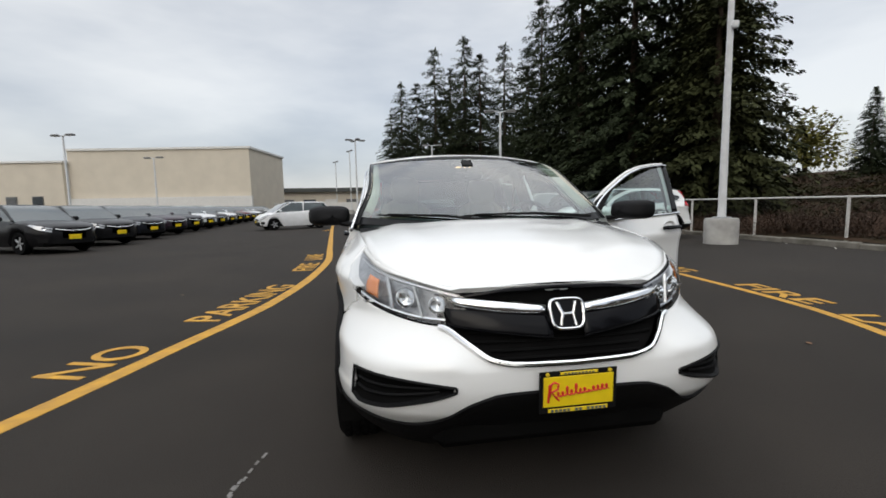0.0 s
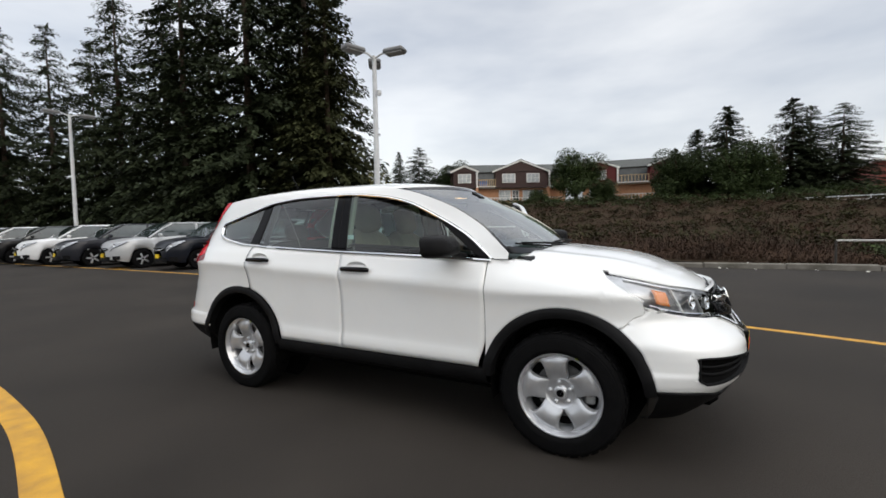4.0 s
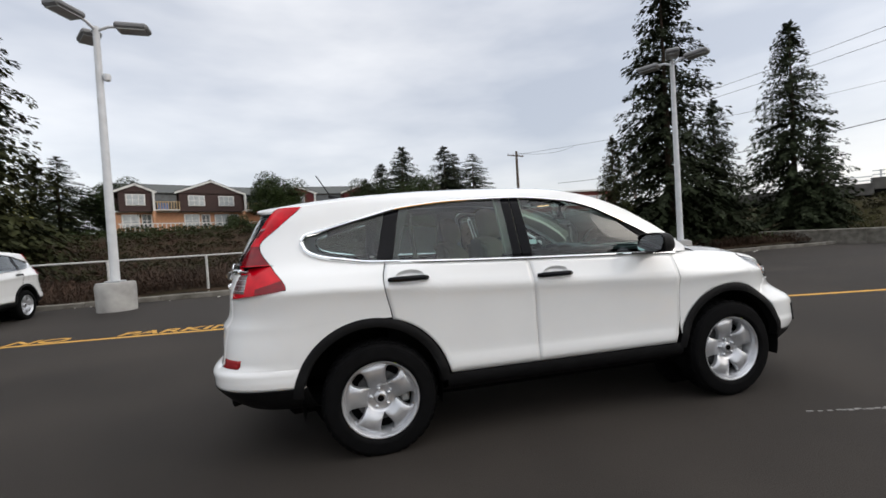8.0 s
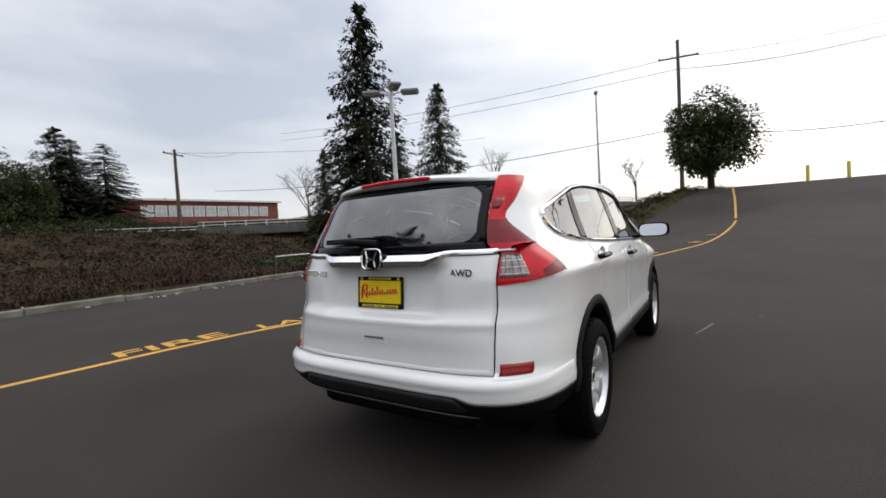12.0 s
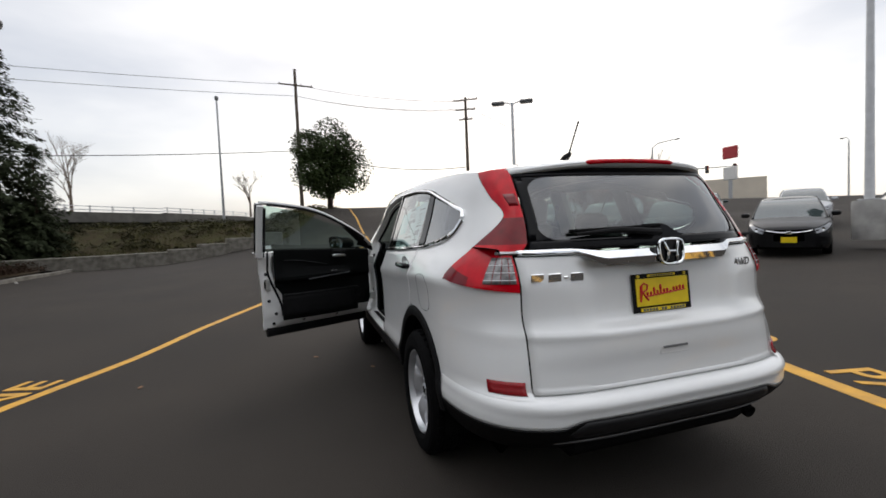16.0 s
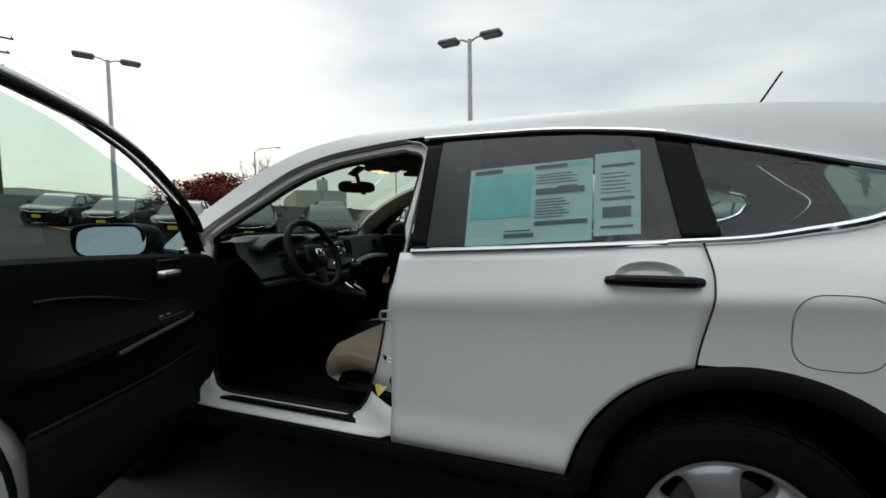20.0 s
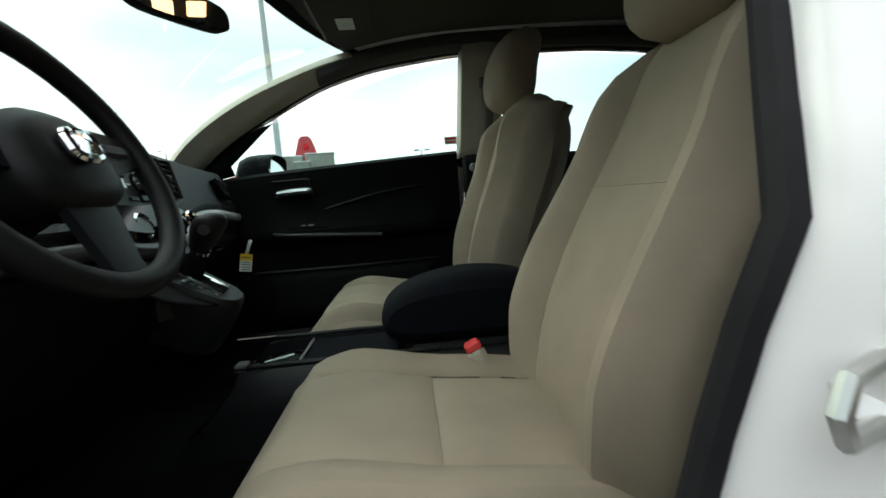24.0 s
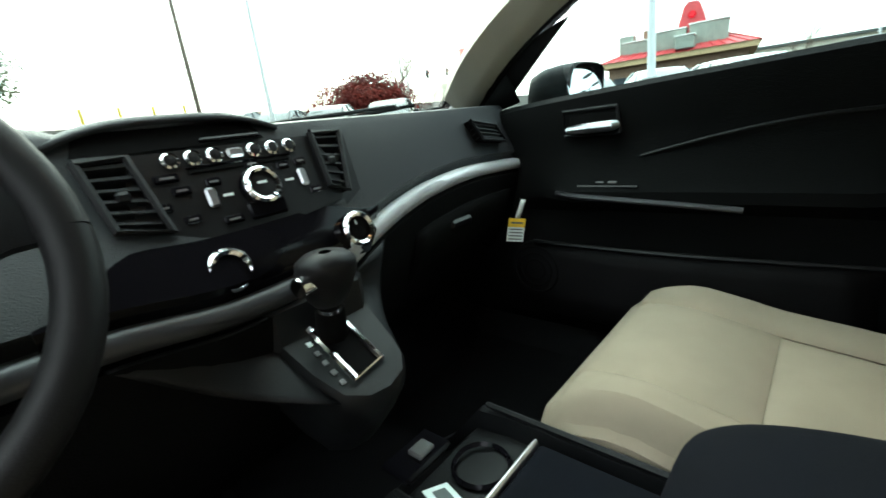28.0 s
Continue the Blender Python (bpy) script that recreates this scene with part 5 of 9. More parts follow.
# ---- rear bench ----
bench = thing("rear_bench", "cloth rear bench with headrests, coloured dark for the cabin's shade", "car seat", at=CABIN)
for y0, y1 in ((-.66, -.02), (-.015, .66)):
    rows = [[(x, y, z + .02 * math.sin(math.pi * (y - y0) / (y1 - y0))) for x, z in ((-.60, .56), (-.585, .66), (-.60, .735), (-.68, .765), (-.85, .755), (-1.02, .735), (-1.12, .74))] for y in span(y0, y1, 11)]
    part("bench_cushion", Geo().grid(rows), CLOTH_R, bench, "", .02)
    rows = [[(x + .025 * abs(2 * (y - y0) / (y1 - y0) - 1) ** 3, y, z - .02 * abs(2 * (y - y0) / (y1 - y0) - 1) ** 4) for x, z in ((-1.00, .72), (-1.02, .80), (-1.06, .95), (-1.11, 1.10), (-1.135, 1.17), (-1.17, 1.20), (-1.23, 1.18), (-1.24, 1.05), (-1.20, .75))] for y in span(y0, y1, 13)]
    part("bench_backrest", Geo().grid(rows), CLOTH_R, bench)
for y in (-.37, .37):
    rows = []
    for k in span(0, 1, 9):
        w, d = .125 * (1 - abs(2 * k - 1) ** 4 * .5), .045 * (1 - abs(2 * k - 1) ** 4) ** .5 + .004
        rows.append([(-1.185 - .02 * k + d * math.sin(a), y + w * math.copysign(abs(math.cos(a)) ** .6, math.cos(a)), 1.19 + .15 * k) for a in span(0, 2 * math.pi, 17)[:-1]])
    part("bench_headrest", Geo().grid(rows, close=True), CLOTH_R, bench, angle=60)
part("pull_slot", Geo().box((0, 0, 0), (.006, .012, .16), .003, Matrix.Translation((-1.082, -.47, 1.06)) @ pose(0, 0, 0, 0, -17, 12)), DARK, bench)
rb_ = thing("rear_seat_belt", "grey seat belt webbing hanging by the rear bench", "seat belt", at=CABIN)
rows = [[(-.93 - .12 * k, -.47 - .16 * k ** 2, .72 + .75 * k), (-.955 - .12 * k, -.44 - .16 * k ** 2, .72 + .75 * k)] for k in span(0, 1, 10)]
part("webbing", Geo().grid(rows), BELT_M, rb_, "", .003)
part("tongue", Geo().box((-.945, -.463, .94), (.05, .03, .035), .006), DARK, rb_)

# ---- floor, console, armrest ----
part("cabin_floor", Geo().grid([[(x, y, z) for y, z in ((-.76, .47), (-.70, .40), (-.60, .375), (-.16, .375), (-.14, .46), (.14, .46), (.16, .375), (.60, .375), (.70, .40), (.76, .46))] for x in span(-1.25, 1.02, 12)]), CARPET, car, "black carpeted cabin floor", .02)
part("toe_board", Geo().grid([[(x, y, z) for x, z in ((.78, .37), (.92, .50), (1.00, .75), (1.02, 1.05))] for y in (-.76, 0, .76)]), CARPET, car, "", .02)
mat_ = solid("floor_mat", Geo().box((.42, .40, .392), (.60, .42, .012), .005), CARPET, "black carpet mat on the driver's footwell floor", "floor mat")
mat_.location = CABIN
part("mat_label", Geo().box((.31, .602, .402), (.030, .040, .006), .001), PAPER, mat_, "white label")
part("label_print", Geo().box((.31, .602, .4055), (.016, .026, .002), 0), INK, mat_)

con = thing("centre_console", "black plastic centre console with tray and cup holders", "console", at=CABIN)
# long rounded trunk
rows = []
for x in span(-.42, .46, 14):
    k = ease((x - .30) / .16)
    rows.append([(x, .020 + y, z) for y, z in ((-.155, .38), (-.150, .60 - .12 * k), (-.135, .655 - .14 * k), (-.115, .672 - .15 * k), (-.098, .672 - .15 * k), (-.094, .640 - .14 * k), (.094, .640 - .14 * k), (.098, .672 - .15 * k), (.115, .672 - .15 * k), (.135, .655 - .14 * k), (.150, .60 - .12 * k), (.155, .38))])
part("trunk", Geo().grid(rows), DASH_FACE, con, "", .0)
part("tray_lid", Geo().box((.09, .02, .662), (.22, .165, .016), .007), NAVY, con, "dark sliding tray lid")
part("lid_edge", Geo().box((.205, .02, .664), (.008, .165, .018), .003), SATIN, con, "silver lid edge")
for y in (-.085, .125):
    part("tray_rail", Geo().box((.10, y, .676), (.42, .010, .012), .004), DASH_FACE, con)
part("switch_plate", Geo().box((.36, .035, .640), (.06, .10, .012), .004), BLACK_GL, con)
part("switch", Geo().box((.355, .03, .650), (.028, .034, .010), .003), GREY_PL, con, "grey rocker switch")
part("cup_ring", Geo().lathe([(.038, .0), (.042, .006), (.046, .0)], 24, Matrix.Translation((.262, .0, .644))), BLACK_GL, con)
tg = solid("paper_tag", Geo().box((0, 0, 0), (.055, .036, .003), .001, Matrix.Translation((.245, .100, .682)) @ pose(0, 0, 0, 8, 14, -22)), PAPER, "small white paper tag lying on the console", "tag")
tg.location = CABIN
part("tag_print", Geo().box((0, 0, .002), (.03, .018, .001), 0, Matrix.Translation((.245, .100, .682)) @ pose(0, 0, 0, 8, 14, -22)), INK, tg)

# padded armrest lid on its box
arm = thing("armrest_unit", "navy black padded cloth armrest between the seats", "armrest unit", at=(.078, -.045, -.055))
prof = [(-.40, .73), (-.38, .815), (-.33, .855), (-.20, .872), (-.10, .858), (-.03, .835), (.012, .80), (.022, .765), (.010, .725), (-.03, .705), (-.15, .700), (-.30, .700)]
for _ in range(2):
    prof = [q for a, b in zip(prof, prof[1:] + prof[:1]) for q in ((a[0] * .75 + b[0] * .25, a[1] * .75 + b[1] * .25), (a[0] * .25 + b[0] * .75, a[1] * .25 + b[1] * .75))]
NP = len(prof)
rows = []
for k in span(0, 1, 17):
    y = -.095 + .19 * k
    e = 1 - abs(2 * k - 1) ** 5
    cx, cz = -.18, .78
    rows.append([(cx + (x - cx) * (.90 + .10 * e), y, cz + (z - cz) * (.55 + .45 * e)) for x, z in prof])
g = Geo().grid(rows, close=True)
g.f += [tuple(range(NP)), tuple(reversed(range(NP * 16, NP * 17)))]
part("armrest_pad", g, NAVY, arm, angle=50)
part("armrest_box", Geo().box((-.20, 0.005, .60), (.34, .20, .22), .02), DASH_FACE, arm, "black storage box")

# ---- dashboard ----
dash = thing("dashboard", "charcoal dashboard with silver trim strip and vents", "dashboard", at=CABIN)
SX = curve([-.75, -.56, -.38, -.233, -.11, -.01, .062, .30, .75], [.585, .560, .530, .500, .470, .440, .420, .402, .44])
SZ = curve([-.75, -.56, -.38, -.233, -.11, -.01, .062, .20, .35, .75], [.985, .999, 1.008, 1.004, .990, .970, .952, .948, .965, .955])
FX = curve([-.75, -.60, -.45, -.25, -.05, .02, .30, .50, .75], [.66, .605, .580, .545, .505, .492, .492, .54, .60])
ys = sorted(set(span(-.74, .74, 50)))


def hood(y):
    return ease((.195 - abs(y - .475)) / .06)


rows = []
for y in ys:
    sx, sz, fx = SX(y), SZ(y), FX(y)
    h = hood(y)
    lo = sz + .030
    # bottom of the face meets the crease above the strip
    rows.append([(.99 - .20 * abs(y / .74) ** 2, y, 1.050), (.86, y, 1.098), (.74, y, 1.140 + .030 * h), (fx + .10, y, 1.150 + .030 * h), (fx + .03, y, 1.155 + .020 * h), (fx + .006, y, 1.152 + .01 * h), (fx, y, 1.142),
                 (fx - .010, y, 1.10), (fx * .45 + (sx + .012) * .55, y, 1.142 * .4 + lo * .6), (sx + .014, y, lo + .004), (sx + .022, y, lo - .004), (sx + .022, y, sz + .014)])
part("upper_pad", Geo().grid(rows, flip=True), DASH_PL, dash, "charcoal grained upper pad", 0, 50)
rows = []
for y in ys:
    sx, sz = SX(y), SZ(y)
    rows.append([(sx + .02, y, sz + .016), (sx + .002, y, sz + .013), (sx - .003, y, sz), (sx + .002, y, sz - .012), (sx + .02, y, sz - .015)])
g1, g2 = Geo().grid([r for r, y in zip(rows, ys) if y <= .09], flip=True), Geo().grid([r for r, y in zip(rows, ys) if y >= .055], flip=True)
part("silver_strip", g1, SILVER_TR, dash, "brushed silver trim strip", 0, 60)
part("grey_strip", g2, SMOKE, dash, "grey metallic trim strip", 0, 60)
rows = []
for y in ys:
    sx, sz = SX(y), SZ(y)
    rows.append([(sx + .022, y, sz - .014), (sx + .004, y, sz - .022), (sx + .012, y, sz - .07), (sx + .05, y, sz - .16), (sx + .12, y, sz - .26), (sx + .22, y, sz - .36), (.86, y, sz - .42)])
part("lower_panel", Geo().grid(rows, flip=True), DOOR_TRIM, dash, "black lower panel and glovebox", 0, 50)
part("glovebox_lid", Geo().grid([[(SX(y) + .006 + .13 * k ** 1.6, y, SZ(y) - .065 - .19 * k) for k in span(0, 1, 6)] for y in span(-.62, -.16, 12)], flip=True), DOOR_TRIM, dash, "black glovebox lid", .006)
part("glovebox_latch", Geo().box((SX(-.34) + .012, -.34, SZ(-.34) - .10), (.02, .075, .022), .006), BLACK_GL, dash, "dark glovebox latch")

# gloss black band that carries the climate controls
rows = []
for y in span(-.05, .38, 30):
    sx, sz, fx = SX(y), SZ(y), FX(y)
    lo = sz + .030
    a, b = Vector((fx * .45 + (sx + .012) * .55 - .006, y, 1.142 * .4 + lo * .6)), Vector((sx + .006, y, lo + .004))
    k0 = .95 - .80 * ease((y + .05) / .12) * ease((.38 - y) / .10)
    rows.append([tuple(a.lerp(b, k0)), tuple(a.lerp(b, k0 * .5 + .5)), tuple(b), (sx + .010, y, lo - .006), (sx + .014, y, sz + .014)])
part("climate_band", Geo().grid(rows, flip=True), BLACK_GL, dash, "gloss black climate band", 0, 50)

# stack face, tilted back
FACE = Matrix.Translation((.468, .133, 1.075)) @ Matrix(((0, .322, -.947, 0), (-1, 0, 0, 0), (0, .947, .322, 0), (0, 0, 0, 1)))
stack = thing("centre_stack", "black audio and climate controls in the dashboard", "car controls", at=CABIN)
outl = [(-.125, .058), (.098, .058), (.125, .0), (.112, -.040), (.02, -.052), (-.09, -.052), (-.135, -.03), (-.142, .01)]
part("audio_panel", Geo().prism(outl, .008, FACE), DASH_FACE, stack)
for i in range(7):
    x = -.088 + i * .0245
    if i == 3:
        part("wide_button", Geo().box((x, .047, .010), (.020, .012, .006), .003, FACE), SATIN, stack)
    else:
        b = part("round_button", Geo().lathe([(.0095, .006), (.0095, .011), (.007, .013), (.001, .013)], 16, FACE @ Matrix.Translation((x, .047, 0))), CHROME, stack, "small chrome button")
        part("button_face", Geo().lathe([(.006, .0133), (.001, .0138)], 12, FACE @ Matrix.Translation((x, .047, 0))), DASH_FACE, b)
part("disc_slot", Geo().box((-.010, .031, .009), (.125, .005, .003), .001, FACE), DARK, stack, "dark disc slot")
part("slot_lip", Geo().box((-.010, .036, .009), (.130, .003, .004), .001, FACE), BLACK_GL, stack)
kb = part("volume_knob", Geo().lathe([(.026, .006), (.026, .010), (.022, .012)], 32, FACE), BLACK_GL, stack)
part("knob_ring", Geo().lathe([(.0235, .010), (.0235, .020), (.020, .023), (.0165, .021), (.0165, .016)], 32, FACE), CHROME, kb, "chrome knob ring")
part("knob_face", Geo().lathe([(.0165, .017), (.001, .0185)], 24, FACE), DASH_FACE, kb)
part("knob_mark", Geo().box((0, .003, .0187), (.012, .003, .001), 0, FACE), PAPER, kb)
for x, y in ((-.060, -.002), (.062, .002)):
    part("silver_key", Geo().box((x, y, .010), (.012, .024, .006), .003, FACE), SATIN, stack, "satin silver key")
    part("key_mark", Geo().box((x * .68, y, .0088), (.012, .003, .001), 0, FACE), PAPER, stack)
for x, y, w in ((-.098, .028, .026), (-.088, .012, .020), (-.052, .016, .018), (.040, .022, .018), (.066, .024, .018), (-.045, -.032, .024), (.075, -.018, .020), (-.088, -.022, .018), (-.112, -.004, .018), (.0, .030, .02)):
    k = part("flat_key", Geo().box((x, y, .009), (w, .010, .004), .002, FACE), BLACK_GL, stack)
    part("key_mark", Geo().box((x, y, .0114), (w * .55, .0022, .0008), 0, FACE), GREY_PL, k)
part("lower_pad", Geo().box((0, -.028, .009), (.05, .022, .006), .004, FACE), BLACK_GL, stack)
# climate panel below
clim = Matrix.Translation((.446, .115, .985)) @ Matrix(((0, .30, -.954, 0), (-1, 0, 0, 0), (0, .954, .30, 0), (0, 0, 0, 1)))
part("climate_panel", Geo().prism([(-.150, -.030), (.11, -.032), (.135, -.005), (.130, .030), (-.12, .030), (-.165, .010)], .010, clim), BLACK_GL, stack, "gloss black climate panel")
for x in (-.093, .094):
    k = part("climate_knob", Geo().lathe([(.026, .008), (.026, .026), (.0225, .030), (.018, .027), (.017, .020)], 32, clim @ Matrix.Translation((x, .004, 0))), CHROME, stack, "chrome ringed climate knob")
    part("knob_face", Geo().lathe([(.0175, .020), (.012, .022), (.001, .022)], 24, clim @ Matrix.Translation((x, .004, 0))), DARK, k)
    part("knob_mark", Geo().box((x, .014, .0225), (.002, .007, .001), 0, clim), PAPER, k)
for i in range(6):
    b = part("climate_key", Geo().box((-.046 + i * .0185, .010 - .001 * i, .011), (.015, .012, .004), .002, clim), DASH_FACE, stack)
    part("key_mark", Geo().box((-.046 + i * .0185, .010 - .001 * i, .0134), (.006, .003, .0008), 0, clim), GREY_PL, b)
for i in range(2):
    part("climate_key", Geo().box((-.040 + i * .03, -.012, .011), (.020, .010, .004), .002, clim), DASH_FACE, stack)


def vent(name, corners, n, label, parent, depth=.04, tabs=True):
    """Recess with slats; corners TL, TR, BR, BL seen from the cabin."""
    tl, tr, br, bl = [Vector(c) for c in corners]
    nrm = (tr - tl).cross(bl - tl).normalized()
    if nrm.x > 0:
        nrm = -nrm
    ring = [tl, tr, br, bl]
    v = part(name, Geo().grid([[p + nrm * .004 for p in ring], [p - nrm * depth for p in ring]], close=True), DARK, parent, label)
    part("vent_back", Geo().add([p - nrm * depth for p in ring], [(0, 1, 2, 3)]), DARK, v)
    part("vent_frame", Geo().tube([p + nrm * .002 for p in ring + [tl]], .005, 6, cap=False), DASH_FACE, v, "vent frame")
    for i in range(n):
        k = (i + .7) / (n + .4)
        a, b = tl.lerp(bl, k), tr.lerp(br, k)
        up = (tl - bl).normalized()
        q = [a + up * .003 + nrm * .002, b + up * .003 + nrm * .002, b - up * .002 - nrm * .018, a - up * .002 - nrm * .018]
        part("slat", Geo().add(q + [p - up * .003 for p in q], [(0, 1, 2, 3), (7, 6, 5, 4), (0, 4, 5, 1), (1, 5, 6, 2), (2, 6, 7, 3), (3, 7, 4, 0)]), DASH_PL, v)
    if tabs:
        c = (tl + tr + br + bl) / 4
        part("vent_tab", Geo().box(tuple(c + nrm * .0), (.012, .014, .012), .003), DASH_FACE, v)
    return v


def on_face(a, b, out=.010):
    return FACE @ Vector((a, b, out))


# slabs that carry the two tall vents, then the vents themselves
part("stack_surround", Geo().prism([(-.215, .060), (.165, .060), (.158, -.03), (.10, -.060), (-.10, -.064), (-.18, -.04), (-.20, .0)], .006, FACE @ Matrix.Translation((0, 0, -.012))), DASH_FACE, stack, "dark surround of the controls")
vent("centre_vent", [on_face(-.172, .056), on_face(-.128, .056), on_face(-.112, -.030), on_face(-.160, -.018)], 6, "tall slatted air vent", dash)
vent("centre_vent", [on_face(.096, .060), on_face(.144, .058), on_face(.124, -.030), on_face(.096, -.018)], 6, "tall slatted air vent", dash)
vent("side_vent", [(.556, -.440, 1.122), (.571, -.562, 1.104), (.568, -.600, 1.060), (.549, -.475, 1.076)], 4, "slatted side air vent", dash, tabs=False)
vent("side_vent", [(.515, .655, 1.055), (.53, .775 - .06, 1.055), (.51, .77 - .06, 1.005), (.50, .665, 1.000)], 4, "slatted side air vent", dash, tabs=False)
# hooded display in the dash top
part("display_hood", Geo().grid([[(.488 + dx_, y, 1.150 + .024 * (1 - abs((y - .20) / .125) ** 3) * hz_) for dx_, hz_ in ((.0, .75), (.01, 1.0), (.06, 1.15), (.14, .9), (.20, .2))] for y in span(.075, .325, 17)]), DASH_PL, dash, "hood over the top display", .006)
part("display_recess", Geo().add([(.486, .305, 1.136), (.486, .100, 1.136), (.500, .110, 1.160), (.500, .295, 1.160)], [(0, 1, 2, 3)]), DARK, dash, "dark display recess")
part("display_strip", Geo().box((.482, .145, 1.141), (.006, .075, .006), .002), BLACK_GL, dash)
# instrument hood in front of the driver
hd = thing("instrument_cluster", "black hooded instrument cluster behind the steering wheel", "instrument panel", at=CABIN)
rows = []
for y in span(.27, .68, 21):
    e = max(0.0, 1 - abs((y - .475) / .205) ** 3)
    rows.append([(.50, y, 1.10 + .060 * e), (.505, y, 1.115 + .062 * e), (.56, y, 1.12 + .066 * e), (.66, y, 1.125 + .056 * e), (.78, y, 1.12 + .01 * e)])
part("cluster_hood", Geo().grid(rows), DASH_PL, hd, "grained hood", .008)
part("cluster_face", Geo().add([(.56, .29, 1.02), (.56, .66, 1.02), (.585, .64, 1.16), (.585, .31, 1.16)], [(0, 1, 2, 3)]), DARK, hd)
for y, r in ((.475, .055), (.585, .040), (.365, .040)):
    part("dial", Geo().lathe([(r, 0), (r * 1.04, .006), (r * .96, .008), (.001, .001)], 28, Matrix.Translation((.565, y, 1.085)) @ pose(0, 0, 0, 0, -80, 0)), SMOKE, hd, "round dial")
part("cluster_side", Geo().grid([[(.50, y, 1.00), (.50, y, 1.10)] for y in (.27, .275)] ), DASH_PL, hd)

# steering wheel
sw = thing("steering_wheel", "black three-spoke steering wheel with silver emblem", "steering wheel", at=WHEEL_AT)
WM = Matrix.Translation((.327, .472, 1.050)) @ pose(0, 0, 0, 0, -65, 0) @ pose(0, 0, 0, 0, 0, -90)
rim = [WM @ Vector((.171 * math.cos(a), .171 * math.sin(a), 0)) for a in span(0, 2 * math.pi, 49)]
part("rim", Geo().tube(rim, .0165, 12, cap=False), WHEEL_SKIN, sw)
hub_o = []
for k in range(24):
    a = 2 * math.pi * k / 24
    hub_o.append((.075 * math.copysign(abs(math.cos(a)) ** .75, math.cos(a)), .062 * math.copysign(abs(math.sin(a)) ** .75, math.sin(a)) - .01))
rows = [[tuple(WM @ Vector((x * s_, y * s_, z_))) for x, y in hub_o] for s_, z_ in ((1.0, -.03), (1.03, -.005), (.96, .012), (.7, .020), (.3, .024), (.02, .025))]
part("airbag_cover", Geo().grid(rows, close=True), WHEEL_SKIN, sw, angle=60)
for a0, w0 in ((8, .03), (172, .03), (270, .035)):
    d = Vector((math.cos(radians(a0)), math.sin(radians(a0)), 0))
    n = Vector((-d.y, d.x, 0))
    rows = []
    for r, w, z_ in ((.05, w0 * 1.2, .004), (.10, w0, .002), (.14, w0 * .8, .0), (.168, w0 * .9, .002)):
        rows.append([tuple(WM @ (d * r + n * w * q + Vector((0, 0, z_ + h_)))) for q, h_ in ((-1, -.012), (-1, .0), (0, .004), (1, .0), (1, -.012))])
    sp = part("spoke", Geo().grid(rows), DASH_FACE, sw, "", .0)
    if a0 != 270:
        part("spoke_trim", Geo().box(tuple(d * .105), (.05, .018, .008), .004, WM @ Matrix.Translation((0, 0, .006))), SMOKE, sp, "grey spoke keys")
badge(sw, WM @ Matrix.Translation((0, -.005, .022)), .042, .034, BLACK_GL)
part("column_shroud", Geo().tube([WM @ Vector((0, -.005, -.02)), WM @ Vector((0, -.005, -.20))], [.062, .075], 14, squash=.85), DASH_FACE, sw)
for q in (1, -1):
    part("stalk", Geo().tube([WM @ Vector((q * .05, .01, -.06)), WM @ Vector((q * .15, .03, -.05)), WM @ Vector((q * .19, .035, -.045))], [.008, .010, .012], 8), BLACK_PL, sw, "column stalk")

# shifter pod under the stack
pod = thing("gear_shifter", "black gear lever in a chrome framed gate", "gear lever", at=CABIN)
PG = Matrix.Translation((.380, .113, .868)) @ Matrix(((0, .865, -.502, 0), (-1, 0, 0, 0), (0, .502, .865, 0), (0, 0, 0, 1)))
outl = [(-.075, .085), (.080, .085), (.072, .0), (.060, -.060), (.042, -.082), (.010, -.092), (-.022, -.088), (-.048, -.068), (-.062, -.02)]
rows = [[tuple(PG @ Vector((x * s_, y * s_ + (0 if y > .08 else 0), z_))) for x, y in outl] for s_, z_ in ((.93, .0), (1.0, -.008), (1.03, -.03), (1.0, -.08), (.9, -.13))]
g = Geo().grid(rows, close=True)
g.f.append(tuple(range(9)))
part("pod", g, DASH_FACE, pod, "black shifter housing", angle=60)
# the housing flares out into the dashboard on both sides
for ya, yb, (xa, za), (xb, zb) in ((.345, .185, (-.050, -.066), (-.070, .082)), (-.045, .040, (.058, -.058), (.076, .082))):
    rows = []
    for u in span(0, 1, 12):
        y = ya + (yb - ya) * u
        a = Vector((SX(y) + .004, y, SZ(y) - .020))
        b = PG @ Vector((xa + (xb - xa) * u, za + (zb - za) * u, -.010))
        rows.append([tuple(a.lerp(b, k) + Vector((.030 * math.sin(math.pi * k) * (1 - u), 0, -.020 * math.sin(math.pi * k) * (1 - u)))) for k in span(0, 1, 8)])
    part("pod_flare", Geo().grid(rows), DASH_FACE, pod, "black flank of the housing", .004, 60)
part("pod_neck", Geo().box((.47, .113, .87), (.12, .17, .16), .02), DASH_FACE, pod)
frame_ = [(-.025, .050), (.022, .050), (.024, -.050), (-.022, -.056), (-.025, .050)]
part("gate_frame", Geo().tube([PG @ Vector((x, y, .004)) for x, y in frame_], .0055, 8, cap=False), CHROME, pod, "chrome gate frame")
part("gate_slot", Geo().box((0, -.002, .001), (.040, .095, .004), .001, PG), DARK, pod, "dark gate")
for i in range(5):
    part("gate_mark", Geo().box((-.036, .020 - i * .017, .0015), (.006, .007, .002), 0, PG), PAPER if i == 0 else GREY_PL, pod)
base = PG @ Vector((0, .022, 0))
top_ = Vector((.338, .140, .985))
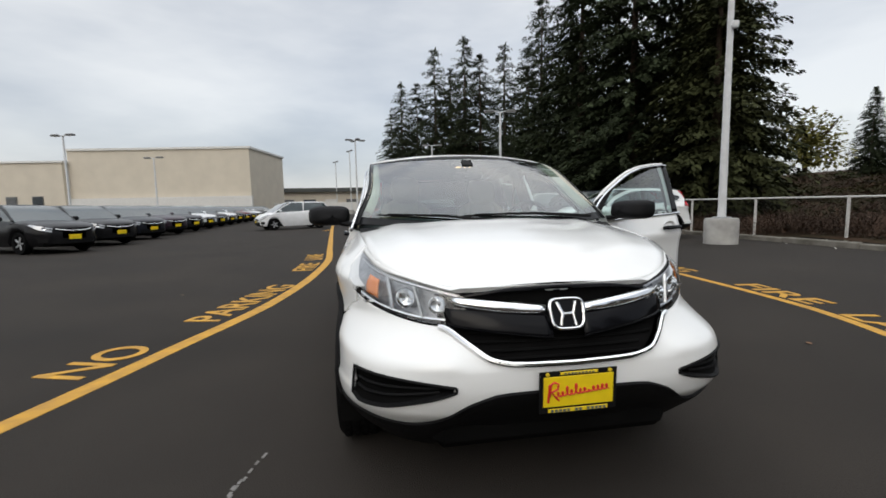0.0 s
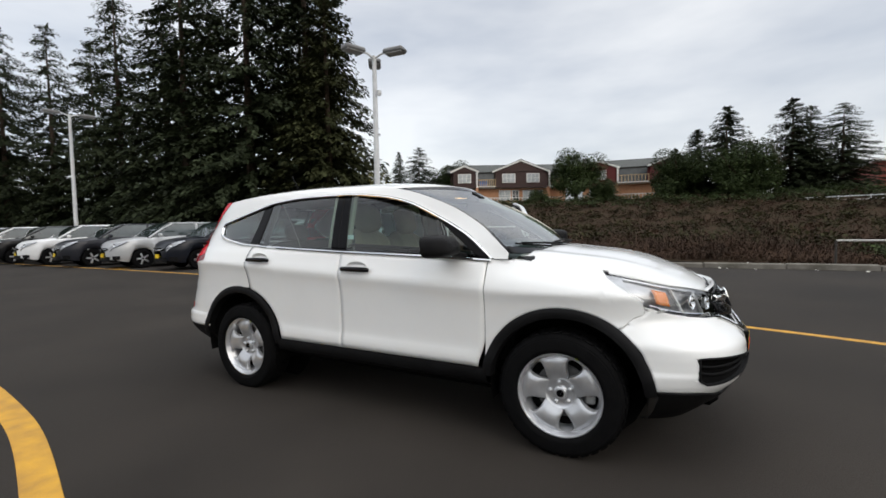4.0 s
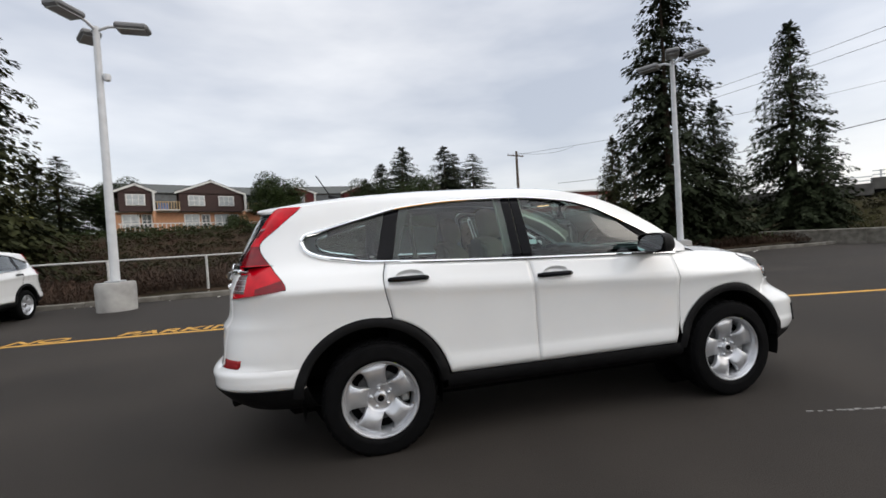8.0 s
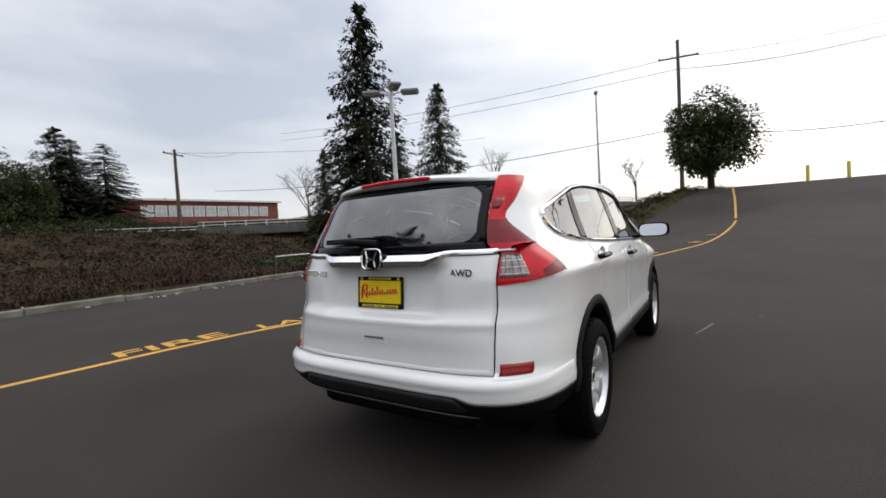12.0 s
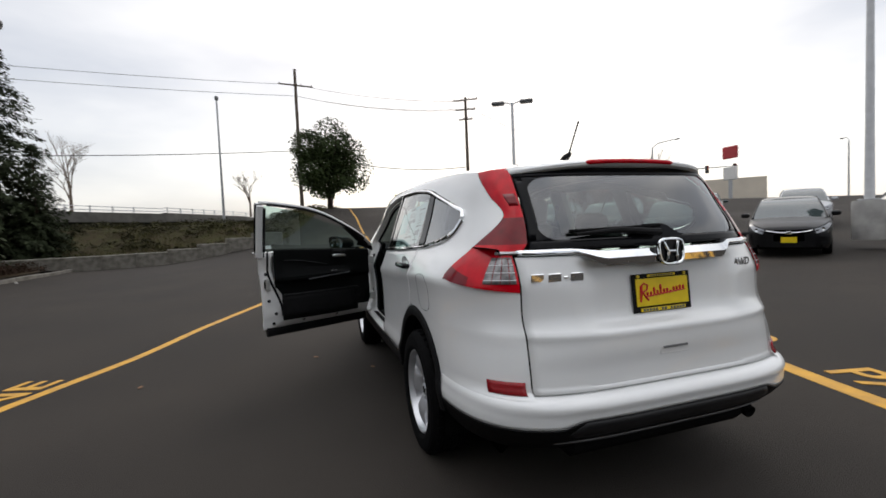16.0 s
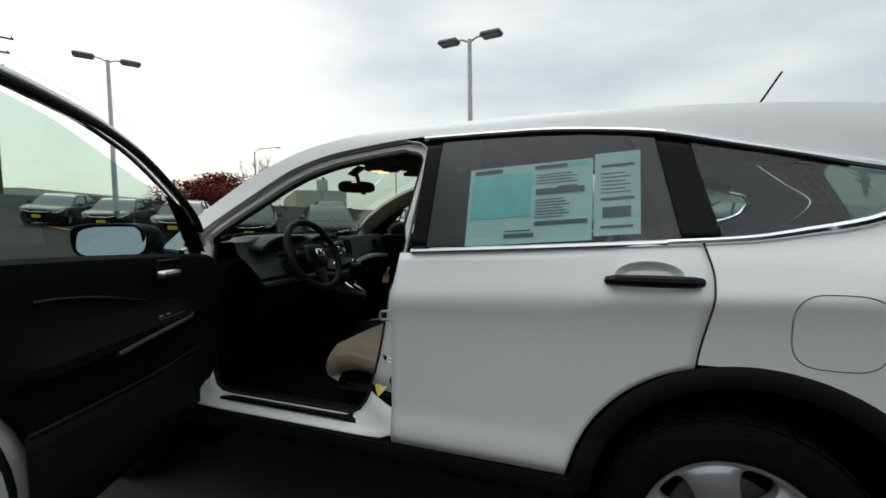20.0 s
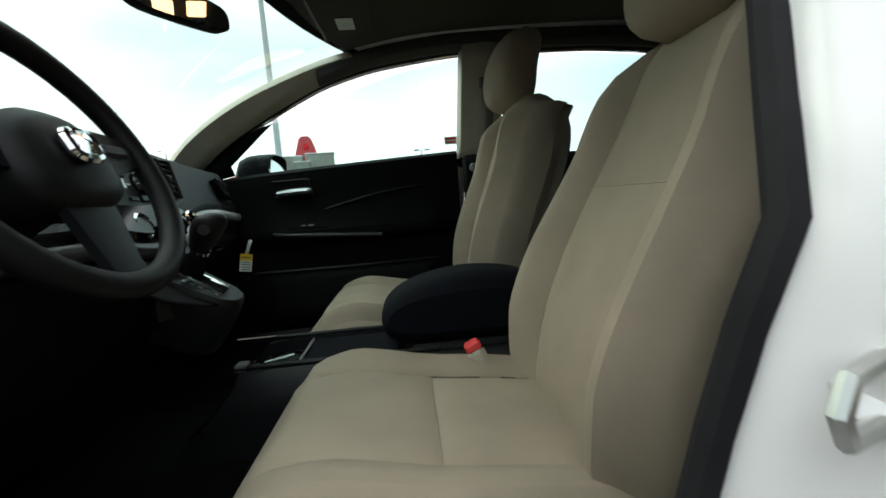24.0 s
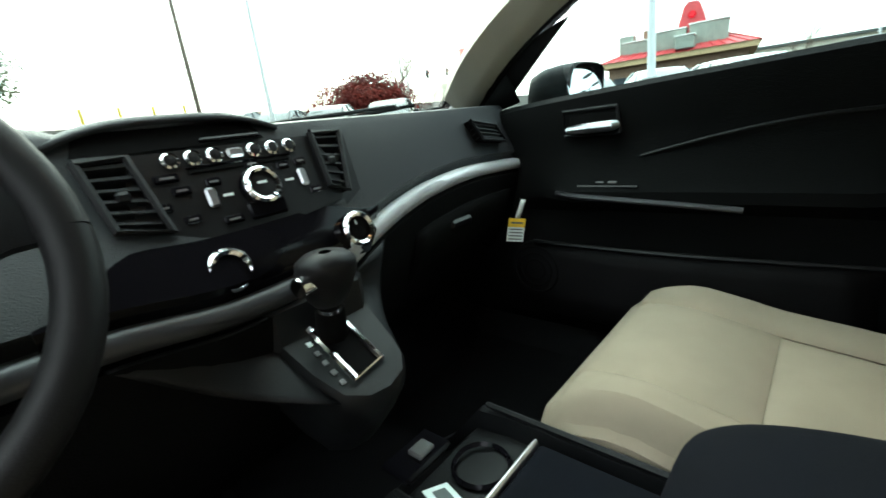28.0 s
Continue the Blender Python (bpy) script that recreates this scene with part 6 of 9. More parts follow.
part("boot", Geo().tube([base, base.lerp(top_, .45), base.lerp(top_, .75)], [.022, .018, .014], 12), DARK, pod)
rows = []
for k, (s_, r_) in enumerate(((.52, .016), (.62, .022), (.80, .027), (.98, .031), (1.12, .030), (1.20, .022), (1.235, .006))):
    c = base.lerp(top_, s_)
    rows.append([(c.x + r_ * 1.05 * math.cos(a), c.y + r_ * 1.15 * math.sin(a), c.z + .10 * r_ * math.cos(a)) for a in span(0, 2 * math.pi, 21)[:-1]])
kn = part("knob", Geo().grid(rows, close=True), WHEEL_SKIN, pod, "black grained knob", angle=60)
part("release_button", Geo().tube([top_ + Vector((-.004, .026, -.004)), top_ + Vector((-.008, .043, -.006))], [.0125, .011], 12), CHROME, kn, "chrome release button")
part("knob_collar", Geo().tube([base.lerp(top_, .50), base.lerp(top_, .56)], .019, 14), CHROME, kn, "chrome collar")

# hanging dealer tag on the glovebox side
ht = thing("hanging_tag", "yellow and white warning tag hanging from the dashboard", "tag", at=CABIN)
TM = Matrix.Translation((.543, -.583, .824)) @ pose(0, 0, 0, 90, 12, -128)
part("card", Geo().box((0, -.012, 0), (.048, .040, .001), 0, TM), PAPER, ht, "white printed card")
part("card_top", Geo().box((0, .020, 0), (.048, .024, .0012), 0, TM), YELLOW, ht, "yellow band")
for i in range(4):
    part("print_bar", Geo().box((0, .002 - .009 * i, .001), (.038, .003, .001), 0, TM), INK, ht)
part("print_bar", Geo().box((0, .020, .0012), (.034, .005, .001), 0, TM), INK, ht)
part("loop", Geo().grid([[tuple(TM @ Vector((x + .006 * k, .03 + .055 * k, .01 * k))) for x in (-.007, .007)] for k in span(0, 1, 4)]), PAPER, ht, "white paper loop", .001)

# ---- pillars, headliner, inner roof ----
rows = []
for u in span(-.94, .94, 25):
    k = abs(u) ** 2.3
    row = []
    for v in span(0, 1, 24):
        x = (.17 * k + .30 * (1 - k)) + (-1.93 - .2) * v
        row.append((x, u * (side(x, ZR(x)) - .03), (ZR(x) - .012) * k + (ZC(x) - .050) * (1 - k)))
    rows.append(row)
liner = part("headliner", Geo().grid(rows), LINER, car, "cloth headliner coloured dark for the cabin's shade", .01)
lampbox = part("map_lamp_console", Geo().box((.285, 0, 1.524), (.16, .16, .035), .012, pose(0, 0, 0, 0, 0, 0)), LINER, liner, "map lamp console")
for y in (.035, -.035):
    part("map_lamp", Geo().box((.300, y, 1.506), (.060, .042, .008), .003), MAP_LIGHT, lampbox, "lit warm map lamp")
for sg in (1, -1):
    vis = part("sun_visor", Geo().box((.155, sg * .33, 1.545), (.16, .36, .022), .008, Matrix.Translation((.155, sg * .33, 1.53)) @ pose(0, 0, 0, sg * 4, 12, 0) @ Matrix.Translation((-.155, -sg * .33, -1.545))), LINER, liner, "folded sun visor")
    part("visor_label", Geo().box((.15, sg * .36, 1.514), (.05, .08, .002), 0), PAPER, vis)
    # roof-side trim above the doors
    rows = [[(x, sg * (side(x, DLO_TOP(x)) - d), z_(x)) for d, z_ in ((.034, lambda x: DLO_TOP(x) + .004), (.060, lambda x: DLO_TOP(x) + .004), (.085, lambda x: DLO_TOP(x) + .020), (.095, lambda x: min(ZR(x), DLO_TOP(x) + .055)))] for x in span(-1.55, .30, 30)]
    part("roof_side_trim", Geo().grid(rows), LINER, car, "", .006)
    # beige windscreen pillar trim
    rows = []
    for k in span(0, 1, 18):
        x = .90 - .72 * k
        zt, zb = ZR(x) - .002, DLO_TOP(x) + .004
        yt, yb = side(x, zt) - .02, side(x, zb) - .030
        zb = max(zb, 1.085)
        w = .062 - .016 * k
        rows.append([(x + .004, sg * yt, zt), (x, sg * (yt - .040), zt - .006), (x - .016, sg * (yt - w), zt - .024), (x - .026, sg * (yb - w * .75), zt * .45 + zb * .55), (x - .006, sg * yb, zb)])
    part("pillar_trim", Geo().grid(rows), BEIGE_PL, car, "beige windscreen pillar trim", .004, 60)
    # middle pillar: beige above, black below; driver's side coloured dark for its shade
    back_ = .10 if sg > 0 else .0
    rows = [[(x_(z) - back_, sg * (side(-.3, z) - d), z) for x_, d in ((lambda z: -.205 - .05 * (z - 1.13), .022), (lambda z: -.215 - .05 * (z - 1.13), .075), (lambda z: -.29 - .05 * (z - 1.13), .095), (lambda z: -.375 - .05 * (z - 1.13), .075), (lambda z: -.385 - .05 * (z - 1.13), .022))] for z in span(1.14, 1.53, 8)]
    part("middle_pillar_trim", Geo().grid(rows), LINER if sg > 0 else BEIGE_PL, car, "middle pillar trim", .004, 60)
    rows = [[(x_ - back_, sg * (.79 - d), z) for x_, d in ((-.225, .0), (-.235, .05), (-.30, .075), (-.38, .055), (-.40, .0))] for z in span(.44, 1.145, 6)]
    part("lower_pillar_trim", Geo().grid(rows), DOOR_TRIM, car, "black lower pillar trim", .004, 60)
    # belt from pillar anchor to the seat
    bl_ = part("seat_belt", Geo().grid([[(x - back_, sg * y, z), (x - .045 - back_, sg * (y - .005), z)] for x, y, z in ((-.30, .655, 1.40), (-.275, .640, 1.10), (-.25, .645, .80), (-.26, .655, .52))]), BELT_M, car, "grey seat belt webbing", .003)
    part("belt_anchor", Geo().box((-.315 - back_, sg * .660, 1.40), (.05, .018, .04), .008), GREY_PL, bl_)
    part("belt_guide", Geo().box((-.262 - back_, sg * .640, 1.09), (.06, .03, .03), .008), GREY_PL, bl_)
    # rear door and quarter trims
    part("rear_door_trim", Geo().grid([[(x, sg * y, z) for y, z in ((.800, 1.125), (.755, 1.130), (.735, 1.10), (.73, .95), (.70, .85), (.73, .80), (.74, .45))] for x in span(-1.17, -.39, 8)]), DOOR_TRIM, car, "black rear door trim", .004)
    part("quarter_trim", Geo().grid([[(x, sg * y, z) for y, z in ((.755, 1.17), (.70, 1.16), (.66, 1.0), (.62, .6))] for x in span(-2.0, -1.17, 6)]), DOOR_TRIM, car, "", .004)
    rows = [[(x_, sg * y_, z) for x_, y_ in ((-1.09 - .3 * (z - 1.15) * -1, .755 - .22 * (z - 1.15)), (-1.12, .715 - .22 * (z - 1.15)), (-1.20, .700 - .22 * (z - 1.15)))] for z in span(1.15, 1.50, 6)]
    part("rear_pillar_trim", Geo().grid(rows), LINER, car, "", .004)
part("load_floor", Geo().box((-1.70, 0, .70), (.90, 1.2, .03), .01), CARPET, car)
# rear-view mirror
rv = thing("rear_view_mirror", "black rear-view mirror on the windscreen", "mirror")
RM = Matrix.Translation((.455, .005, 1.425)) @ pose(0, 0, 0, 0, 6, -32)
ring = [(math.copysign(abs(math.cos(a)) ** .5, math.cos(a)), math.copysign(abs(math.sin(a)) ** .6, math.sin(a))) for a in span(0, 2 * math.pi, 25)[:-1]]
rows = [[tuple(RM @ Vector((d, px * .115 * s_, py * .034 * s_))) for px, py in ring] for d, s_ in ((-.012, .97), (-.008, 1.0), (.012, .96), (.026, .70), (.03, .1))]
part("mirror_shell", Geo().grid(rows, close=True), BLACK_PL, rv)
part("mirror_glass", Geo().add([tuple(RM @ Vector((-.011, px * .110, py * .030))) for px, py in ring], [tuple(range(24))]), MIRROR, rv, "mirror glass")
part("mirror_stem", Geo().tube([(.44, 0, 1.44), (.455, 0, 1.49), (.475, 0, 1.507)], [.012, .012, .022], 10), BLACK_PL, rv)
part("mirror_toggle", Geo().box((.41, .005, 1.388), (.02, .03, .014), .004), BLACK_PL, rv)
part("sensor_cover", Geo().box((0, 0, 0), (.09, .08, .012), .004, Matrix.Translation((.455, 0, 1.520)) @ pose(0, 0, 0, 0, 31, 0)), BLACK_PL, rv)

# ---- passenger door trim ----
pd = doors[-1]
DT = curve([-.30, .0, .30, .60, .86], [1.172, 1.160, 1.146, 1.128, 1.10])


def door_trim(sg, own):
    y0 = lambda x: side(x, 1.15) - .035
    rows = []
    for x in span(-.155 if sg > 0 else -.20, .80 if sg < 0 else .76, 30):
        zt, yo = DT(x) - (.02 if sg > 0 else .0), y0(x)
        up = .070 + .25 * ease((.03 - x) / .18) if sg > 0 else 0.0
        fr = ease((x - .70) / .1)
        arm_ = .055 * ease((x + .16) / .10) * ease((.62 - x) / .16)
        prof_ = [(yo + .02, zt - .012), (yo - .035, zt), (yo - .055, zt - .012), (yo - .060, zt - .05), (yo - .048, zt - .10), (yo - .050, zt - .16), (yo - .052 - arm_ * .6, .920), (yo - .055 - arm_, .900), (yo - .055 - arm_, .875), (yo - .05 - arm_ * .5, .858), (yo - .035, .835 + up * .10), (yo - .04, .74 + up * .38), (yo - .05, .70 + up * .45), (yo - .045, .56 + up * .82), (yo - .02, .50 + up)]
        rows.append([(x, sg * y, z) for y, z in prof_])
    g = Geo().grid(rows, flip=sg > 0)
    t_ = part("trim_panel", g, DOOR_TRIM, own, "black door trim panel", 0, 30)
    # recessed handle
    hx, hz_ = (.445, 1.052)
    yo = y0(hx) - .052
    part("handle_recess", Geo().box((hx, sg * (yo + .004), hz_ + .012), (.135, .030, .060), .012), DARK, t_, "dark handle recess")
    part("inner_handle", Geo().tube([(hx + .06, sg * (yo - .014), hz_ - .004), (hx + .02, sg * (yo - .022), hz_ - .002), (hx - .055, sg * (yo - .022), hz_), (hx - .062, sg * (yo - .012), hz_ + .002)], [.010, .013, .013, .010], 10), SATIN, t_, "silver inner handle")
    part("recess_rim", Geo().tube([(hx + dx_, sg * (yo - .011), hz_ + dz_) for dx_, dz_ in ((-.07, -.018), (.07, -.018), (.072, .042), (-.06, .044), (-.07, -.018))], .005, 6), DASH_FACE, t_)
    # armrest lip, switches, pocket
    part("armrest_edge", Geo().tube([(x, sg * (y0(x) - .055 - .055 * ease((x + .16) / .10) * ease((.62 - x) / .16) - .002), .892 - .072 * (.51 - x)) for x in span(.12, .53, 14)], .007, 8), SMOKE, t_, "grey armrest edge")
    part("switch_plate", Geo().box((.40, sg * (y0(.4) - .075), .909), (.15, .05, .010), .003), BLACK_GL, t_)
    for x in ((.36, .40, .44) if sg > 0 else (.39, .42)):
        part("window_switch", Geo().box((x, sg * (y0(.4) - .078), .917), (.024, .020, .010), .003), GREY_PL, t_, "window switch")
    part("pull_cup", Geo().box((.12, sg * (y0(.1) - .085), .898), (.16, .04, .006), .002), DARK, t_)
    part("crease_line", Geo().tube([(.335 - .40 * k, sg * (y0(.335 - .40 * k) - .056), .976 + .066 * math.sin(k * 1.5)) for k in span(0, 1, 12)], .004, 6), DASH_FACE, t_)
    pk = part("door_pocket", Geo().grid([[(x, sg * (y0(x) - .055 - .03 * math.sin(math.pi * k)), z) for z in (.53, .60, .70, .745)] for k, x in [(q, -.10 + .72 * q) for q in span(0, 1, 12)]], flip=sg > 0), BLACK_PL, t_, "door pocket", .006)
    part("pocket_lip", Geo().tube([(x, sg * (y0(x) - .058 - .03 * math.sin(math.pi * k)), .747) for k, x in [(q, -.10 + .72 * q) for q in span(0, 1, 12)]], .006, 6), DASH_FACE, pk)
    sp_ = part("speaker_grille", Geo().lathe([(.085, .0), (.082, .010), (.06, .014), (.001, .015)], 28, Matrix.Translation((.62, sg * (y0(.6) - .045), .66)) @ pose(0, 0, 0, 90 * sg, 0, 0)), BLACK_PL, t_, "round speaker grille")
    for r in (.03, .05, .07):
        part("speaker_ring", Geo().tube([(.62 + r * math.cos(a), sg * (y0(.6) - .060), .66 + r * math.sin(a)) for a in span(0, 2 * math.pi, 25)], .003, 6, cap=False), DARK, sp_)
    # inner mirror sail
    part("inner_sail", Geo().add([(.675, sg * (side(.675, 1.13) - .03), 1.135), (.84, sg * (side(.8, 1.11) - .03), 1.10), (.690, sg * (side(.69, 1.22) - .028), 1.215)], [(0, 1, 2) if sg < 0 else (2, 1, 0)]), DOOR_TRIM, t_, "", .008)
    return t_


door_trim(-1, pd)
# small warning sticker on the glass
st = part("glass_sticker", Geo().box((-.185, -(side(-.185, 1.215) - .012), 1.215), (.05, .002, .030), 0), PAPER, pd, "small white sticker with red print")
part("sticker_print", Geo().box((-.185, -(side(-.185, 1.215) - .0145), 1.223), (.046, .002, .008), 0), PLATE_R, st)
part("sticker_print", Geo().box((-.185, -(side(-.185, 1.215) - .0145), 1.208), (.040, .002, .005), 0), PLATE_R, st)

# ---- driver's door, inner side (turns with the door) ----
dd = doors[1]
door_trim(1, dd)
# painted inner shell: folded edge round the trim
def shell_row(x_in, z_in, x_out, z_out, n_in):
    yo = side(x_out, z_out)
    return [(x_out, yo - .004, z_out), (x_out, yo - .022, z_out), (x_out * .75 + x_in * .25, yo - .055, z_out * .75 + z_in * .25), (x_out * .3 + x_in * .7, side(x_in, z_in) - .085, z_out * .3 + z_in * .7), (x_in, side(x_in, z_in) - .092, z_in)]


edge = []
for z in span(1.12, .56, 12):
    edge.append((BSEAM(z) + .085 + .15 * ease((.95 - z) / .36), z, BSEAM(z) + .006, z))
for k in span(.15, 1, 5):
    a = k * math.pi / 2
    edge.append((BSEAM(.5) + .275 - .03 * math.cos(a), .585 - .0 * math.sin(a), BSEAM(.5) + .03 - .024 * math.cos(a), .56 - .112 * math.sin(a)))
for x in span(-.02, .74, 10):
    edge.append((max(x, .06), .585, x, .448))
for z in span(.50, 1.06, 8):
    edge.append((.735, max(z, .585), .852 - .045 * ease((.62 - z) / .2), z))
shell = part("inner_shell", Geo().grid([shell_row(*e, 0) for e in edge]), WHITE_IN, dd, "white painted inner door shell", .004, 50)
mid = [(e[0] * .62 + e[2] * .38, side(e[2], e[3]) - .078, e[1] * .62 + e[3] * .38) for e in edge]
part("door_seal", Geo().tube(mid, .011, 8), SEAL, dd, "black rubber door seal")
part("lower_strip", Geo().tube([(x, side(x, .44) - .03, .425) for x in span(-.20, .78, 14)], [.026] * 14, 8, squash=1.5), BLACK_PL, dd, "black lower door strip")
for x, z in ((-.195, .93), (-.185, .70), (-.13, .585), (-.15, .50), (.12, .50), (.45, .50)):
    part("door_plug", Geo().lathe([(.014, 0), (.013, .004), (.001, .005)], 14, Matrix.Translation((x, side(x, z) - .070, z)) @ pose(0, 0, 0, 90, 0, -25 if x < 0 else 0)), SEAL, shell, "black plug")
part("latch", Geo().box((-.190, side(-.2, .84) - .062, .84), (.035, .045, .10), .006), STEEL, shell, "steel door latch")
part("latch_slot", Geo().box((-.198, side(-.2, .84) - .066, .84), (.035, .016, .06), .004), DARK, shell)
# slim inner window frame with seal
fr_in = [(x, side(x, DLO_TOP(x)) - .040, DLO_TOP(x) - .006) for x in span(-.21, .74, 24)]
part("frame_seal", Geo().tube(fr_in, .011, 8), SEAL, dd, "black frame seal")
part("frame_upright", Geo().tube([(-.245 - .05 * (z - 1.13), side(-.25, z) - .035, z) for z in span(1.08, 1.50, 8)], [.030] * 8, 8, squash=.7), WHITE_IN, dd, "white frame upright")
part("frame_seal", Geo().tube([(-.215 - .05 * (z - 1.13), side(-.25, z) - .055, z) for z in span(1.08, 1.48, 8)], .011, 8), SEAL, dd)
st2 = part("glass_sticker", Geo().box((-.165, side(-.165, 1.15) - .012, 1.160), (.05, .002, .030), 0), PAPER, dd, "small white sticker")
for z in (.62, .98):
    part("door_hinge", Geo().box((.845, side(.84, z) - .06, z), (.06, .05, .07), .008), WHITE_IN, dd, "white door hinge")

# ---- driver's door opening in the body ----
loop_o, loop_i = [], []
SEAL_IN = curve([.5, .65, .79, .93, 1.08, 1.30, 1.45], [.19, .12, .085, .060, .034, .022, .020])
for z in span(.60, 1.44, 15):
    loop_o.append((BSEAM(z) - .016, z))
    loop_i.append((BSEAM(z) + SEAL_IN(z), z))
for k in span(.2, 1, 4):
    a = k * math.pi / 2
    loop_o.append((-.310 + .08 * (1 - math.cos(a)), 1.46 + .06 * math.sin(a)))
    loop_i.append((-.276 + .06 * (1 - math.cos(a)), 1.44 + .036 * math.sin(a)))
for x in span(-.18, .80, 22):
    loop_o.append((x, min(DLO_TOP(x) + .022, ZR(x) - .006)))
    loop_i.append((x - .02, DLO_TOP(x) - .030))
for z in span(1.04, .56, 9):
    loop_o.append((.862, z))
    loop_i.append((.755 - .02 * ease((.8 - z) / .2), max(z, .58) - .01))
loop_o += [(.83, .475), (.74, .448)]
loop_i += [(.70, .505), (.66, .478)]
for x in span(.60, -.04, 10):
    loop_o.append((x, .443))
    loop_i.append((x, .472))
for o_, i_ in (((-.08, .443), (-.005, .478)), ((-.17, .447), (-.038, .496)), ((-.222, .468), (-.062, .530)), ((-.236, .540), (-.080, .570))):
    loop_o.append(o_)
    loop_i.append(i_)
rows = []
for (xo, zo), (xi, zi) in zip(loop_o, loop_i):
    yo, yi = side(xo, zo), side(xi, zi)
    top_in = .055 if zi > 1.15 else .105
    rows.append([(xo, yo - .006, zo), (xo * .9 + xi * .1, yo - .035, zo * .9 + zi * .1), (xo * .6 + xi * .4, yo - .055 if zi < 1.15 else yo - .03, zo * .6 + zi * .4), (xo * .25 + xi * .75, yi - top_in * .75, zo * .25 + zi * .75), (xi, yi - top_in, zi)])
aper = part("door_aperture", Geo().grid(rows), WHITE_IN, car, "white painted door opening", .004, 50)
seal_pts = [(xi, side(xi, zi) - (.060 if zi > 1.15 else .108), zi) for xi, zi in loop_i]
part("aperture_seal", Geo().tube(seal_pts + seal_pts[:1], .012, 8, cap=False), SEAL, car, "black rubber opening seal")
part("sill_plate", Geo().grid([[(x, y, z) for y, z in ((.845, .456), (.830, .470), (.74, .478), (.70, .455))] for x in span(-.06, .64, 8)]), BLACK_PL, car, "black scuff plate on the sill", .004)
part("sill_plate_edge", Geo().tube([(.64, .84, .466), (.50, .842, .468), (.0, .842, .468)], .006, 6), BLACK_GL, car)


def pillar_pt(x, z, lift=0.0):
    t_ = (x - (BSEAM(z) - .016)) / (SEAL_IN(z) + .016)
    return Vector((x, side(x, z) - .035 - .070 * t_ + lift, z))


p = pillar_pt(-.205, .881)
stk = part("door_striker", Geo().lathe([(.024, 0), (.024, .005), (.001, .006)], 16, Matrix.Translation(p) @ pose(0, 0, 0, -60, 0, -25)), STEEL, aper, "steel door striker")
part("striker_loop", Geo().tube([p + Vector((.0, .004, .016)), p + Vector((.040, .020, .014)), p + Vector((.046, .022, 0)), p + Vector((.040, .020, -.014)), p + Vector((.0, .004, -.016))], .005, 8), STEEL, stk)
p = pillar_pt(-.178, .785, .003)
part("plug_cap", Geo().lathe([(.016, 0), (.014, .004), (.001, .005)], 16, Matrix.Translation(p) @ pose(0, 0, 0, -60, 0, -25)), WHITE_IN, aper, "white plug")
p = pillar_pt(-.168, .728, .003)
part("rubber_plug", Geo().lathe([(.019, 0), (.017, .006), (.001, .007)], 16, Matrix.Translation(p) @ pose(0, 0, 0, -60, 0, -25) @ Matrix.Diagonal((.8, 1.2, 1, 1))), SEAL, aper, "black rubber plug")
p = pillar_pt(-.218, .645, .004)
part("rubber_plug", Geo().lathe([(.026, 0), (.022, .008), (.001, .009)], 16, Matrix.Translation(p) @ pose(0, 0, 0, -80, 0, -10)), SEAL, aper, "black rubber grommet")
LM = Matrix.Translation(pillar_pt(-.165, .625, .006)) @ pose(0, 0, 0, -62, 0, -25) @ pose(0, 0, 0, 0, 0, 52)
lb = part("tyre_label", Geo().box((0, 0, 0), (.105, .048, .001), 0, LM), PAPER, aper, "printed label with yellow bands")
part("label_band", Geo().box((0, .019, .001), (.105, .008, .001), 0, LM), YELLOW, lb)
part("label_band", Geo().box((.041, -.004, .001), (.022, .034, .001), 0, LM), YELLOW, lb)
for i in range(4):
    part("print_bar", Geo().box((-.012, .006 - .008 * i, .001), (.07, .003, .001), 0, LM), INK, lb)
LM = Matrix.Translation(pillar_pt(-.205, .745, .005)) @ pose(0, 0, 0, -62, 0, -25)
lb = part("paint_label", Geo().box((0, 0, 0), (.026, .075, .001), 0, LM), PAPER, aper, "small printed label")
for i in range(6):
    part("print_bar", Geo().box((0, .028 - .011 * i, .001), (.020, .004, .001), 0, LM), INK, lb)
for z in (.92, .55):
    part("rear_door_hinge", Geo().box((BSEAM(z) - .004, side(-.23, z) - .045, z), (.03, .03, .055), .006), STEEL, aper, "steel rear door hinge")
for z in (.66, 1.0):
    part("hinge_plate", Geo().box((.80, side(.8, z) - .085, z), (.05, .04, .06), .008), SEAL, aper, "dark front hinge")
# dash end cap and footwell side
part("footwell_side", Geo().grid([[(x, .745, z) for z in (.40, .70, 1.06)] for x in (.74, .85, 1.0)]), DOOR_TRIM, car, "", .01)
part("footwell_side", Geo().grid([[(x, -.745, z) for z in (.40, .70, 1.06)] for x in (.74, .85, 1.0)]), DOOR_TRIM, car, "", .01)
for x, y in ((.80, .52), (.80, .42)):
    part("pedal", Geo().box((x, y, .53), (.02, .07 if y > .45 else .06, .10), .006, Matrix.Translation((0, 0, 0))), RUBBER, car, "black pedal")

# price sheet stuck inside the rear side glass
ps = thing("window_price_sheet", "white and cyan price sheet stuck inside the rear door glass", "sticker")


def sheet_pt(u, v, d=0.0):
    """u from 0 (front) to 1 (rear), v from 0 (bottom) to 1 (top)."""
    x = -.478 - .540 * u
    z = 1.132 + .030 * u + .270 * v
    return (x, side(x, z) - .016 - d, z)


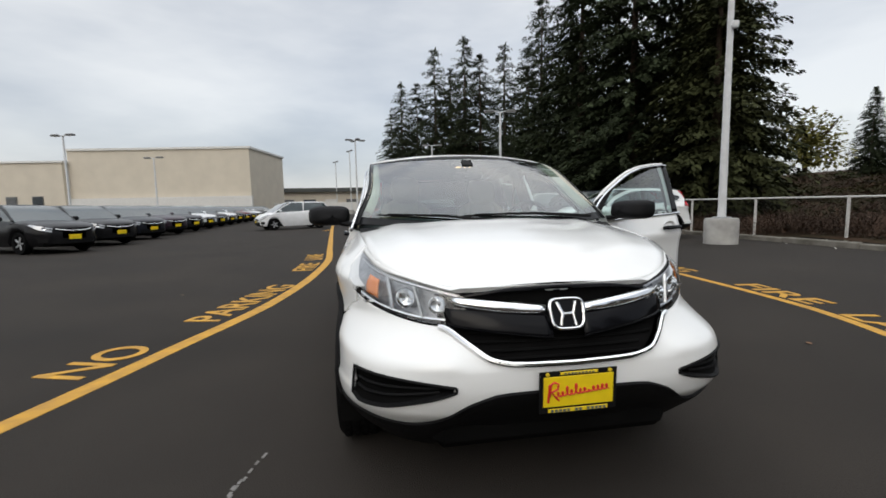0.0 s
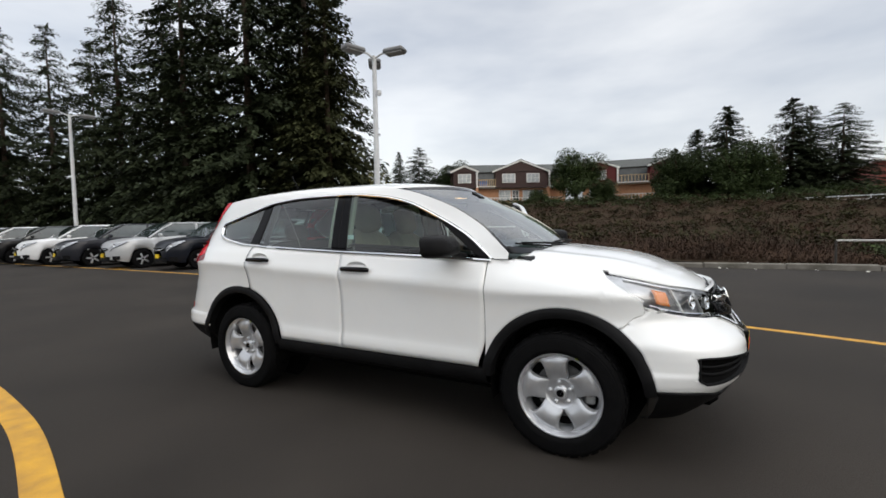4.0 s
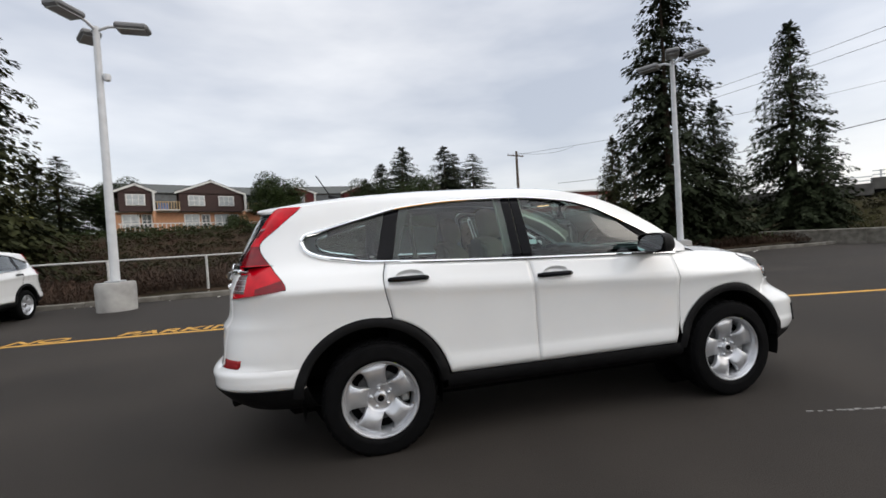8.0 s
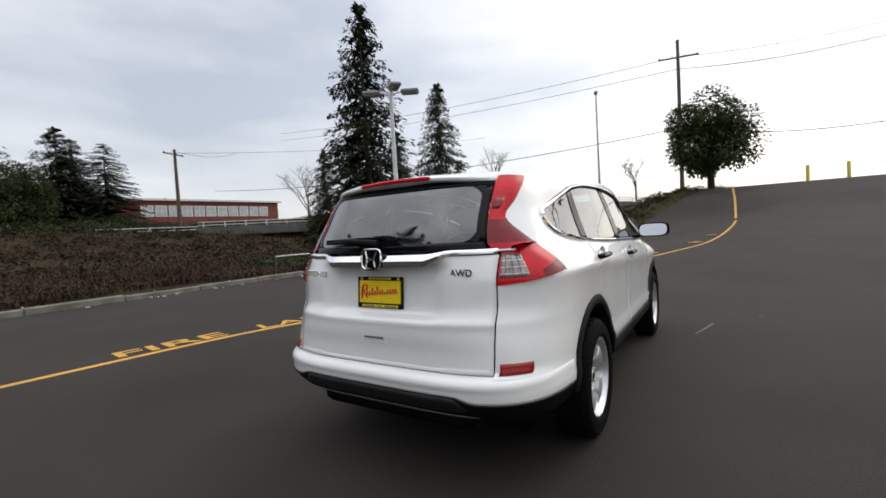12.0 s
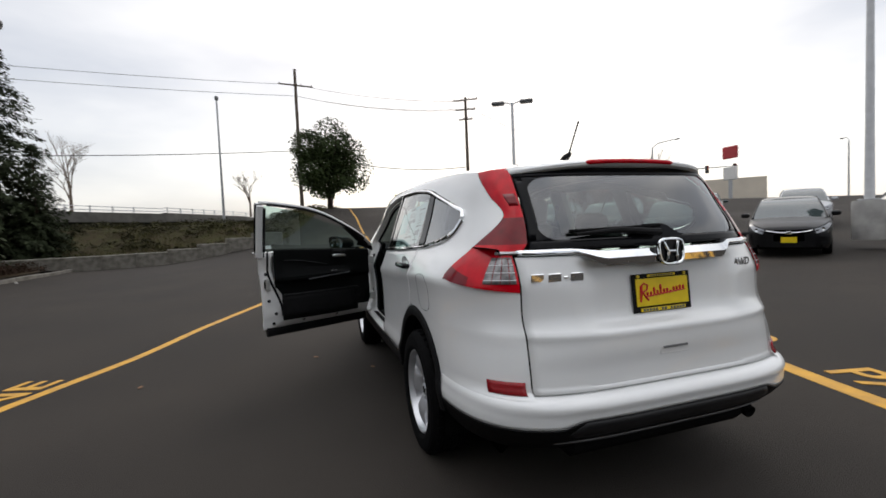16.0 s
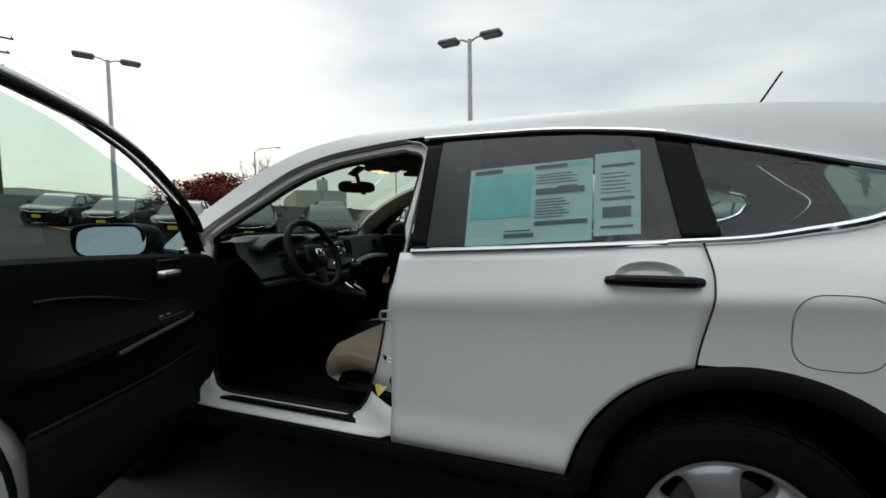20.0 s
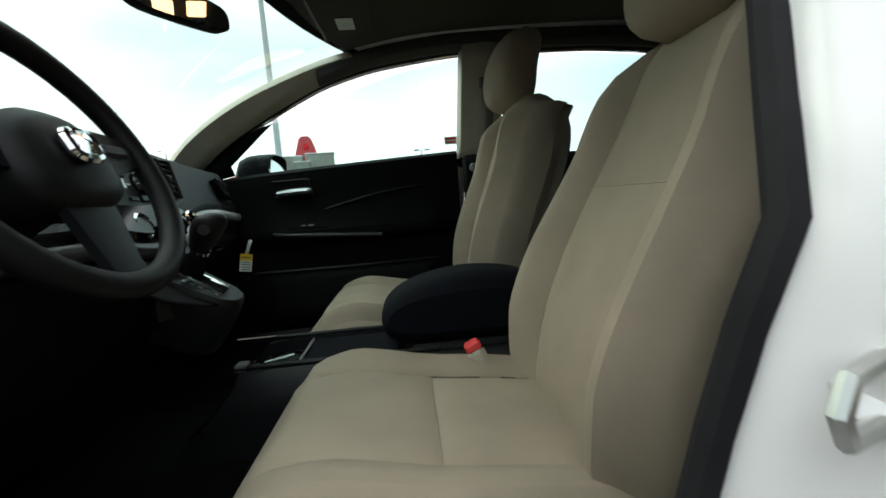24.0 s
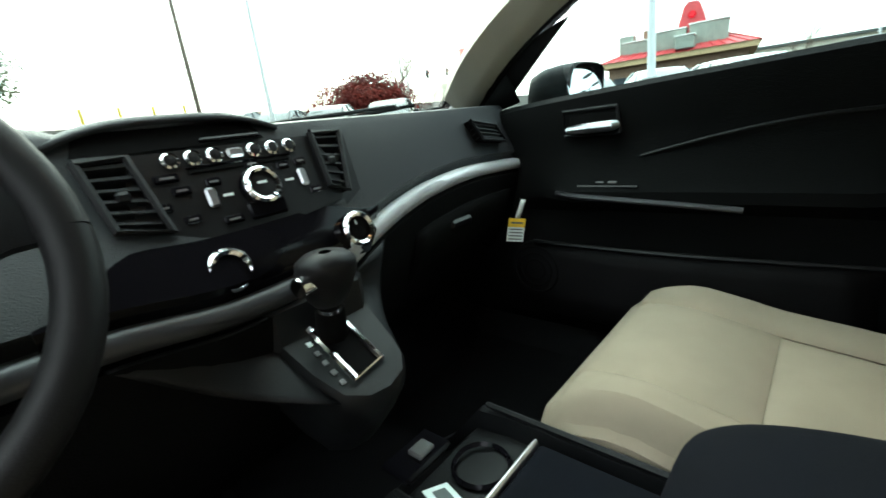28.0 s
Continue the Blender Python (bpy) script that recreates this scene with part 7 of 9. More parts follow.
def sheet_bar(name, u0, u1, v0, v1, mat, d):
    g = Geo().grid([[sheet_pt(u, v, -d) for v in span(v0, v1, 4)] for u in span(u0, u1, 5)])
    g2 = Geo().grid([[sheet_pt(u, v, .003 + d) for v in span(v0, v1, 4)] for u in span(u0, u1, 5)])
    part(name, g, mat, ps)
    if name == "sheet":
        part(name, g2, mat, ps)


sheet_bar("sheet", 0, .745, 0, .96, PAPER, 0)
sheet_bar("sheet", .755, 1.0, .04, 1.0, PAPER, 0)
sheet_bar("cyan_field", .02, .395, .32, .86, CYAN, .0015)
sheet_bar("cyan_field", .56, .72, .90, .945, CYAN, .0015)
for u0, u1, v0, v1 in ((.03, .21, .885, .935), (.41, .60, .885, .93), (.42, .70, .57, .64), (.55, .66, .60, .66), (.42, .72, .20, .25), (.24, .42, .07, .12), (.24, .40, .145, .16), (.79, .97, .83, .86), (.79, .97, .44, .47), (.80, .95, .24, .36), (.79, .96, .12, .15)):
    sheet_bar("print_bar", u0, u1, v0, v1, INK, .0022)
for i in range(7):
    sheet_bar("print_bar", .42, .58 + .02 * (i % 3), .50 - .035 * i, .512 - .035 * i, GREY_PL, .0022)
for i in range(4):
    sheet_bar("print_bar", .42, .66 - .03 * (i % 2), .70 + .035 * i, .712 + .035 * i, GREY_PL, .0022)
for i in range(6):
    sheet_bar("print_bar", .79, .95 - .03 * (i % 2), .52 + .045 * i, .532 + .045 * i, GREY_PL, .0022)


# ---- ground ----
def soft(v):
    return math.log1p(math.exp(min(v * 1.5, 40))) / 1.5 if v < 20 else v


def gh(x, y):
    """Height of the lot: level round the car, rising ahead and to its right."""
    a = max(0.0, min(x, 33) - 3)
    rise = (.030 * a * ease(a / 5) + .0017 * a * a) * ease((9 - y) / 7) * (.45 + .55 * max(ease((1 - y) / 6), ease((x - 16) / 14)))
    rise += .075 * max(0.0, min(x, 36) - 23) * ease((x - 23) / 6) * ease((6 - y) / 6)
    z = rise + .05 * soft(min(-y, 40) - 7) * ease((-y - 3.2) / 3) * ease((x + 13) / 9) * ease((26 - x) / 14)
    return z - .3 * ease((-x - 45) / 60)


def bank(x, y):
    """Height of the earth behind the kerb."""
    return max(gh(x, min(y, 12)), 0) * .5 + .10 + 4.3 * ease((y - 13.5) / 46) ** 1.7 + .25 * noise.noise((x * .25, y * .25, 0))


ASPHALT = material("asphalt", (0.0335, 0.0287, 0.0243), 0.88, vary=0.34, scale=0.55, bump=0.6, bump_scale=140, spec=0.2)
am = ASPHALT.node_tree
a_n = am.nodes.new("ShaderNodeTexNoise")
a_n.inputs["Scale"].default_value, a_n.inputs["Detail"].default_value = 150.0, 3.0
a_c = next(n for n in am.nodes if n.type == "TEX_COORD")
am.links.new(a_c.outputs["Object"], a_n.inputs["Vector"])
a_r = am.nodes.new("ShaderNodeMapRange")
a_r.inputs[1].default_value, a_r.inputs[2].default_value, a_r.inputs[3].default_value, a_r.inputs[4].default_value = .3, .75, .72, 1.3
am.links.new(a_n.outputs[0], a_r.inputs[0])
a_h = am.nodes.new("ShaderNodeHueSaturation")
a_src = am.nodes["Principled BSDF"].inputs["Base Color"].links[0].from_socket
am.links.new(a_src, a_h.inputs["Color"])
am.links.new(a_r.outputs[0], a_h.inputs["Value"])
am.links.new(a_h.outputs[0], am.nodes["Principled BSDF"].inputs["Base Color"])
YELLOW = material("worn_yellow_road_paint", (0.62, 0.33, 0.030), 0.7, scale=7.0, color2=(0.40, 0.21, 0.030), bump=0.3, bump_scale=120)
OLD_CONC = material("stained_dark_concrete", (0.11, 0.105, 0.095), 0.9, vary=0.35, scale=1.2, bump=0.4, bump_scale=30)
KERBSTONE = material("dirty_mossy_kerb", (0.20, 0.185, 0.16), 0.92, scale=4.0, color2=(0.085, 0.078, 0.060), bump=0.7, bump_scale=25)
CONCRETE = material("weathered_concrete", (0.36, 0.35, 0.33), 0.85, vary=0.25, scale=3.0, bump=0.4, bump_scale=40)
EARTH = material("brown_earth_and_litter", (0.050, 0.029, 0.020), 0.95, scale=1.5, color2=(0.030, 0.026, 0.013), bump=0.8, bump_scale=8, spec=0.05)
GALV = material("galvanised_steel", (0.42, 0.43, 0.44), 0.45, 0.6, 0.15, 10)
WHITE_POLE = material("pale_painted_pole", (0.62, 0.63, 0.64), 0.45, vary=0.08, scale=6)
LAMP_GREY = material("grey_lamp_housing", (0.16, 0.16, 0.16), 0.5, vary=0.1)
LAMP_GLASS = material("dull_lamp_lens", (0.45, 0.46, 0.46), 0.25, vary=0.1)
WOODPOLE = material("weathered_timber", (0.10, 0.075, 0.055), 0.9, vary=0.3, scale=6, bump=0.4, bump_scale=30)
WIRE = material("black_wire", (0.02, 0.02, 0.02), 0.6)

xs = [-320, -220, -150, -110] + span(-84, -12, 25) + span(-11, 41, 105) + span(43, 64, 8) + [80, 110, 160, 240, 330]
ys = [-320, -200, -120, -80] + span(-60, -20, 21) + span(-19, 14, 67) + [20, 30, 45, 70, 110, 180, 300]
g = Geo().grid([[(x, y, gh(x, y) if y < 14 else gh(x, 14)) for y in ys] for x in xs], flip=True)
solid("ground", g, ASPHALT, "dark grey asphalt lot", "ground", kind="structure")
xs = span(-130, 90, 56)
ys = [11.35, 12.2, 13.2, 14.5, 17, 20, 24, 28, 33, 38, 44, 50, 56, 64, 80, 110, 170]
KERB_Y = curve([-130, -30, -10, 8, 20, 30, 40, 60, 90], [8.5, 9.8, 10.4, 11.0, 11.4, 11.6, 6.8, 6.0, 6.0])
g = Geo().grid([[(x, KERB_Y(x) + .15 + (y - 11.35), bank(x, y) + gh(x, KERB_Y(x)) * .6) for y in ys] for x in xs], flip=True)
solid("bank", g, EARTH, "brown overgrown earth bank behind the kerb", "bank", kind="structure")
for i, x in enumerate(span(-60, 19.2, 44)):
    L = 79.2 / 43
    a = math.degrees(math.atan2(KERB_Y(x + L) - KERB_Y(x), L))
    k = Geo().box((0, 0, .0), (L - .012, .17, .30), .025)
    solid("kerb", k, KERBSTONE, "weathered concrete kerb stone at the lot's edge", "kerb", "kerb stones", "structure").matrix_world = pose(x + L / 2, (KERB_Y(x) + KERB_Y(x + L)) / 2, gh(x, KERB_Y(x)) - .01 + .012 * ((i * 7) % 3 - 1), 0, 0, a)


def road_line(pts, w, name="painted_line"):
    """Painted stripe along a smooth line through points."""
    fx, fy = curve(range(len(pts)), [p[0] for p in pts]), curve(range(len(pts)), [p[1] for p in pts])
    n = (len(pts) - 1) * 14
    q = [Vector((fx(i / 14), fy(i / 14), 0)) for i in range(n + 1)]
    rows = []
    for i, p in enumerate(q):
        d = (q[min(i + 1, n)] - q[max(i - 1, 0)]).normalized()
        s = Vector((-d.y, d.x, 0)) * w / 2
        rows.append([(p.x + s.x * k, p.y + s.y * k, gh(p.x + s.x * k, p.y + s.y * k) + (.004 if abs(k) < .99 else .001)) for k in (1, .96, 0, -.96, -1)])
    return solid(name, Geo().grid(rows, flip=False), YELLOW, "worn yellow painted line on the asphalt", "road marking", kind="structure")


RIGHT_LINE = [(23, -9.7), (17.8, -9.05), (14.6, -8.45), (10.5, -7.12), (7.4, -5.80), (4.6, -4.40), (2.5, -3.40), (.75, -2.80), (-.45, -2.46), (-2.2, -2.0), (-4.3, -1.76), (-6.3, -1.70), (-9.5, -1.93), (-13.6, -2.25), (-22, -2.9), (-35, -3.8), (-50, -4.8)]
road_line(RIGHT_LINE, .155)
LEFT_LINE = [(-40, 4.4), (-30, 4.75), (-20, 4.85), (-12, 4.80), (-6.8, 4.63), (-3.45, 4.37), (-.5, 4.08), (1.9, 3.22), (3.1, 2.90), (6.0, 1.88), (8.8, .88), (12, -.26), (14.2, -1.05), (18.6, -1.75), (24, -2.2), (30, -2.3), (37, -2.3)]
road_line(LEFT_LINE, .105)


def word(text, cx, cy, ang, length, height):
    """Stencilled word on the asphalt, cx, cy its middle, ang the reading direction."""
    me = letters(text, 1.0, .004, .012)
    n = len(me.vertices)
    co = np.empty(n * 3, np.float32)
    me.vertices.foreach_get("co", co)
    co = co.reshape(-1, 3)
    lo, hi = co[:, :2].min(0), co[:, :2].max(0)
    co[:, 0] = (co[:, 0] - (lo[0] + hi[0]) / 2) / (hi[0] - lo[0]) * length
    co[:, 1] = (co[:, 1] - (lo[1] + hi[1]) / 2) / (hi[1] - lo[1]) * height
    me.vertices.foreach_set("co", co.ravel())
    me.materials.append(YELLOW)
    ob = new("road_word", me)
    ob.matrix_world = pose(cx, cy, gh(cx, cy) + .0035, 0, 0, ang)
    return tagged(ob, "yellow stencilled word " + text + " on the asphalt", "road marking", kind="structure")


for t, x, y, a, l, h in (("NO", -6.3, 4.86, -4, .86, .34), ("PARKING", -4.0, 4.72, -5, 2.2, .34), ("FIRE", -1.10, 4.46, -8, 1.25, .34), ("LANE", .62, 4.02, -18, 1.35, .34),
                         ("NO", -.22, -2.93, 162, .74, .42), ("PARKING", -2.42, -2.34, 167, 2.15, .40), ("FIRE", -5.55, -2.04, 179, 1.1, .40), ("LANE", -7.3, -2.10, 184, 1.2, .40),
                         ("NO", -15.6, 5.15, 0, .86, .34), ("NO", -19.5, -2.95, 184, .8, .4), ("PARKING", 11.8, .35, -20, 2.1, .36), ("FIRE", 15.0, -.80, -14, 1.25, .36), ("LANE", 17.6, -1.25, -10, 1.3, .36), ("NO", 9.3, 1.20, -20, .8, .36)):
    word(t, x, y, a, l, h)
# pale scrapes on the asphalt
SCRAPE = material("pale_scrape", (0.22, 0.21, 0.20), 0.9, vary=0.4, scale=30)
for x, y, a, l in ((1.72, -1.34, -14, .5), (1.84, -1.38, -14, .34)):
    g = Geo()
    for k in range(9):
        g.box((-l / 2 + l * k / 8, random.uniform(-.008, .008), 0), (l / 9 * random.uniform(.4, .9), .014, .003))
    solid("scrape", g, SCRAPE, "pale scrape on the asphalt", "scrape", kind="structure").matrix_world = pose(x, y, .002, 0, 0, a)
LEAF = material("dry_leaf", (0.16, 0.085, 0.045), 0.8, vary=0.4, scale=40, per=.4)
for x, y in ((.64, 2.87), (.91, 1.42), (.35, .93), (-.9, 6.2), (-2.4, 10.2), (-1.9, 9.9), (3.0, 9.6), (-6.2, 9.1), (-3.0, -3.4), (2.6, -1.9)):
    g = Geo().grid([[(u * .020 * (1 - abs(v) ** 2 * .7), v * .028, .004 + .007 * abs(u)) for u in span(-1, 1, 4)] for v in span(-1, 1, 6)], flip=True)
    solid("leaf", g, LEAF, "dry brown leaf on the asphalt", "leaf", "leaves on the asphalt").matrix_world = pose(x, y, gh(x, y), 0, 0, random.uniform(0, 360))


# grass bank at the lot's far end
def mound(x, y):
    k = ease((x - 22.6) / 9) * ease((y - 2.8 + .30 * (x - 22.6)) / 5)
    return max(gh(x, y) + .02, .35 + 1.9 * k + .12 * noise.noise((x * .5, y * .5, 3)))


MOUND = material("rough_brown_green_turf", (0.046, 0.044, 0.020), 0.95, scale=1.1, color2=(0.034, 0.024, 0.014), bump=0.8, bump_scale=8, spec=0.05)
g = Geo().grid([[(x, yb, mound(x, yb)) for yb in [2.6 - .30 * (x - 22.6) + d for d in (.2, .8, 1.6, 2.6, 3.8, 5.2, 7, 9, 12, 16, 21, 28, 36, 46)]] for x in span(22.75, 72, 44)], flip=True)
solid("grass_bank", g, MOUND, "rough brown and green grass bank beyond the lot", "bank", kind="structure")


# ---- fence ----
FENCE_W = material("chipped_white_rail", (0.55, 0.54, 0.52), 0.6, vary=0.2, scale=12)
MESHW = material("grey_fence_wire", (0.07, 0.065, 0.06), 0.5, 0.4, 0.2, 10)
fence = thing("chain_link_fence", "low chain-link fence with a white top rail along the kerb", "fence")
fx0, fx1, fy = -34.0, -2.9, .55
px = span(fx0, fx1, 13)
for a, b in zip(px, px[1:]):
    ya, yb = KERB_Y(a) + fy, KERB_Y(b) + fy
    za, zb = max(gh(a, ya), 0) + .05, max(gh(b, yb), 0) + .05
    part("fence_post", Geo().tube([(a, ya, za - .3), (a, ya, za + 1.20)], .036, 8), FENCE_W, fence)
    if b < 5:
        part("top_rail", Geo().tube([(a, ya, za + 1.17), (b, yb, zb + 1.17)], .026, 8), FENCE_W, fence)
    w = Geo()
    s = .11
    n = int((b - a) / s)
    for i in range(n):
        x0 = a + i * s
        for k in range(10):
            zz = .02 + k * s
            for d in (1, -1):
                p, q = (x0, zz if d > 0 else zz + s), (x0 + s, zz + s if d > 0 else zz)
                t0, t1 = (p[0] - a) / (b - a), (q[0] - a) / (b - a)
                y0, y1 = ya + (yb - ya) * t0, ya + (yb - ya) * t1
                z0, z1 = za + p[1], za + q[1]
                w.add([(p[0], y0, z0 - .002), (q[0], y1, z1 - .002), (q[0], y1, z1 + .002), (p[0], y0, z0 + .002)], [(0, 1, 2, 3)])
    tagged(part("wire_mesh", w, MESHW, fence), kind="stuff")


low_rail = thing("low_rail", "low pale pipe rail behind the kerb beside the lamp post", "rail")
lr = span(5.6, 11.8, 4)
for a, b in zip(lr, lr[1:]):
    part("rail", Geo().tube([(a, KERB_Y(a) + .5, .72), (b, KERB_Y(b) + .5, .72)], .024, 8), FENCE_W, low_rail)
for a in lr:
    part("post", Geo().tube([(a, KERB_Y(a) + .5, -.2), (a, KERB_Y(a) + .5, .73)], .028, 8), MESHW, low_rail)
LITTER = material("pale_paper_litter", (0.62, 0.60, 0.55), 0.9, vary=0.3, scale=20)
g = Geo()
rl = random.Random(77)
for _ in range(46):
    x = rl.uniform(-9, 16)
    y = KERB_Y(x) + rl.choice((rl.uniform(-.5, -.05), rl.uniform(.12, .5)))
    z = gh(x, y) + (.012 if y < KERB_Y(x) else .13)
    s = rl.uniform(.02, .06)
    g.box((0, 0, 0), (s * rl.uniform(.8, 2), s, s * .5), s * .12, Matrix.Translation((x, y, z)) @ pose(0, 0, 0, rl.uniform(-30, 30), rl.uniform(-30, 30), rl.uniform(0, 180)))
solid("litter", g, LITTER, "scraps of pale litter along the kerb", "litter", kind="stuff")


# ---- lamp posts ----
def lamp_post(x, y, top, heads, facing, z0=None, base=.42, cam_at=None, col=None):
    z0 = gh(x, y) if z0 is None else z0
    t = thing("lamp_post", "tall pale lamp post with shoebox heads on a concrete base", "lamp post", "lamp posts of the lot", (x, y, z0))
    h = top - z0
    part("concrete_base", Geo().lathe([(base * .98, -.3), (base, .62), (base * .93, .70), (.001, .70)], 12), CONCRETE, t, "round concrete base")
    part("pole", Geo().tube([(0, 0, .65), (0, 0, h * .5), (0, 0, h)], [.105, .09, .07], 12), col or WHITE_POLE, t, "pale steel pole")
    part("base_plate", Geo().box((0, 0, .72), (.34, .34, .04), .008), GALV, t)
    for a in heads:
        m = pose(0, 0, 0, 0, 0, facing + a)
        arm = part("arm", Geo().tube([m @ Vector((0, 0, h - .10)), m @ Vector((.25, 0, h + .02)), m @ Vector((.42, 0, h + .04))], .035, 8), col or WHITE_POLE, t)
        hd = part("lamp_head", Geo().box((.78, 0, h + .03), (.72, .42, .16), .05, m), LAMP_GREY, t, "grey shoebox lamp head")
        part("lens", Geo().box((.78, 0, h - .055), (.60, .34, .02), .005, m), LAMP_GLASS, hd)
    if cam_at:
        c = part("security_camera", Geo().lathe([(.001, -.13), (.07, -.10), (.09, -.02), (.08, .05), (.03, .07)], 14, Matrix.Translation((.16, 0, cam_at))), WHITE_POLE, t, "domed security camera")
        part("bracket", Geo().tube([(0, 0, cam_at + .05), (.16, 0, cam_at + .06)], .02, 6), WHITE_POLE, c)
    return t


lamp_post(-6.93, 8.80, 6.95, (0, 115, 235), 250, 0, .43, 5.75)
lamp_post(10.19, 9.58, 6.95, (0, 110, 180), 120, 0, .36)
lamp_post(18.55, -10.02, 8.08, (0, 180), 60, None, .42)
lamp_post(3.63, -12.34, 7.42, (0, 180), 175, .82, .35)
lamp_post(-27.3, 8.72, 7.75, (0, 180), 80)
lamp_post(-46.7, 6.5, 7.95, (0, 180), 80)
lamp_post(-48.2, -2.15, 8.7, (0, 90, 180, 270), 20, -.1)
lamp_post(-69, -3.7, 10, (0, 180), 20, -.1)
lamp_post(-79.5, -6.7, 9.3, (0, 180), 20, -.1)
lamp_post(-39.8, -26.8, 7.8, (0, 180), 70, 0)
lamp_post(-49.5, -24.0, 6.9, (0, 180), 70, 0)
lamp_post(-2.7, -62.7, 8.0, (0, 180), 10, .8)
lamp_post(-14, -40, 8.4, (0, 180), 10, .8)
lamp_post(-10.5, -33, 8.0, (0,), 200, .8)


# ---- timber poles and wires ----
def timber_pole(x, y, top, arms, ang, z0):
    t = thing("utility_pole", "weathered timber utility pole with cross-arms", "pole", "utility poles", (x, y, z0))
    h = top - z0
    part("pole", Geo().tube([(0, 0, -.5), (0, 0, h * .5), (0, 0, h)], [.20, .17, .13], 10), WOODPOLE, t)
    for z, w in arms:
        m = pose(0, 0, 0, 0, 0, ang)
        a = part("cross_arm", Geo().box((0, .14, h - z), (w, .10, .13), .02, m), WOODPOLE, t)
        for s in span(-w / 2 + .12, w / 2 - .12, 4):
            part("insulator", Geo().lathe([(.03, 0), (.05, .06), (.03, .14), (.001, .16)], 8, m @ Matrix.Translation((s, .14, h - z + .06))), LAMP_GREY, a)
    return t


timber_pole(42.5, 1.40, 17.6, ((1.6, 3.3),), 100, 1.5)
timber_pole(39.4, -15.4, 14.8, ((.3, 2.6), (1.3, 2.1), (2.3, 1.5)), 60, 1.9)
timber_pole(19.7, 45.8, 11.3, ((.5, 2.6),), 20, 3.0)
mast = thing("flag_mast", "tall thin grey steel mast with a small top light", "mast", at=(39.3, 8.08, .5))
part("pole", Geo().tube([(0, 0, 0), (0, 0, 12.8)], [.13, .07], 10), GALV, mast)
part("top_light", Geo().lathe([(.05, 12.8), (.17, 12.9), (.17, 13.1), (.08, 13.2), (.001, 13.22)], 10), LAMP_GREY, mast)


def wire(a, b, sag, r=.018):
    a, b = Vector(a), Vector(b)
    pts = [a.lerp(b, t) - Vector((0, 0, sag * 4 * t * (1 - t))) for t in span(0, 1, 16)]
    return solid("overhead_wire", Geo().tube(pts, r, 5), WIRE, "black overhead wire between poles", "wire", "overhead wires")


for dz, s in ((16.1, .5), (15.0, .6)):
    wire((42.5, 1.40, dz), (39.4, -15.4, 14.4 - (16.1 - dz) * .7), s)
    wire((42.5, 1.40, dz), (44, 60, dz + 3), .8, .022)
wire((42.5, 1.40, 15.0), (39.4, -15.4, 13.5), .6)
wire((42.5, 1.40, 9.6), (39, 72, 10.5), 1.4, .036)
wire((42.5, 1.40, 9.6), (39.4, -15.4, 7.6), .9, .036)
wire((19.7, 45.8, 11.1), (36, 60, 15), .6)
wire((19.7, 45.8, 10.9), (60, 30, 16), .6)
wire((39.4, -15.4, 13.9), (75, -60, 15), 1.0)


# ---- trees and brush ----
NEEDLE = material("dark_conifer_needles", (0.034, 0.043, 0.022), 0.75, vary=0.55, scale=1.2, per=.25, spec=0.08)
NEEDLE2 = material("olive_conifer_needles", (0.042, 0.046, 0.019), 0.75, vary=0.5, scale=1.2, per=.2, spec=0.08)
BARK = material("rough_grey_brown_bark", (0.075, 0.055, 0.042), 0.95, vary=0.4, scale=5, bump=0.8, bump_scale=14, spec=0.08)
LEAF_G = material("dark_broad_leaves", (0.050, 0.070, 0.026), 0.6, vary=0.5, scale=1.5, per=.2, spec=0.08)
LEAF_Y = material("yellow_green_leaves", (0.17, 0.16, 0.045), 0.7, vary=0.4, scale=1.5, spec=0.08)
LEAF_R = material("deep_red_leaves", (0.17, 0.024, 0.018), 0.65, vary=0.5, scale=1.5, per=.15, spec=0.08)
BRAMBLE = material("brown_bramble_twigs", (0.055, 0.034, 0.023), 0.9, vary=0.5, scale=.6, spec=0.08)
BRAMBLE_G = material("dull_green_bramble_leaves", (0.040, 0.038, 0.018), 0.8, vary=0.5, scale=.6, spec=0.08)
TWIG = material("bare_grey_brown_twigs", (0.17, 0.13, 0.10), 0.9, vary=0.3, scale=4, spec=0.08)
GRASS = material("rough_grass", (0.075, 0.072, 0.030), 0.9, vary=0.5, scale=.8, spec=0.08)


def leafy(g, p, d, size, rnd, droop=0.0, width=.42):
    """One pointed spray of foliage at p towards d."""
    d = Vector(d).normalized()
    s = d.cross(Vector((rnd.uniform(-.4, .4), rnd.uniform(-.4, .4), 1)))
    if s.length < 1e-3:
        s = Vector((1, 0, 0))
    s = s.normalized() * size * width
    p = Vector(p)
    mid, tip = p + d * size * .55 - Vector((0, 0, droop * size * .2)), p + d * size - Vector((0, 0, droop * size * .7))
    n = len(g.v)
    g.v += [tuple(p), tuple(mid + s), tuple(tip), tuple(mid - s)]
    g.f += [(n, n + 1, n + 2), (n, n + 2, n + 3)]


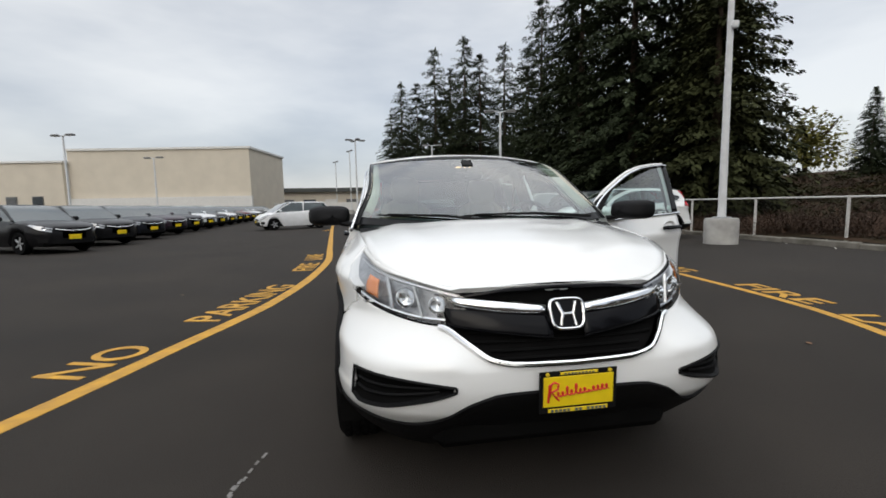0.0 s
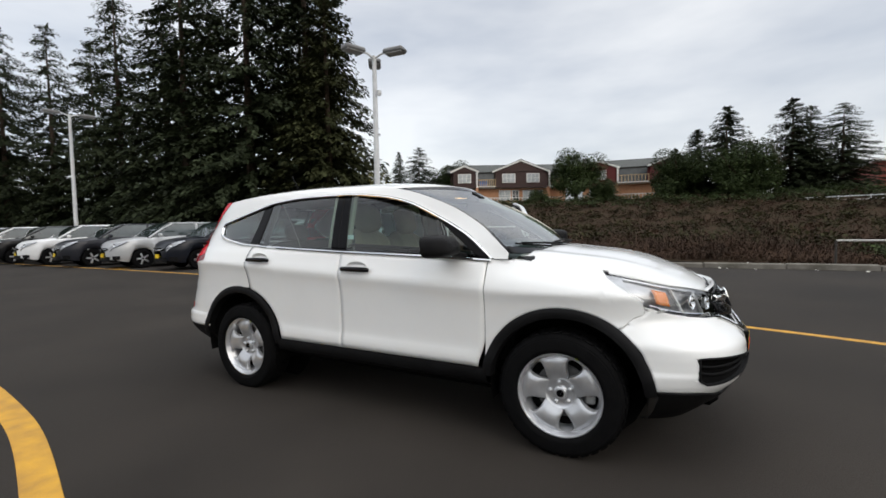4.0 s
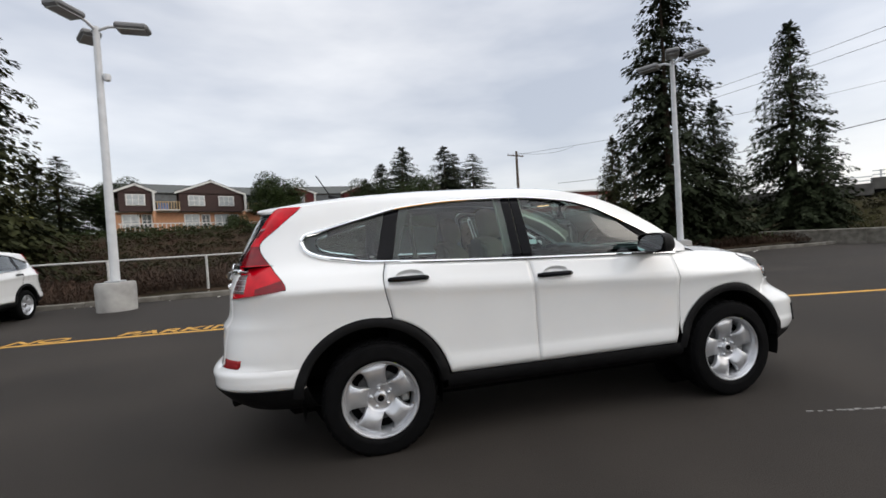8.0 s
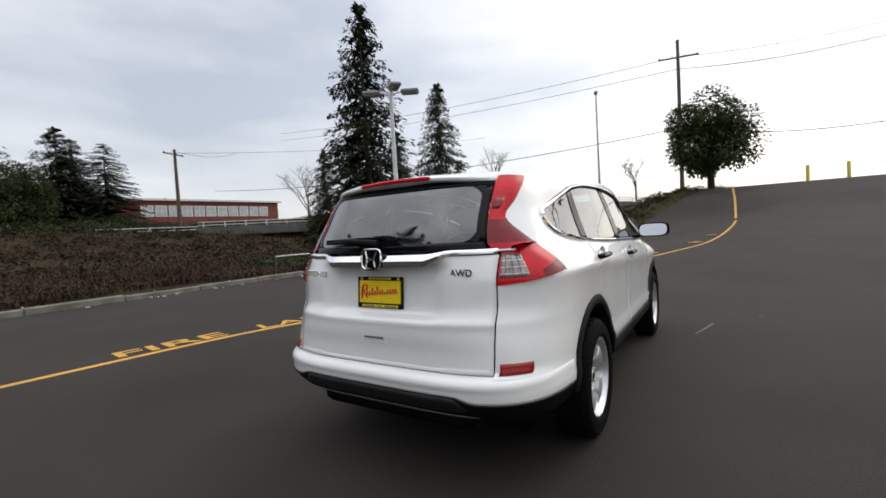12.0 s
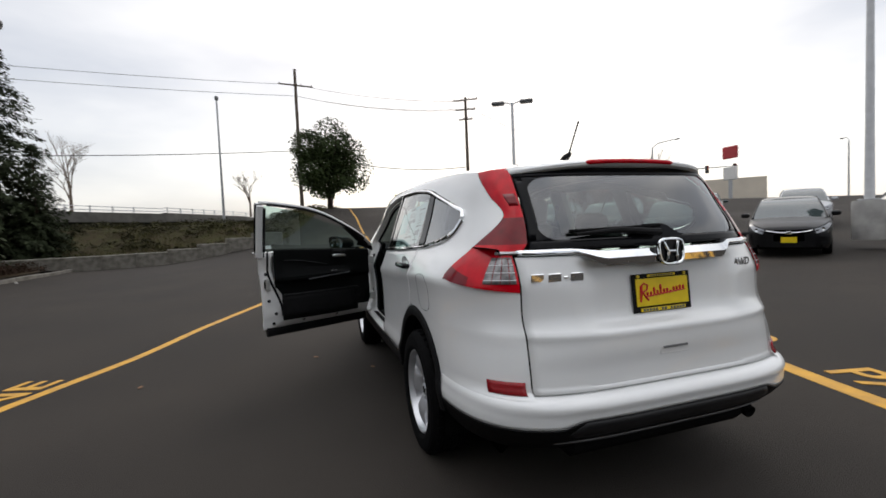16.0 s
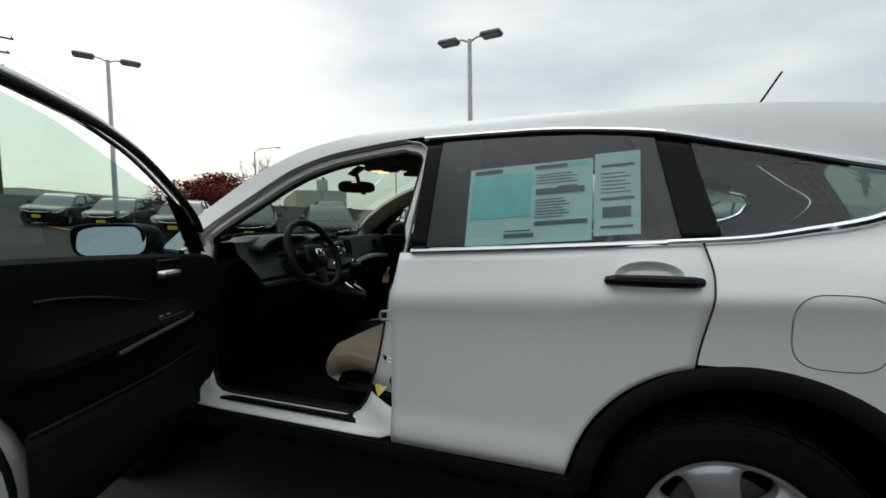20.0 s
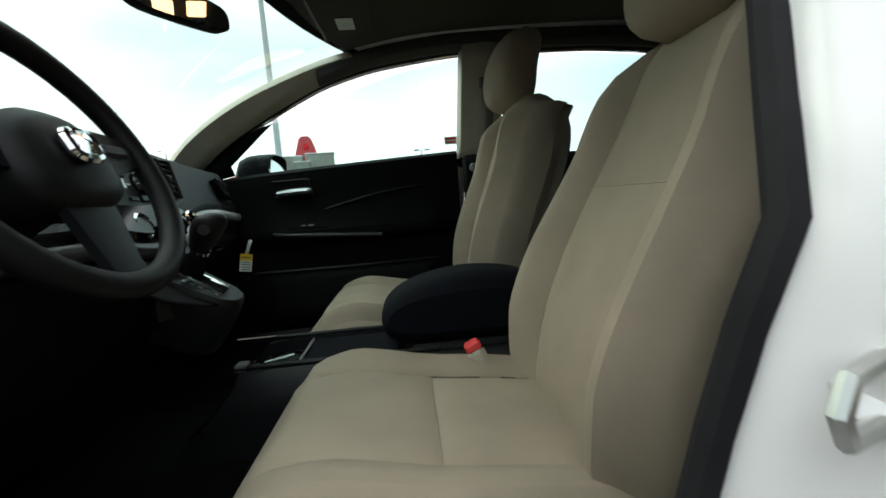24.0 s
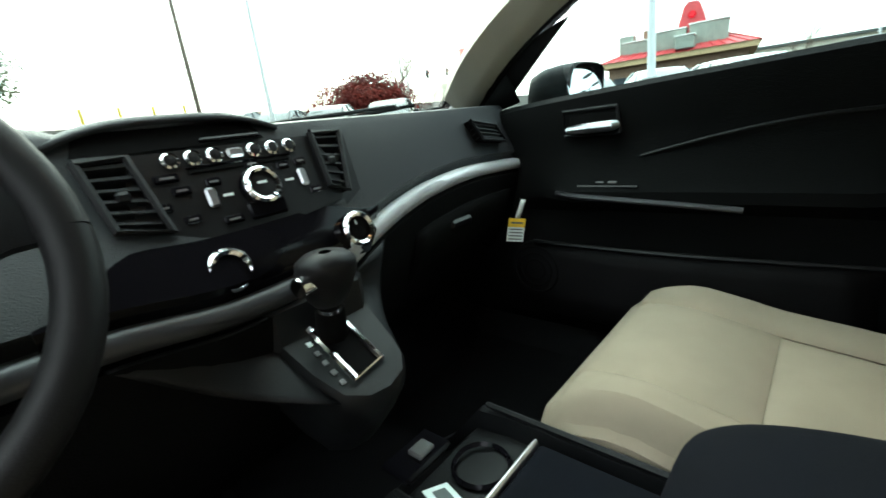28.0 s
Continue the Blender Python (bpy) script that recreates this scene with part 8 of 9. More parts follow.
def conifer(name, h, r, seed, mat, label, levels=34, open_=.25, bare=.06, power=.85):
    rnd = random.Random(seed)
    t = thing(name, label, "tree", "conifers behind the lot")
    part("trunk", Geo().tube([(0, 0, -.4), (0, 0, h * .3), (rnd.uniform(-.1, .1), 0, h * .97)], [.028 * h * .6, .02 * h * .6, .015], 8), BARK, t)
    g = Geo()
    for i in range(levels):
        f = bare + (1 - bare) * (i + rnd.uniform(-.3, .3)) / levels
        f = min(max(f, bare), .985)
        z = h * f
        rad = r * ((1 - f) ** power) * (1 - .35 * ease((.18 - f) / .16)) + .12
        nb = int(6 + rad * 2.2)
        for k in range(nb):
            if rnd.random() < open_ * .6:
                continue
            a = rnd.uniform(0, 2 * math.pi)
            L = rad * rnd.uniform(.62, 1.18)
            tilt = .30 * (f - .45) - .12
            steps = max(4, int(L / .30))
            for q in range(1, steps + 1):
                u = q / steps
                if u < .15 and rnd.random() < .7:
                    continue
                p = Vector((math.cos(a) * L * u, math.sin(a) * L * u, z + L * (tilt * u - .16 * u * u)))
                for _ in range(9):
                    da = a + rnd.uniform(-1.2, 1.2)
                    leafy(g, p + Vector((rnd.uniform(-.12, .12), rnd.uniform(-.12, .12), rnd.uniform(-.20, .10))), (math.cos(da), math.sin(da), rnd.uniform(-.6, .30)), rnd.uniform(.15, .36) * (.62 + .5 * (1 - f)) * (h / 16) ** .35, rnd, .6, .30)
    for k in range(14):
        a = rnd.uniform(0, 6.28)
        leafy(g, (0, 0, h * rnd.uniform(.93, .985)), (math.cos(a) * .6, math.sin(a) * .6, .8), .5, rnd, 0, .25)
    tagged(part("crown", g, mat, t, angle=180), kind="stuff")
    return t


def broad(name, h, r, rz, seed, mat, label, n=2600, size=.32, trunk=True, group="broadleaved trees", flat=1.0):
    rnd = random.Random(seed)
    t = thing(name, label, "tree" if trunk else "shrub", group)
    if trunk:
        part("trunk", Geo().tube([(0, 0, -.3), (.05, 0, h - rz * 1.4), (0, .1, h - rz)], [.035 * h, .03 * h, .02 * h], 8), BARK, t)
        for k in range(6):
            a = k * 1.05 + rnd.uniform(-.3, .3)
            part("limb", Geo().tube([(0, 0, h - rz * 1.4), (math.cos(a) * r * .4, math.sin(a) * r * .4, h - rz), (math.cos(a) * r * .75, math.sin(a) * r * .75, h - rz * .5)], [.02 * h, .014 * h, .004 * h], 6), BARK, t)
    lobes = [(rnd.uniform(-r, r) * .55, rnd.uniform(-r, r) * .55 * flat, h - rz + rnd.uniform(-rz, rz) * .55, rnd.uniform(.38, .58)) for _ in range(16)]
    g = Geo()
    for i in range(n):
        lx, ly, lz, lr = lobes[i % 16]
        d = Vector((rnd.gauss(0, 1), rnd.gauss(0, 1), rnd.gauss(0, 1))).normalized()
        q = rnd.uniform(.55, 1.0)
        p = Vector((lx, ly, lz)) + Vector((d.x * r * lr * q, d.y * r * lr * q, d.z * rz * lr * q))
        leafy(g, p, d + Vector((rnd.uniform(-.8, .8), rnd.uniform(-.8, .8), rnd.uniform(-.8, .5))), rnd.uniform(.6, 1.3) * size, rnd, .3, .38)
    tagged(part("crown", g, mat, t, angle=180), kind="stuff")
    return t


def bare_tree(h, seed, at):
    rnd = random.Random(seed)
    t = thing("bare_tree", "leafless grey-brown winter tree", "tree", "bare trees", at)
    g = Geo()

    def grow(p, d, L, r, n):
        q = p + d * L
        g.tube([p, q], [r, r * .6], 5, cap=False)
        if n:
            for _ in range(3 if n > 1 else 4):
                grow(p.lerp(q, rnd.uniform(.5, 1)), (d + Vector((rnd.uniform(-.8, .8), rnd.uniform(-.8, .8), rnd.uniform(-.1, .5)))).normalized(), L * rnd.uniform(.5, .75), r * .5, n - 1)
    part("trunk", Geo().tube([(0, 0, -.3), (0, 0, h * .3)], [.02 * h, .014 * h], 6), TWIG, t)
    for k in range(5):
        grow(Vector((0, 0, h * (.15 + .04 * k))), Vector((rnd.uniform(-.6, .6), rnd.uniform(-.6, .6), 1)).normalized(), h * .32, .009 * h, 4)
    tagged(part("branch_tangle", g, TWIG, t), kind="stuff")
    return t


fir_a = conifer("fir_tree", 21, 5.6, 1, NEEDLE, "tall dark fir with drooping uneven branches", 44, .45, .05, .62)
fir_b = conifer("fir_tree", 23, 4.5, 2, NEEDLE, "tall dark fir with drooping uneven branches", 46, .50, .05, .60)
cedar = conifer("cedar_tree", 15, 3.7, 3, NEEDLE2, "olive green cedar tapering to a thin top", 48, .12, .02, .80)
spruce = conifer("spruce_tree", 13.6, 3.3, 4, NEEDLE, "dark pointed spruce behind the kerb", 50, .12, .01, .74)
fir_a.matrix_world = pose(-20.5, 14.8, .6, 0, 0, 20)
fir_b.matrix_world = pose(-18.4, 17.4, .8, 0, 0, 140)
cedar.matrix_world = pose(-15.3, 15.8, .7)
spruce.matrix_world = pose(14.2, 14.6, .2)


def put(t, x, y, z, s, turn, wide=1.0):
    c = copy_thing(t, pose(x, y, z, 0, 0, turn))
    c.scale = (s * wide, s * wide, s)
    return c


for x, y, z, s, turn, k in ((-25.5, 14.0, .4, .92, 70, fir_b), (-30, 15.5, .5, .80, 10, fir_a), (-35, 15, .5, .84, 200, fir_b), (-40, 15.6, .5, .78, 90, fir_a), (-44.5, 14.5, .5, .80, 300, fir_b), (-49.5, 13, .5, .90, 45, fir_a), (-70, 7.5, .3, 1.0, 15, fir_a), (-77, 5.5, .3, 1.0, 190, fir_b), (-84, 4, .3, .9, 100, fir_a),
                            (-54, 12, .5, .98, 120, fir_b), (-58.5, 11, .4, .95, 220, fir_a), (-63, 9.5, .4, 1.05, 320, fir_b), (-33, 21, 1.2, .9, 33, fir_b), (-22.5, 21, 1.2, .95, 250, fir_a), (-26.8, 40.5, 3.4, .50, 50, spruce)):
    put(k, x, y, z, s, turn)
put(spruce, 22.6, 15.2, .4, .84, 80)
put(spruce, 16.9, 14.6, .3, .52, 180)
put(spruce, 22.3, 13.6, .4, .42, 20)
put(cedar, 11.4, 15.0, .3, .36, 20)
for x, y, z, s, turn, k in ((7.5, 57.6, 4.0, .78, 30, spruce), (4.6, 58.5, 4.0, .62, 130, spruce), (13.6, 57.8, 4.0, .78, 230, spruce), (18.0, 58.2, 4.0, .46, 80, fir_a), (15.6, 60, 4, .44, 10, fir_b), (-33, 55.6, 4, .46, 190, fir_a), (2.2, 57.2, 3.9, .42, 0, cedar)):
    put(k, x, y, z, s, turn, 1.75)
oak = broad("broadleaved_tree", 5.6, 2.6, 2.5, 5, LEAF_G, "rounded dark green broadleaved tree", 20000, .17)
oak.matrix_world = pose(36.0, -.97, 3.6) @ Matrix.Scale(1.30, 4)
put(oak, -9.4, 56.5, 4.2, 1.25, 60)
put(oak, 2.6, 54.5, 3.4, 1.15, 10)
put(oak, 8.6, 53.0, 3.0, 1.25, 200)
put(oak, -5.5, 52.5, 3.0, .7, 100)
put(oak, -13.5, 52.5, 2.8, .55, 310)
put(oak, -27.0, 57.5, 4.4, 1.2, 120)
put(oak, -30.5, 60, 4.2, 1.2, 220)
ysh = broad("yellowing_tree", 5.4, 2.7, 2.4, 6, LEAF_Y, "yellow-green small tree behind the fence", 2200, .28)
ysh.matrix_world = pose(-24.8, 31.8, 2.6)
hedge = broad("red_hedge", 4.2, 4.4, 2.1, 7, LEAF_R, "dense dark red leafed hedge", 16000, .19, False, "red hedges")
hedge.matrix_world = pose(25.4, -20.9, 1.0)
put(hedge, 29.5, -25.6, 1.2, .95, 100)
bare_tree(7.5, 1, (30, 38, 3.2))
bare_tree(8.0, 2, (46, 22, 4.0))
bare_tree(7.0, 3, (60, 8, 4.2))
bare_tree(7.5, 4, (40, 40, 3.4))
bare_tree(6.0, 5, (12.0, 56, 4.0))
bare_tree(6.0, 6, (-9, -66, 1.2))
bare_tree(6.5, 7, (3.0, -64, 1.2))
bare_tree(7.0, 8, (33, -32, 2.0))


def brush(name, label, mat, area, n, hmin, hmax, seed, leaf=.0):
    """Tangle of thin arching stems over a strip behind the kerb."""
    rnd = random.Random(seed)
    g = Geo()
    x0, x1, y0, y1 = area
    for _ in range(n):
        x, y = rnd.uniform(x0, x1), y0 + (y1 - y0) * rnd.random() ** 1.4
        yk = KERB_Y(x) + .35 + y
        z = bank(x, 11.35 + y) + gh(x, KERB_Y(x)) * .6
        hh = rnd.uniform(hmin, hmax) * (.55 + .45 * min(1, y / 1.5)) * (.65 + .7 * noise.noise((x * .35, y * .35, seed)))
        hh = max(hh, .15)
        a, lean = rnd.uniform(0, 6.28), rnd.uniform(.2, 1.0)
        d = Vector((math.cos(a), math.sin(a), 0))
        w = Vector((-d.y, d.x, 0)) * (.012 if not leaf else leaf)
        p0, p1, p2 = Vector((x, yk, z)), Vector((x, yk, z + hh * .85)) + d * hh * lean, Vector((x, yk, z + hh * rnd.uniform(.3, .9))) + d * hh * lean * 2.4
        k = len(g.v)
        g.v += [tuple(p0 - w), tuple(p0 + w), tuple(p1 + w), tuple(p1 - w), tuple(p2)]
        g.f += [(k, k + 1, k + 2, k + 3), (k + 3, k + 2, k + 4)]
    return solid(name, g, mat, label, "brush", kind="stuff", angle=180)


def scrub(name, label, mat, spots, rmin, rmax, per, leaf, seed, high=.8):
    """Low rounded clumps of small leaves or dead twigs; spots gives each clump's place."""
    rnd = random.Random(seed)
    g = Geo()
    for x, y, z in spots:
        r = rnd.uniform(rmin, rmax) * (.7 + .6 * noise.noise((x * .3, y * .3, seed)))
        for _ in range(per):
            d = Vector((rnd.gauss(0, 1), rnd.gauss(0, 1), abs(rnd.gauss(0, 1)))).normalized() * rnd.uniform(.45, 1.0) ** .5
            p = Vector((x + d.x * r, y + d.y * r, z + d.z * r * high))
            leafy(g, p, d + Vector((rnd.uniform(-.9, .9), rnd.uniform(-.9, .9), rnd.uniform(-.3, .8))), leaf * rnd.uniform(.6, 1.5), rnd, .4, rnd.uniform(.10, .42))
    return solid(name, g, mat, label, "brush", kind="stuff", angle=180)


def on_bank(n, x0, x1, d0, d1, seed, power=1.0):
    rnd = random.Random(seed)
    out = []
    for _ in range(n):
        x, d = rnd.uniform(x0, x1), d0 + (d1 - d0) * rnd.random() ** power
        out.append((x, KERB_Y(x) + .35 + d, bank(x, 11.35 + d) + gh(x, KERB_Y(x)) * .6 - .05))
    return out


brush("bramble_stems", "brown tangled bramble stems behind the fence", BRAMBLE, (-36, 40, .4, 9), 40000, .3, .85, 1, .007)
brush("bramble_stems", "brown tangled bramble stems on the bank", BRAMBLE, (-40, 44, 7, 34), 26000, .3, .8, 2, .012)
scrub("bramble_thicket", "brown bramble thicket behind the kerb", BRAMBLE, on_bank(1500, -36, 32, .5, 8, 11, 1.3), .35, .75, 70, .10, 21)
scrub("bramble_thicket", "dull green and brown bramble thicket on the bank", BRAMBLE_G, on_bank(1500, -40, 44, 6, 40, 12), .5, 1.25, 70, .19, 22)
scrub("bramble_thicket", "brown bramble thicket on the bank", BRAMBLE, on_bank(700, -40, 44, 8, 40, 13), .4, 1.0, 60, .17, 23)
rnd = random.Random(44)
g = Geo()
for _ in range(16000):
    x = 22.8 + 24 * rnd.random() ** 1.3
    y = 2.8 - .30 * (x - 22.6) + 15 * rnd.random()
    z, hh, a = mound(x, y), rnd.uniform(.12, .45) * (.5 + noise.noise((x * .4, y * .4, 9))), rnd.uniform(0, 6.28)
    hh = max(hh, .06)
    d, w = Vector((math.cos(a), math.sin(a), 0)) * hh * .5, Vector((-math.sin(a), math.cos(a), 0)) * .02
    p = Vector((x, y, z - .02))
    k = len(g.v)
    g.v += [tuple(p - w), tuple(p + w), tuple(p + d + Vector((0, 0, hh)))]
    g.f.append((k, k + 1, k + 2))
solid("rough_grass", g, GRASS, "rough yellow-green grass on the bank", "grass", kind="stuff", angle=180)
scrub("dark_shrubs", "dark evergreen undergrowth below the trees", LEAF_G, on_bank(420, 7, 30, 1.2, 7, 14), .4, .95, 110, .11, 24)
scrub("dark_shrubs", "dark evergreen undergrowth on the crest", LEAF_G, on_bank(420, -34, 20, 34, 46, 15), .6, 1.3, 80, .20, 25)
rnd = random.Random(61)
spots = []
for _ in range(330):
    x = rnd.uniform(24, 44)
    y = 3.4 - .30 * (x - 22.6) + 16 * rnd.random()
    spots.append((x, y, mound(x, y) - .05))
scrub("mound_scrub", "dull green scrub on the grass bank", BRAMBLE_G, spots, .3, .9, 90, .13, 26)
scrub("mound_scrub", "yellow-green rough scrub on the grass bank", GRASS, [(x, y + .8, z) for x, y, z in spots[::2]], .25, .6, 90, .11, 27)


# ---- buildings ----
def box_part(name, c, s, mat, parent, ch=.0, m=None, label=""):
    return part(name, Geo().box(c, s, ch, m), mat, parent, label)


SIDING_BR = material("dark_brown_siding", (0.055, 0.030, 0.026), 0.8, vary=0.2, scale=4)
SIDING_RD = material("dark_red_siding", (0.12, 0.020, 0.020), 0.8, vary=0.2, scale=4)
PEACH = material("peach_stucco", (0.52, 0.27, 0.15), 0.9, vary=0.15, scale=3)
TRIM_W = material("white_trim", (0.68, 0.67, 0.64), 0.6, vary=0.06, scale=5)
CREAM = material("cream_wall", (0.62, 0.56, 0.46), 0.85, vary=0.06, scale=.6)
SHINGLE = material("dark_roof_shingle", (0.075, 0.080, 0.075), 0.9, vary=0.3, scale=5)
PANE = material("dark_window_pane", (0.05, 0.06, 0.07), 0.08, vary=0.3, scale=2, coat=.5)
PANE_L = material("pale_curtained_pane", (0.42, 0.45, 0.46), 0.15, vary=0.2, scale=2, coat=.6)
BLUE_T = material("blue_tarpaulin", (0.08, 0.20, 0.55), 0.6, vary=0.1)
BRICK = material("red_brick", (0.20, 0.060, 0.045), 0.9, vary=0.3, scale=3)
BRICK_T = material("brown_brick", (0.24, 0.15, 0.10), 0.9, vary=0.25, scale=3)
RED_ROOF = material("red_metal_roof", (0.42, 0.030, 0.035), 0.45, vary=0.12, scale=2)
TAN = material("tan_fascia", (0.46, 0.33, 0.18), 0.8, vary=0.12, scale=2)
UNIT_G = material("grey_green_unit", (0.26, 0.28, 0.24), 0.6, vary=0.15, scale=3)


def window(parent, x, z, w, h, m, pane_mat=PANE_L, bars=1):
    f = part("window", Geo().box((x, -.04, z), (w + .18, .10, h + .18), .01, m), TRIM_W, parent, "white framed window")
    n = bars + 1
    for i in range(n):
        part("pane", Geo().box((x - w / 2 + w / n * (i + .5), -.10, z), (w / n - .08, .03, h), 0, m), pane_mat, f)
    part("mid_rail", Geo().box((x, -.115, z), (w, .03, .05), 0, m), TRIM_W, f)
    return f


def townhouse(x, y, z, ang, width, wall, label, bays, balconies):
    """Two-storey row with a coloured upper floor, peach ground floor and gabled bays; it faces -y before it is turned."""
    t = thing("townhouse", label, "house", "townhouses on the hill", (x, y, z))
    t.rotation_euler = (0, 0, radians(ang))
    d = 8.0
    box_part("lower_wall", (0, d / 2, 1.0), (width, d, 2.6), PEACH, t, label="peach lower wall")
    box_part("upper_wall", (0, d / 2, 3.45), (width, d, 2.35), wall, t)
    box_part("floor_band", (0, -.06, 2.32), (width + .2, .16, .22), TRIM_W, t)
    for fx, fw, rise, n_w in bays:
        bx, bw = fx * width, fw * width
        box_part("bay", (bx, -.35, 3.45), (bw, .7, 2.35), wall, t)
        gb = Geo().prism([(-bw / 2 - .4, 0), (bw / 2 + .4, 0), (0, rise)], 4.0, Matrix.Translation((bx, 3.2, 4.60)) @ pose(0, 0, 0, 90, 0, 0))
        part("gable", gb, wall, t)
        slope = math.degrees(math.atan2(rise + .05, bw / 2 + .45))
        for s in (1, -1):
            part("barge_board", Geo().box((0, 0, 0), (math.hypot(bw / 2 + .55, rise + .15), .12, .24), 0, Matrix.Translation((bx + s * (bw / 4 + .2), -.85, 4.62 + rise / 2)) @ pose(0, 0, 0, 0, s * slope, 0)), TRIM_W, t)
            part("bay_roof", Geo().box((0, 0, 0), (math.hypot(bw / 2 + .6, rise + .2), 4.2, .12), 0, Matrix.Translation((bx + s * (bw / 4 + .2), 1.2, 4.74 + rise / 2)) @ pose(0, 0, 0, 0, s * slope, 0)), SHINGLE, t)
        for k in range(n_w):
            wx = bx + bw * ((k + .5) / n_w - .5) * .95
            window(t, wx, 3.65, 1.75, 1.15, Matrix.Translation((0, -.70, 0)), bars=2)
            window(t, wx - .5, 1.2, 1.6, 1.4, Matrix.Identity(4), PANE_L)
            window(t, wx + 1.1, 1.2, .9, 1.4, Matrix.Identity(4), PANE)
        box_part("porch_post", (bx + bw / 2 + .1, -1.2, 1.1), (.30, .30, 2.4), PEACH, t)
    for fx, fw in balconies:
        ax, aw = fx * width, fw * width
        box_part("recess", (ax, -.02, 3.5), (aw * .9, .08, 2.0), PANE, t)
        bal = box_part("balcony", (ax, -.5, 2.45), (aw, 1.0, .14), TRIM_W, t)
        for k in range(10):
            part("baluster", Geo().box((ax - aw * .48 + k * aw * .96 / 9, -.98, 2.95), (.10, .06, .95), 0), TAN, bal)
        part("handrail", Geo().box((ax, -.98, 3.44), (aw, .08, .08), 0), TAN, bal)
        box_part("balcony_post", (ax - aw / 2, -.9, 3.4), (.24, .24, 2.3), TRIM_W, t)
    box_part("end_wall", (width / 2 + .05, d / 2, 2.3), (.12, d - .2, 4.6), CREAM, t, label="cream end wall")
    for s in (1, -1):
        part("roof", Geo().box((0, 0, 0), (width + 1.0, 4.9, .14), 0, Matrix.Translation((0, d / 2 + s * 2.2, 5.35)) @ pose(0, 0, 0, -s * 19, 0, 0)), SHINGLE, t)
    fen = box_part("porch_rail", (0, -1.9, .75), (width, .06, .10), TRIM_W, t)
    for k in range(int(width / .45)):
        part("baluster", Geo().box((-width / 2 + k * .45 + .2, -1.9, .25), (.10, .05, 1.0), 0), TRIM_W, fen)
    return t


townhouse(-19.5, 58.6, 4.45, 30, 17.0, SIDING_BR, "brown and peach two-storey townhouse with white trim", ((-.385, .19, .85, 1), (.10, .44, 1.55, 2)), ((-.20, .16), (.42, .15)))
townhouse(-3.0, 64.0, 4.5, 8, 13.5, SIDING_RD, "dark red and peach two-storey townhouse with white trim", ((-.33, .33, .95, 1), (.33, .33, .95, 1)), ((0, .30),))
townhouse(34, 88, 4.6, -10, 13.0, SIDING_RD, "dark red two-storey townhouse beyond the road", ((-.30, .32, 1.1, 1), (.30, .32, 1.1, 1)), ((0, .24),))
tarp = solid("tarpaulin", Geo().box((0, 0, 0), (1.1, .08, .8), .02), BLUE_T, "blue tarpaulin hung on the balcony rail", "tarpaulin")
tarp.matrix_world = pose(-22.4, 56.0, 7.35, 0, 0, 30)

school = thing("brick_building", "long red brick building with a band of white windows", "building", at=(38, 72, 4.8))
school.rotation_euler = (0, 0, radians(-6))
box_part("wall", (0, 5, 1.6), (25, 10, 4.6), BRICK, school)
box_part("roof", (0, 5, 4.0), (26, 11, .3), TRIM_W, school)
for i in range(11):
    window(school, -9.5 + i * 1.9, 2.2, 1.5, 1.6, Matrix.Identity(4), PANE_L)

ware = thing("warehouse", "long cream windowless warehouse", "building", at=(-66, -30, 0))
ware.rotation_euler = (0, 0, radians(-8))
box_part("wall", (-6, 0, 4.7), (14, 25.5, 10.2), CREAM, ware)
box_part("parapet", (-6, 0, 9.85), (14.4, 25.9, .3), TRIM_W, ware)
box_part("low_wall", (1.3, 0, 1.5), (.4, 26, 3.0), TRIM_W, ware)
box_part("side_wing", (-4, -27, 3.9), (12, 28.5, 8.4), CREAM, ware)
box_part("wing_parapet", (-4, -27, 8.15), (12.4, 28.9, .25), TRIM_W, ware)
for i in range(6):
    f = box_part("window", (2.03, -16.5 - i * 3.6, 2.7), (.12, 1.5, 1.4), GREY_PL, ware, label="small square window")
    box_part("pane", (2.11, -16.5 - i * 3.6, 2.7), (.04, 1.3, 1.2), PANE, f)
shed = thing("low_sheds", "low pale sheds with grey roofs far behind the lot", "building", at=(-98, -13, -.3))
box_part("wall", (0, 0, 2.2), (8, 34, 5.2), CREAM, shed)
box_part("roof", (.5, 0, 5.1), (9, 35, .8), SHINGLE, shed)
for i in range(7):
    box_part("door", (4.05, -14 + i * 4.5, 1.6), (.15, 2.6, 3.0), (PANE, TRIM_W, GREY_PL)[i % 3], shed)
fence2 = thing("white_wall", "low white yard wall at the end of the lot", "wall", at=(-72, -6, -.2))
box_part("panel", (0, 0, 1.0), (.25, 24, 2.2), TRIM_W, fence2)

# restaurant with a red hipped roof and a cupola
rest = thing("restaurant", "brown brick restaurant with a red metal roof and cupola", "restaurant", at=(9.9, -47.0, .45))
rest.rotation_euler = (0, 0, radians(8))
box_part("wall", (.95, 0, 1.5), (9.8, 14.0, 3.5), BRICK_T, rest)
box_part("fascia", (.95, 0, 3.35), (10.9, 15.4, .42), TAN, rest)
roofg = Geo()
a, b = [(-4.7, -7.8, 3.56), (6.6, -7.8, 3.56), (6.6, 7.8, 3.56), (-4.7, 7.8, 3.56)], [(-1.6, -3.0, 5.1), (2.6, -3.0, 5.1), (2.6, 3.0, 5.1), (-1.6, 3.0, 5.1)]
roofg.grid([a, b], close=True)
roofg.add(b, [(0, 1, 2, 3)])
part("hip_roof", roofg, RED_ROOF, rest)
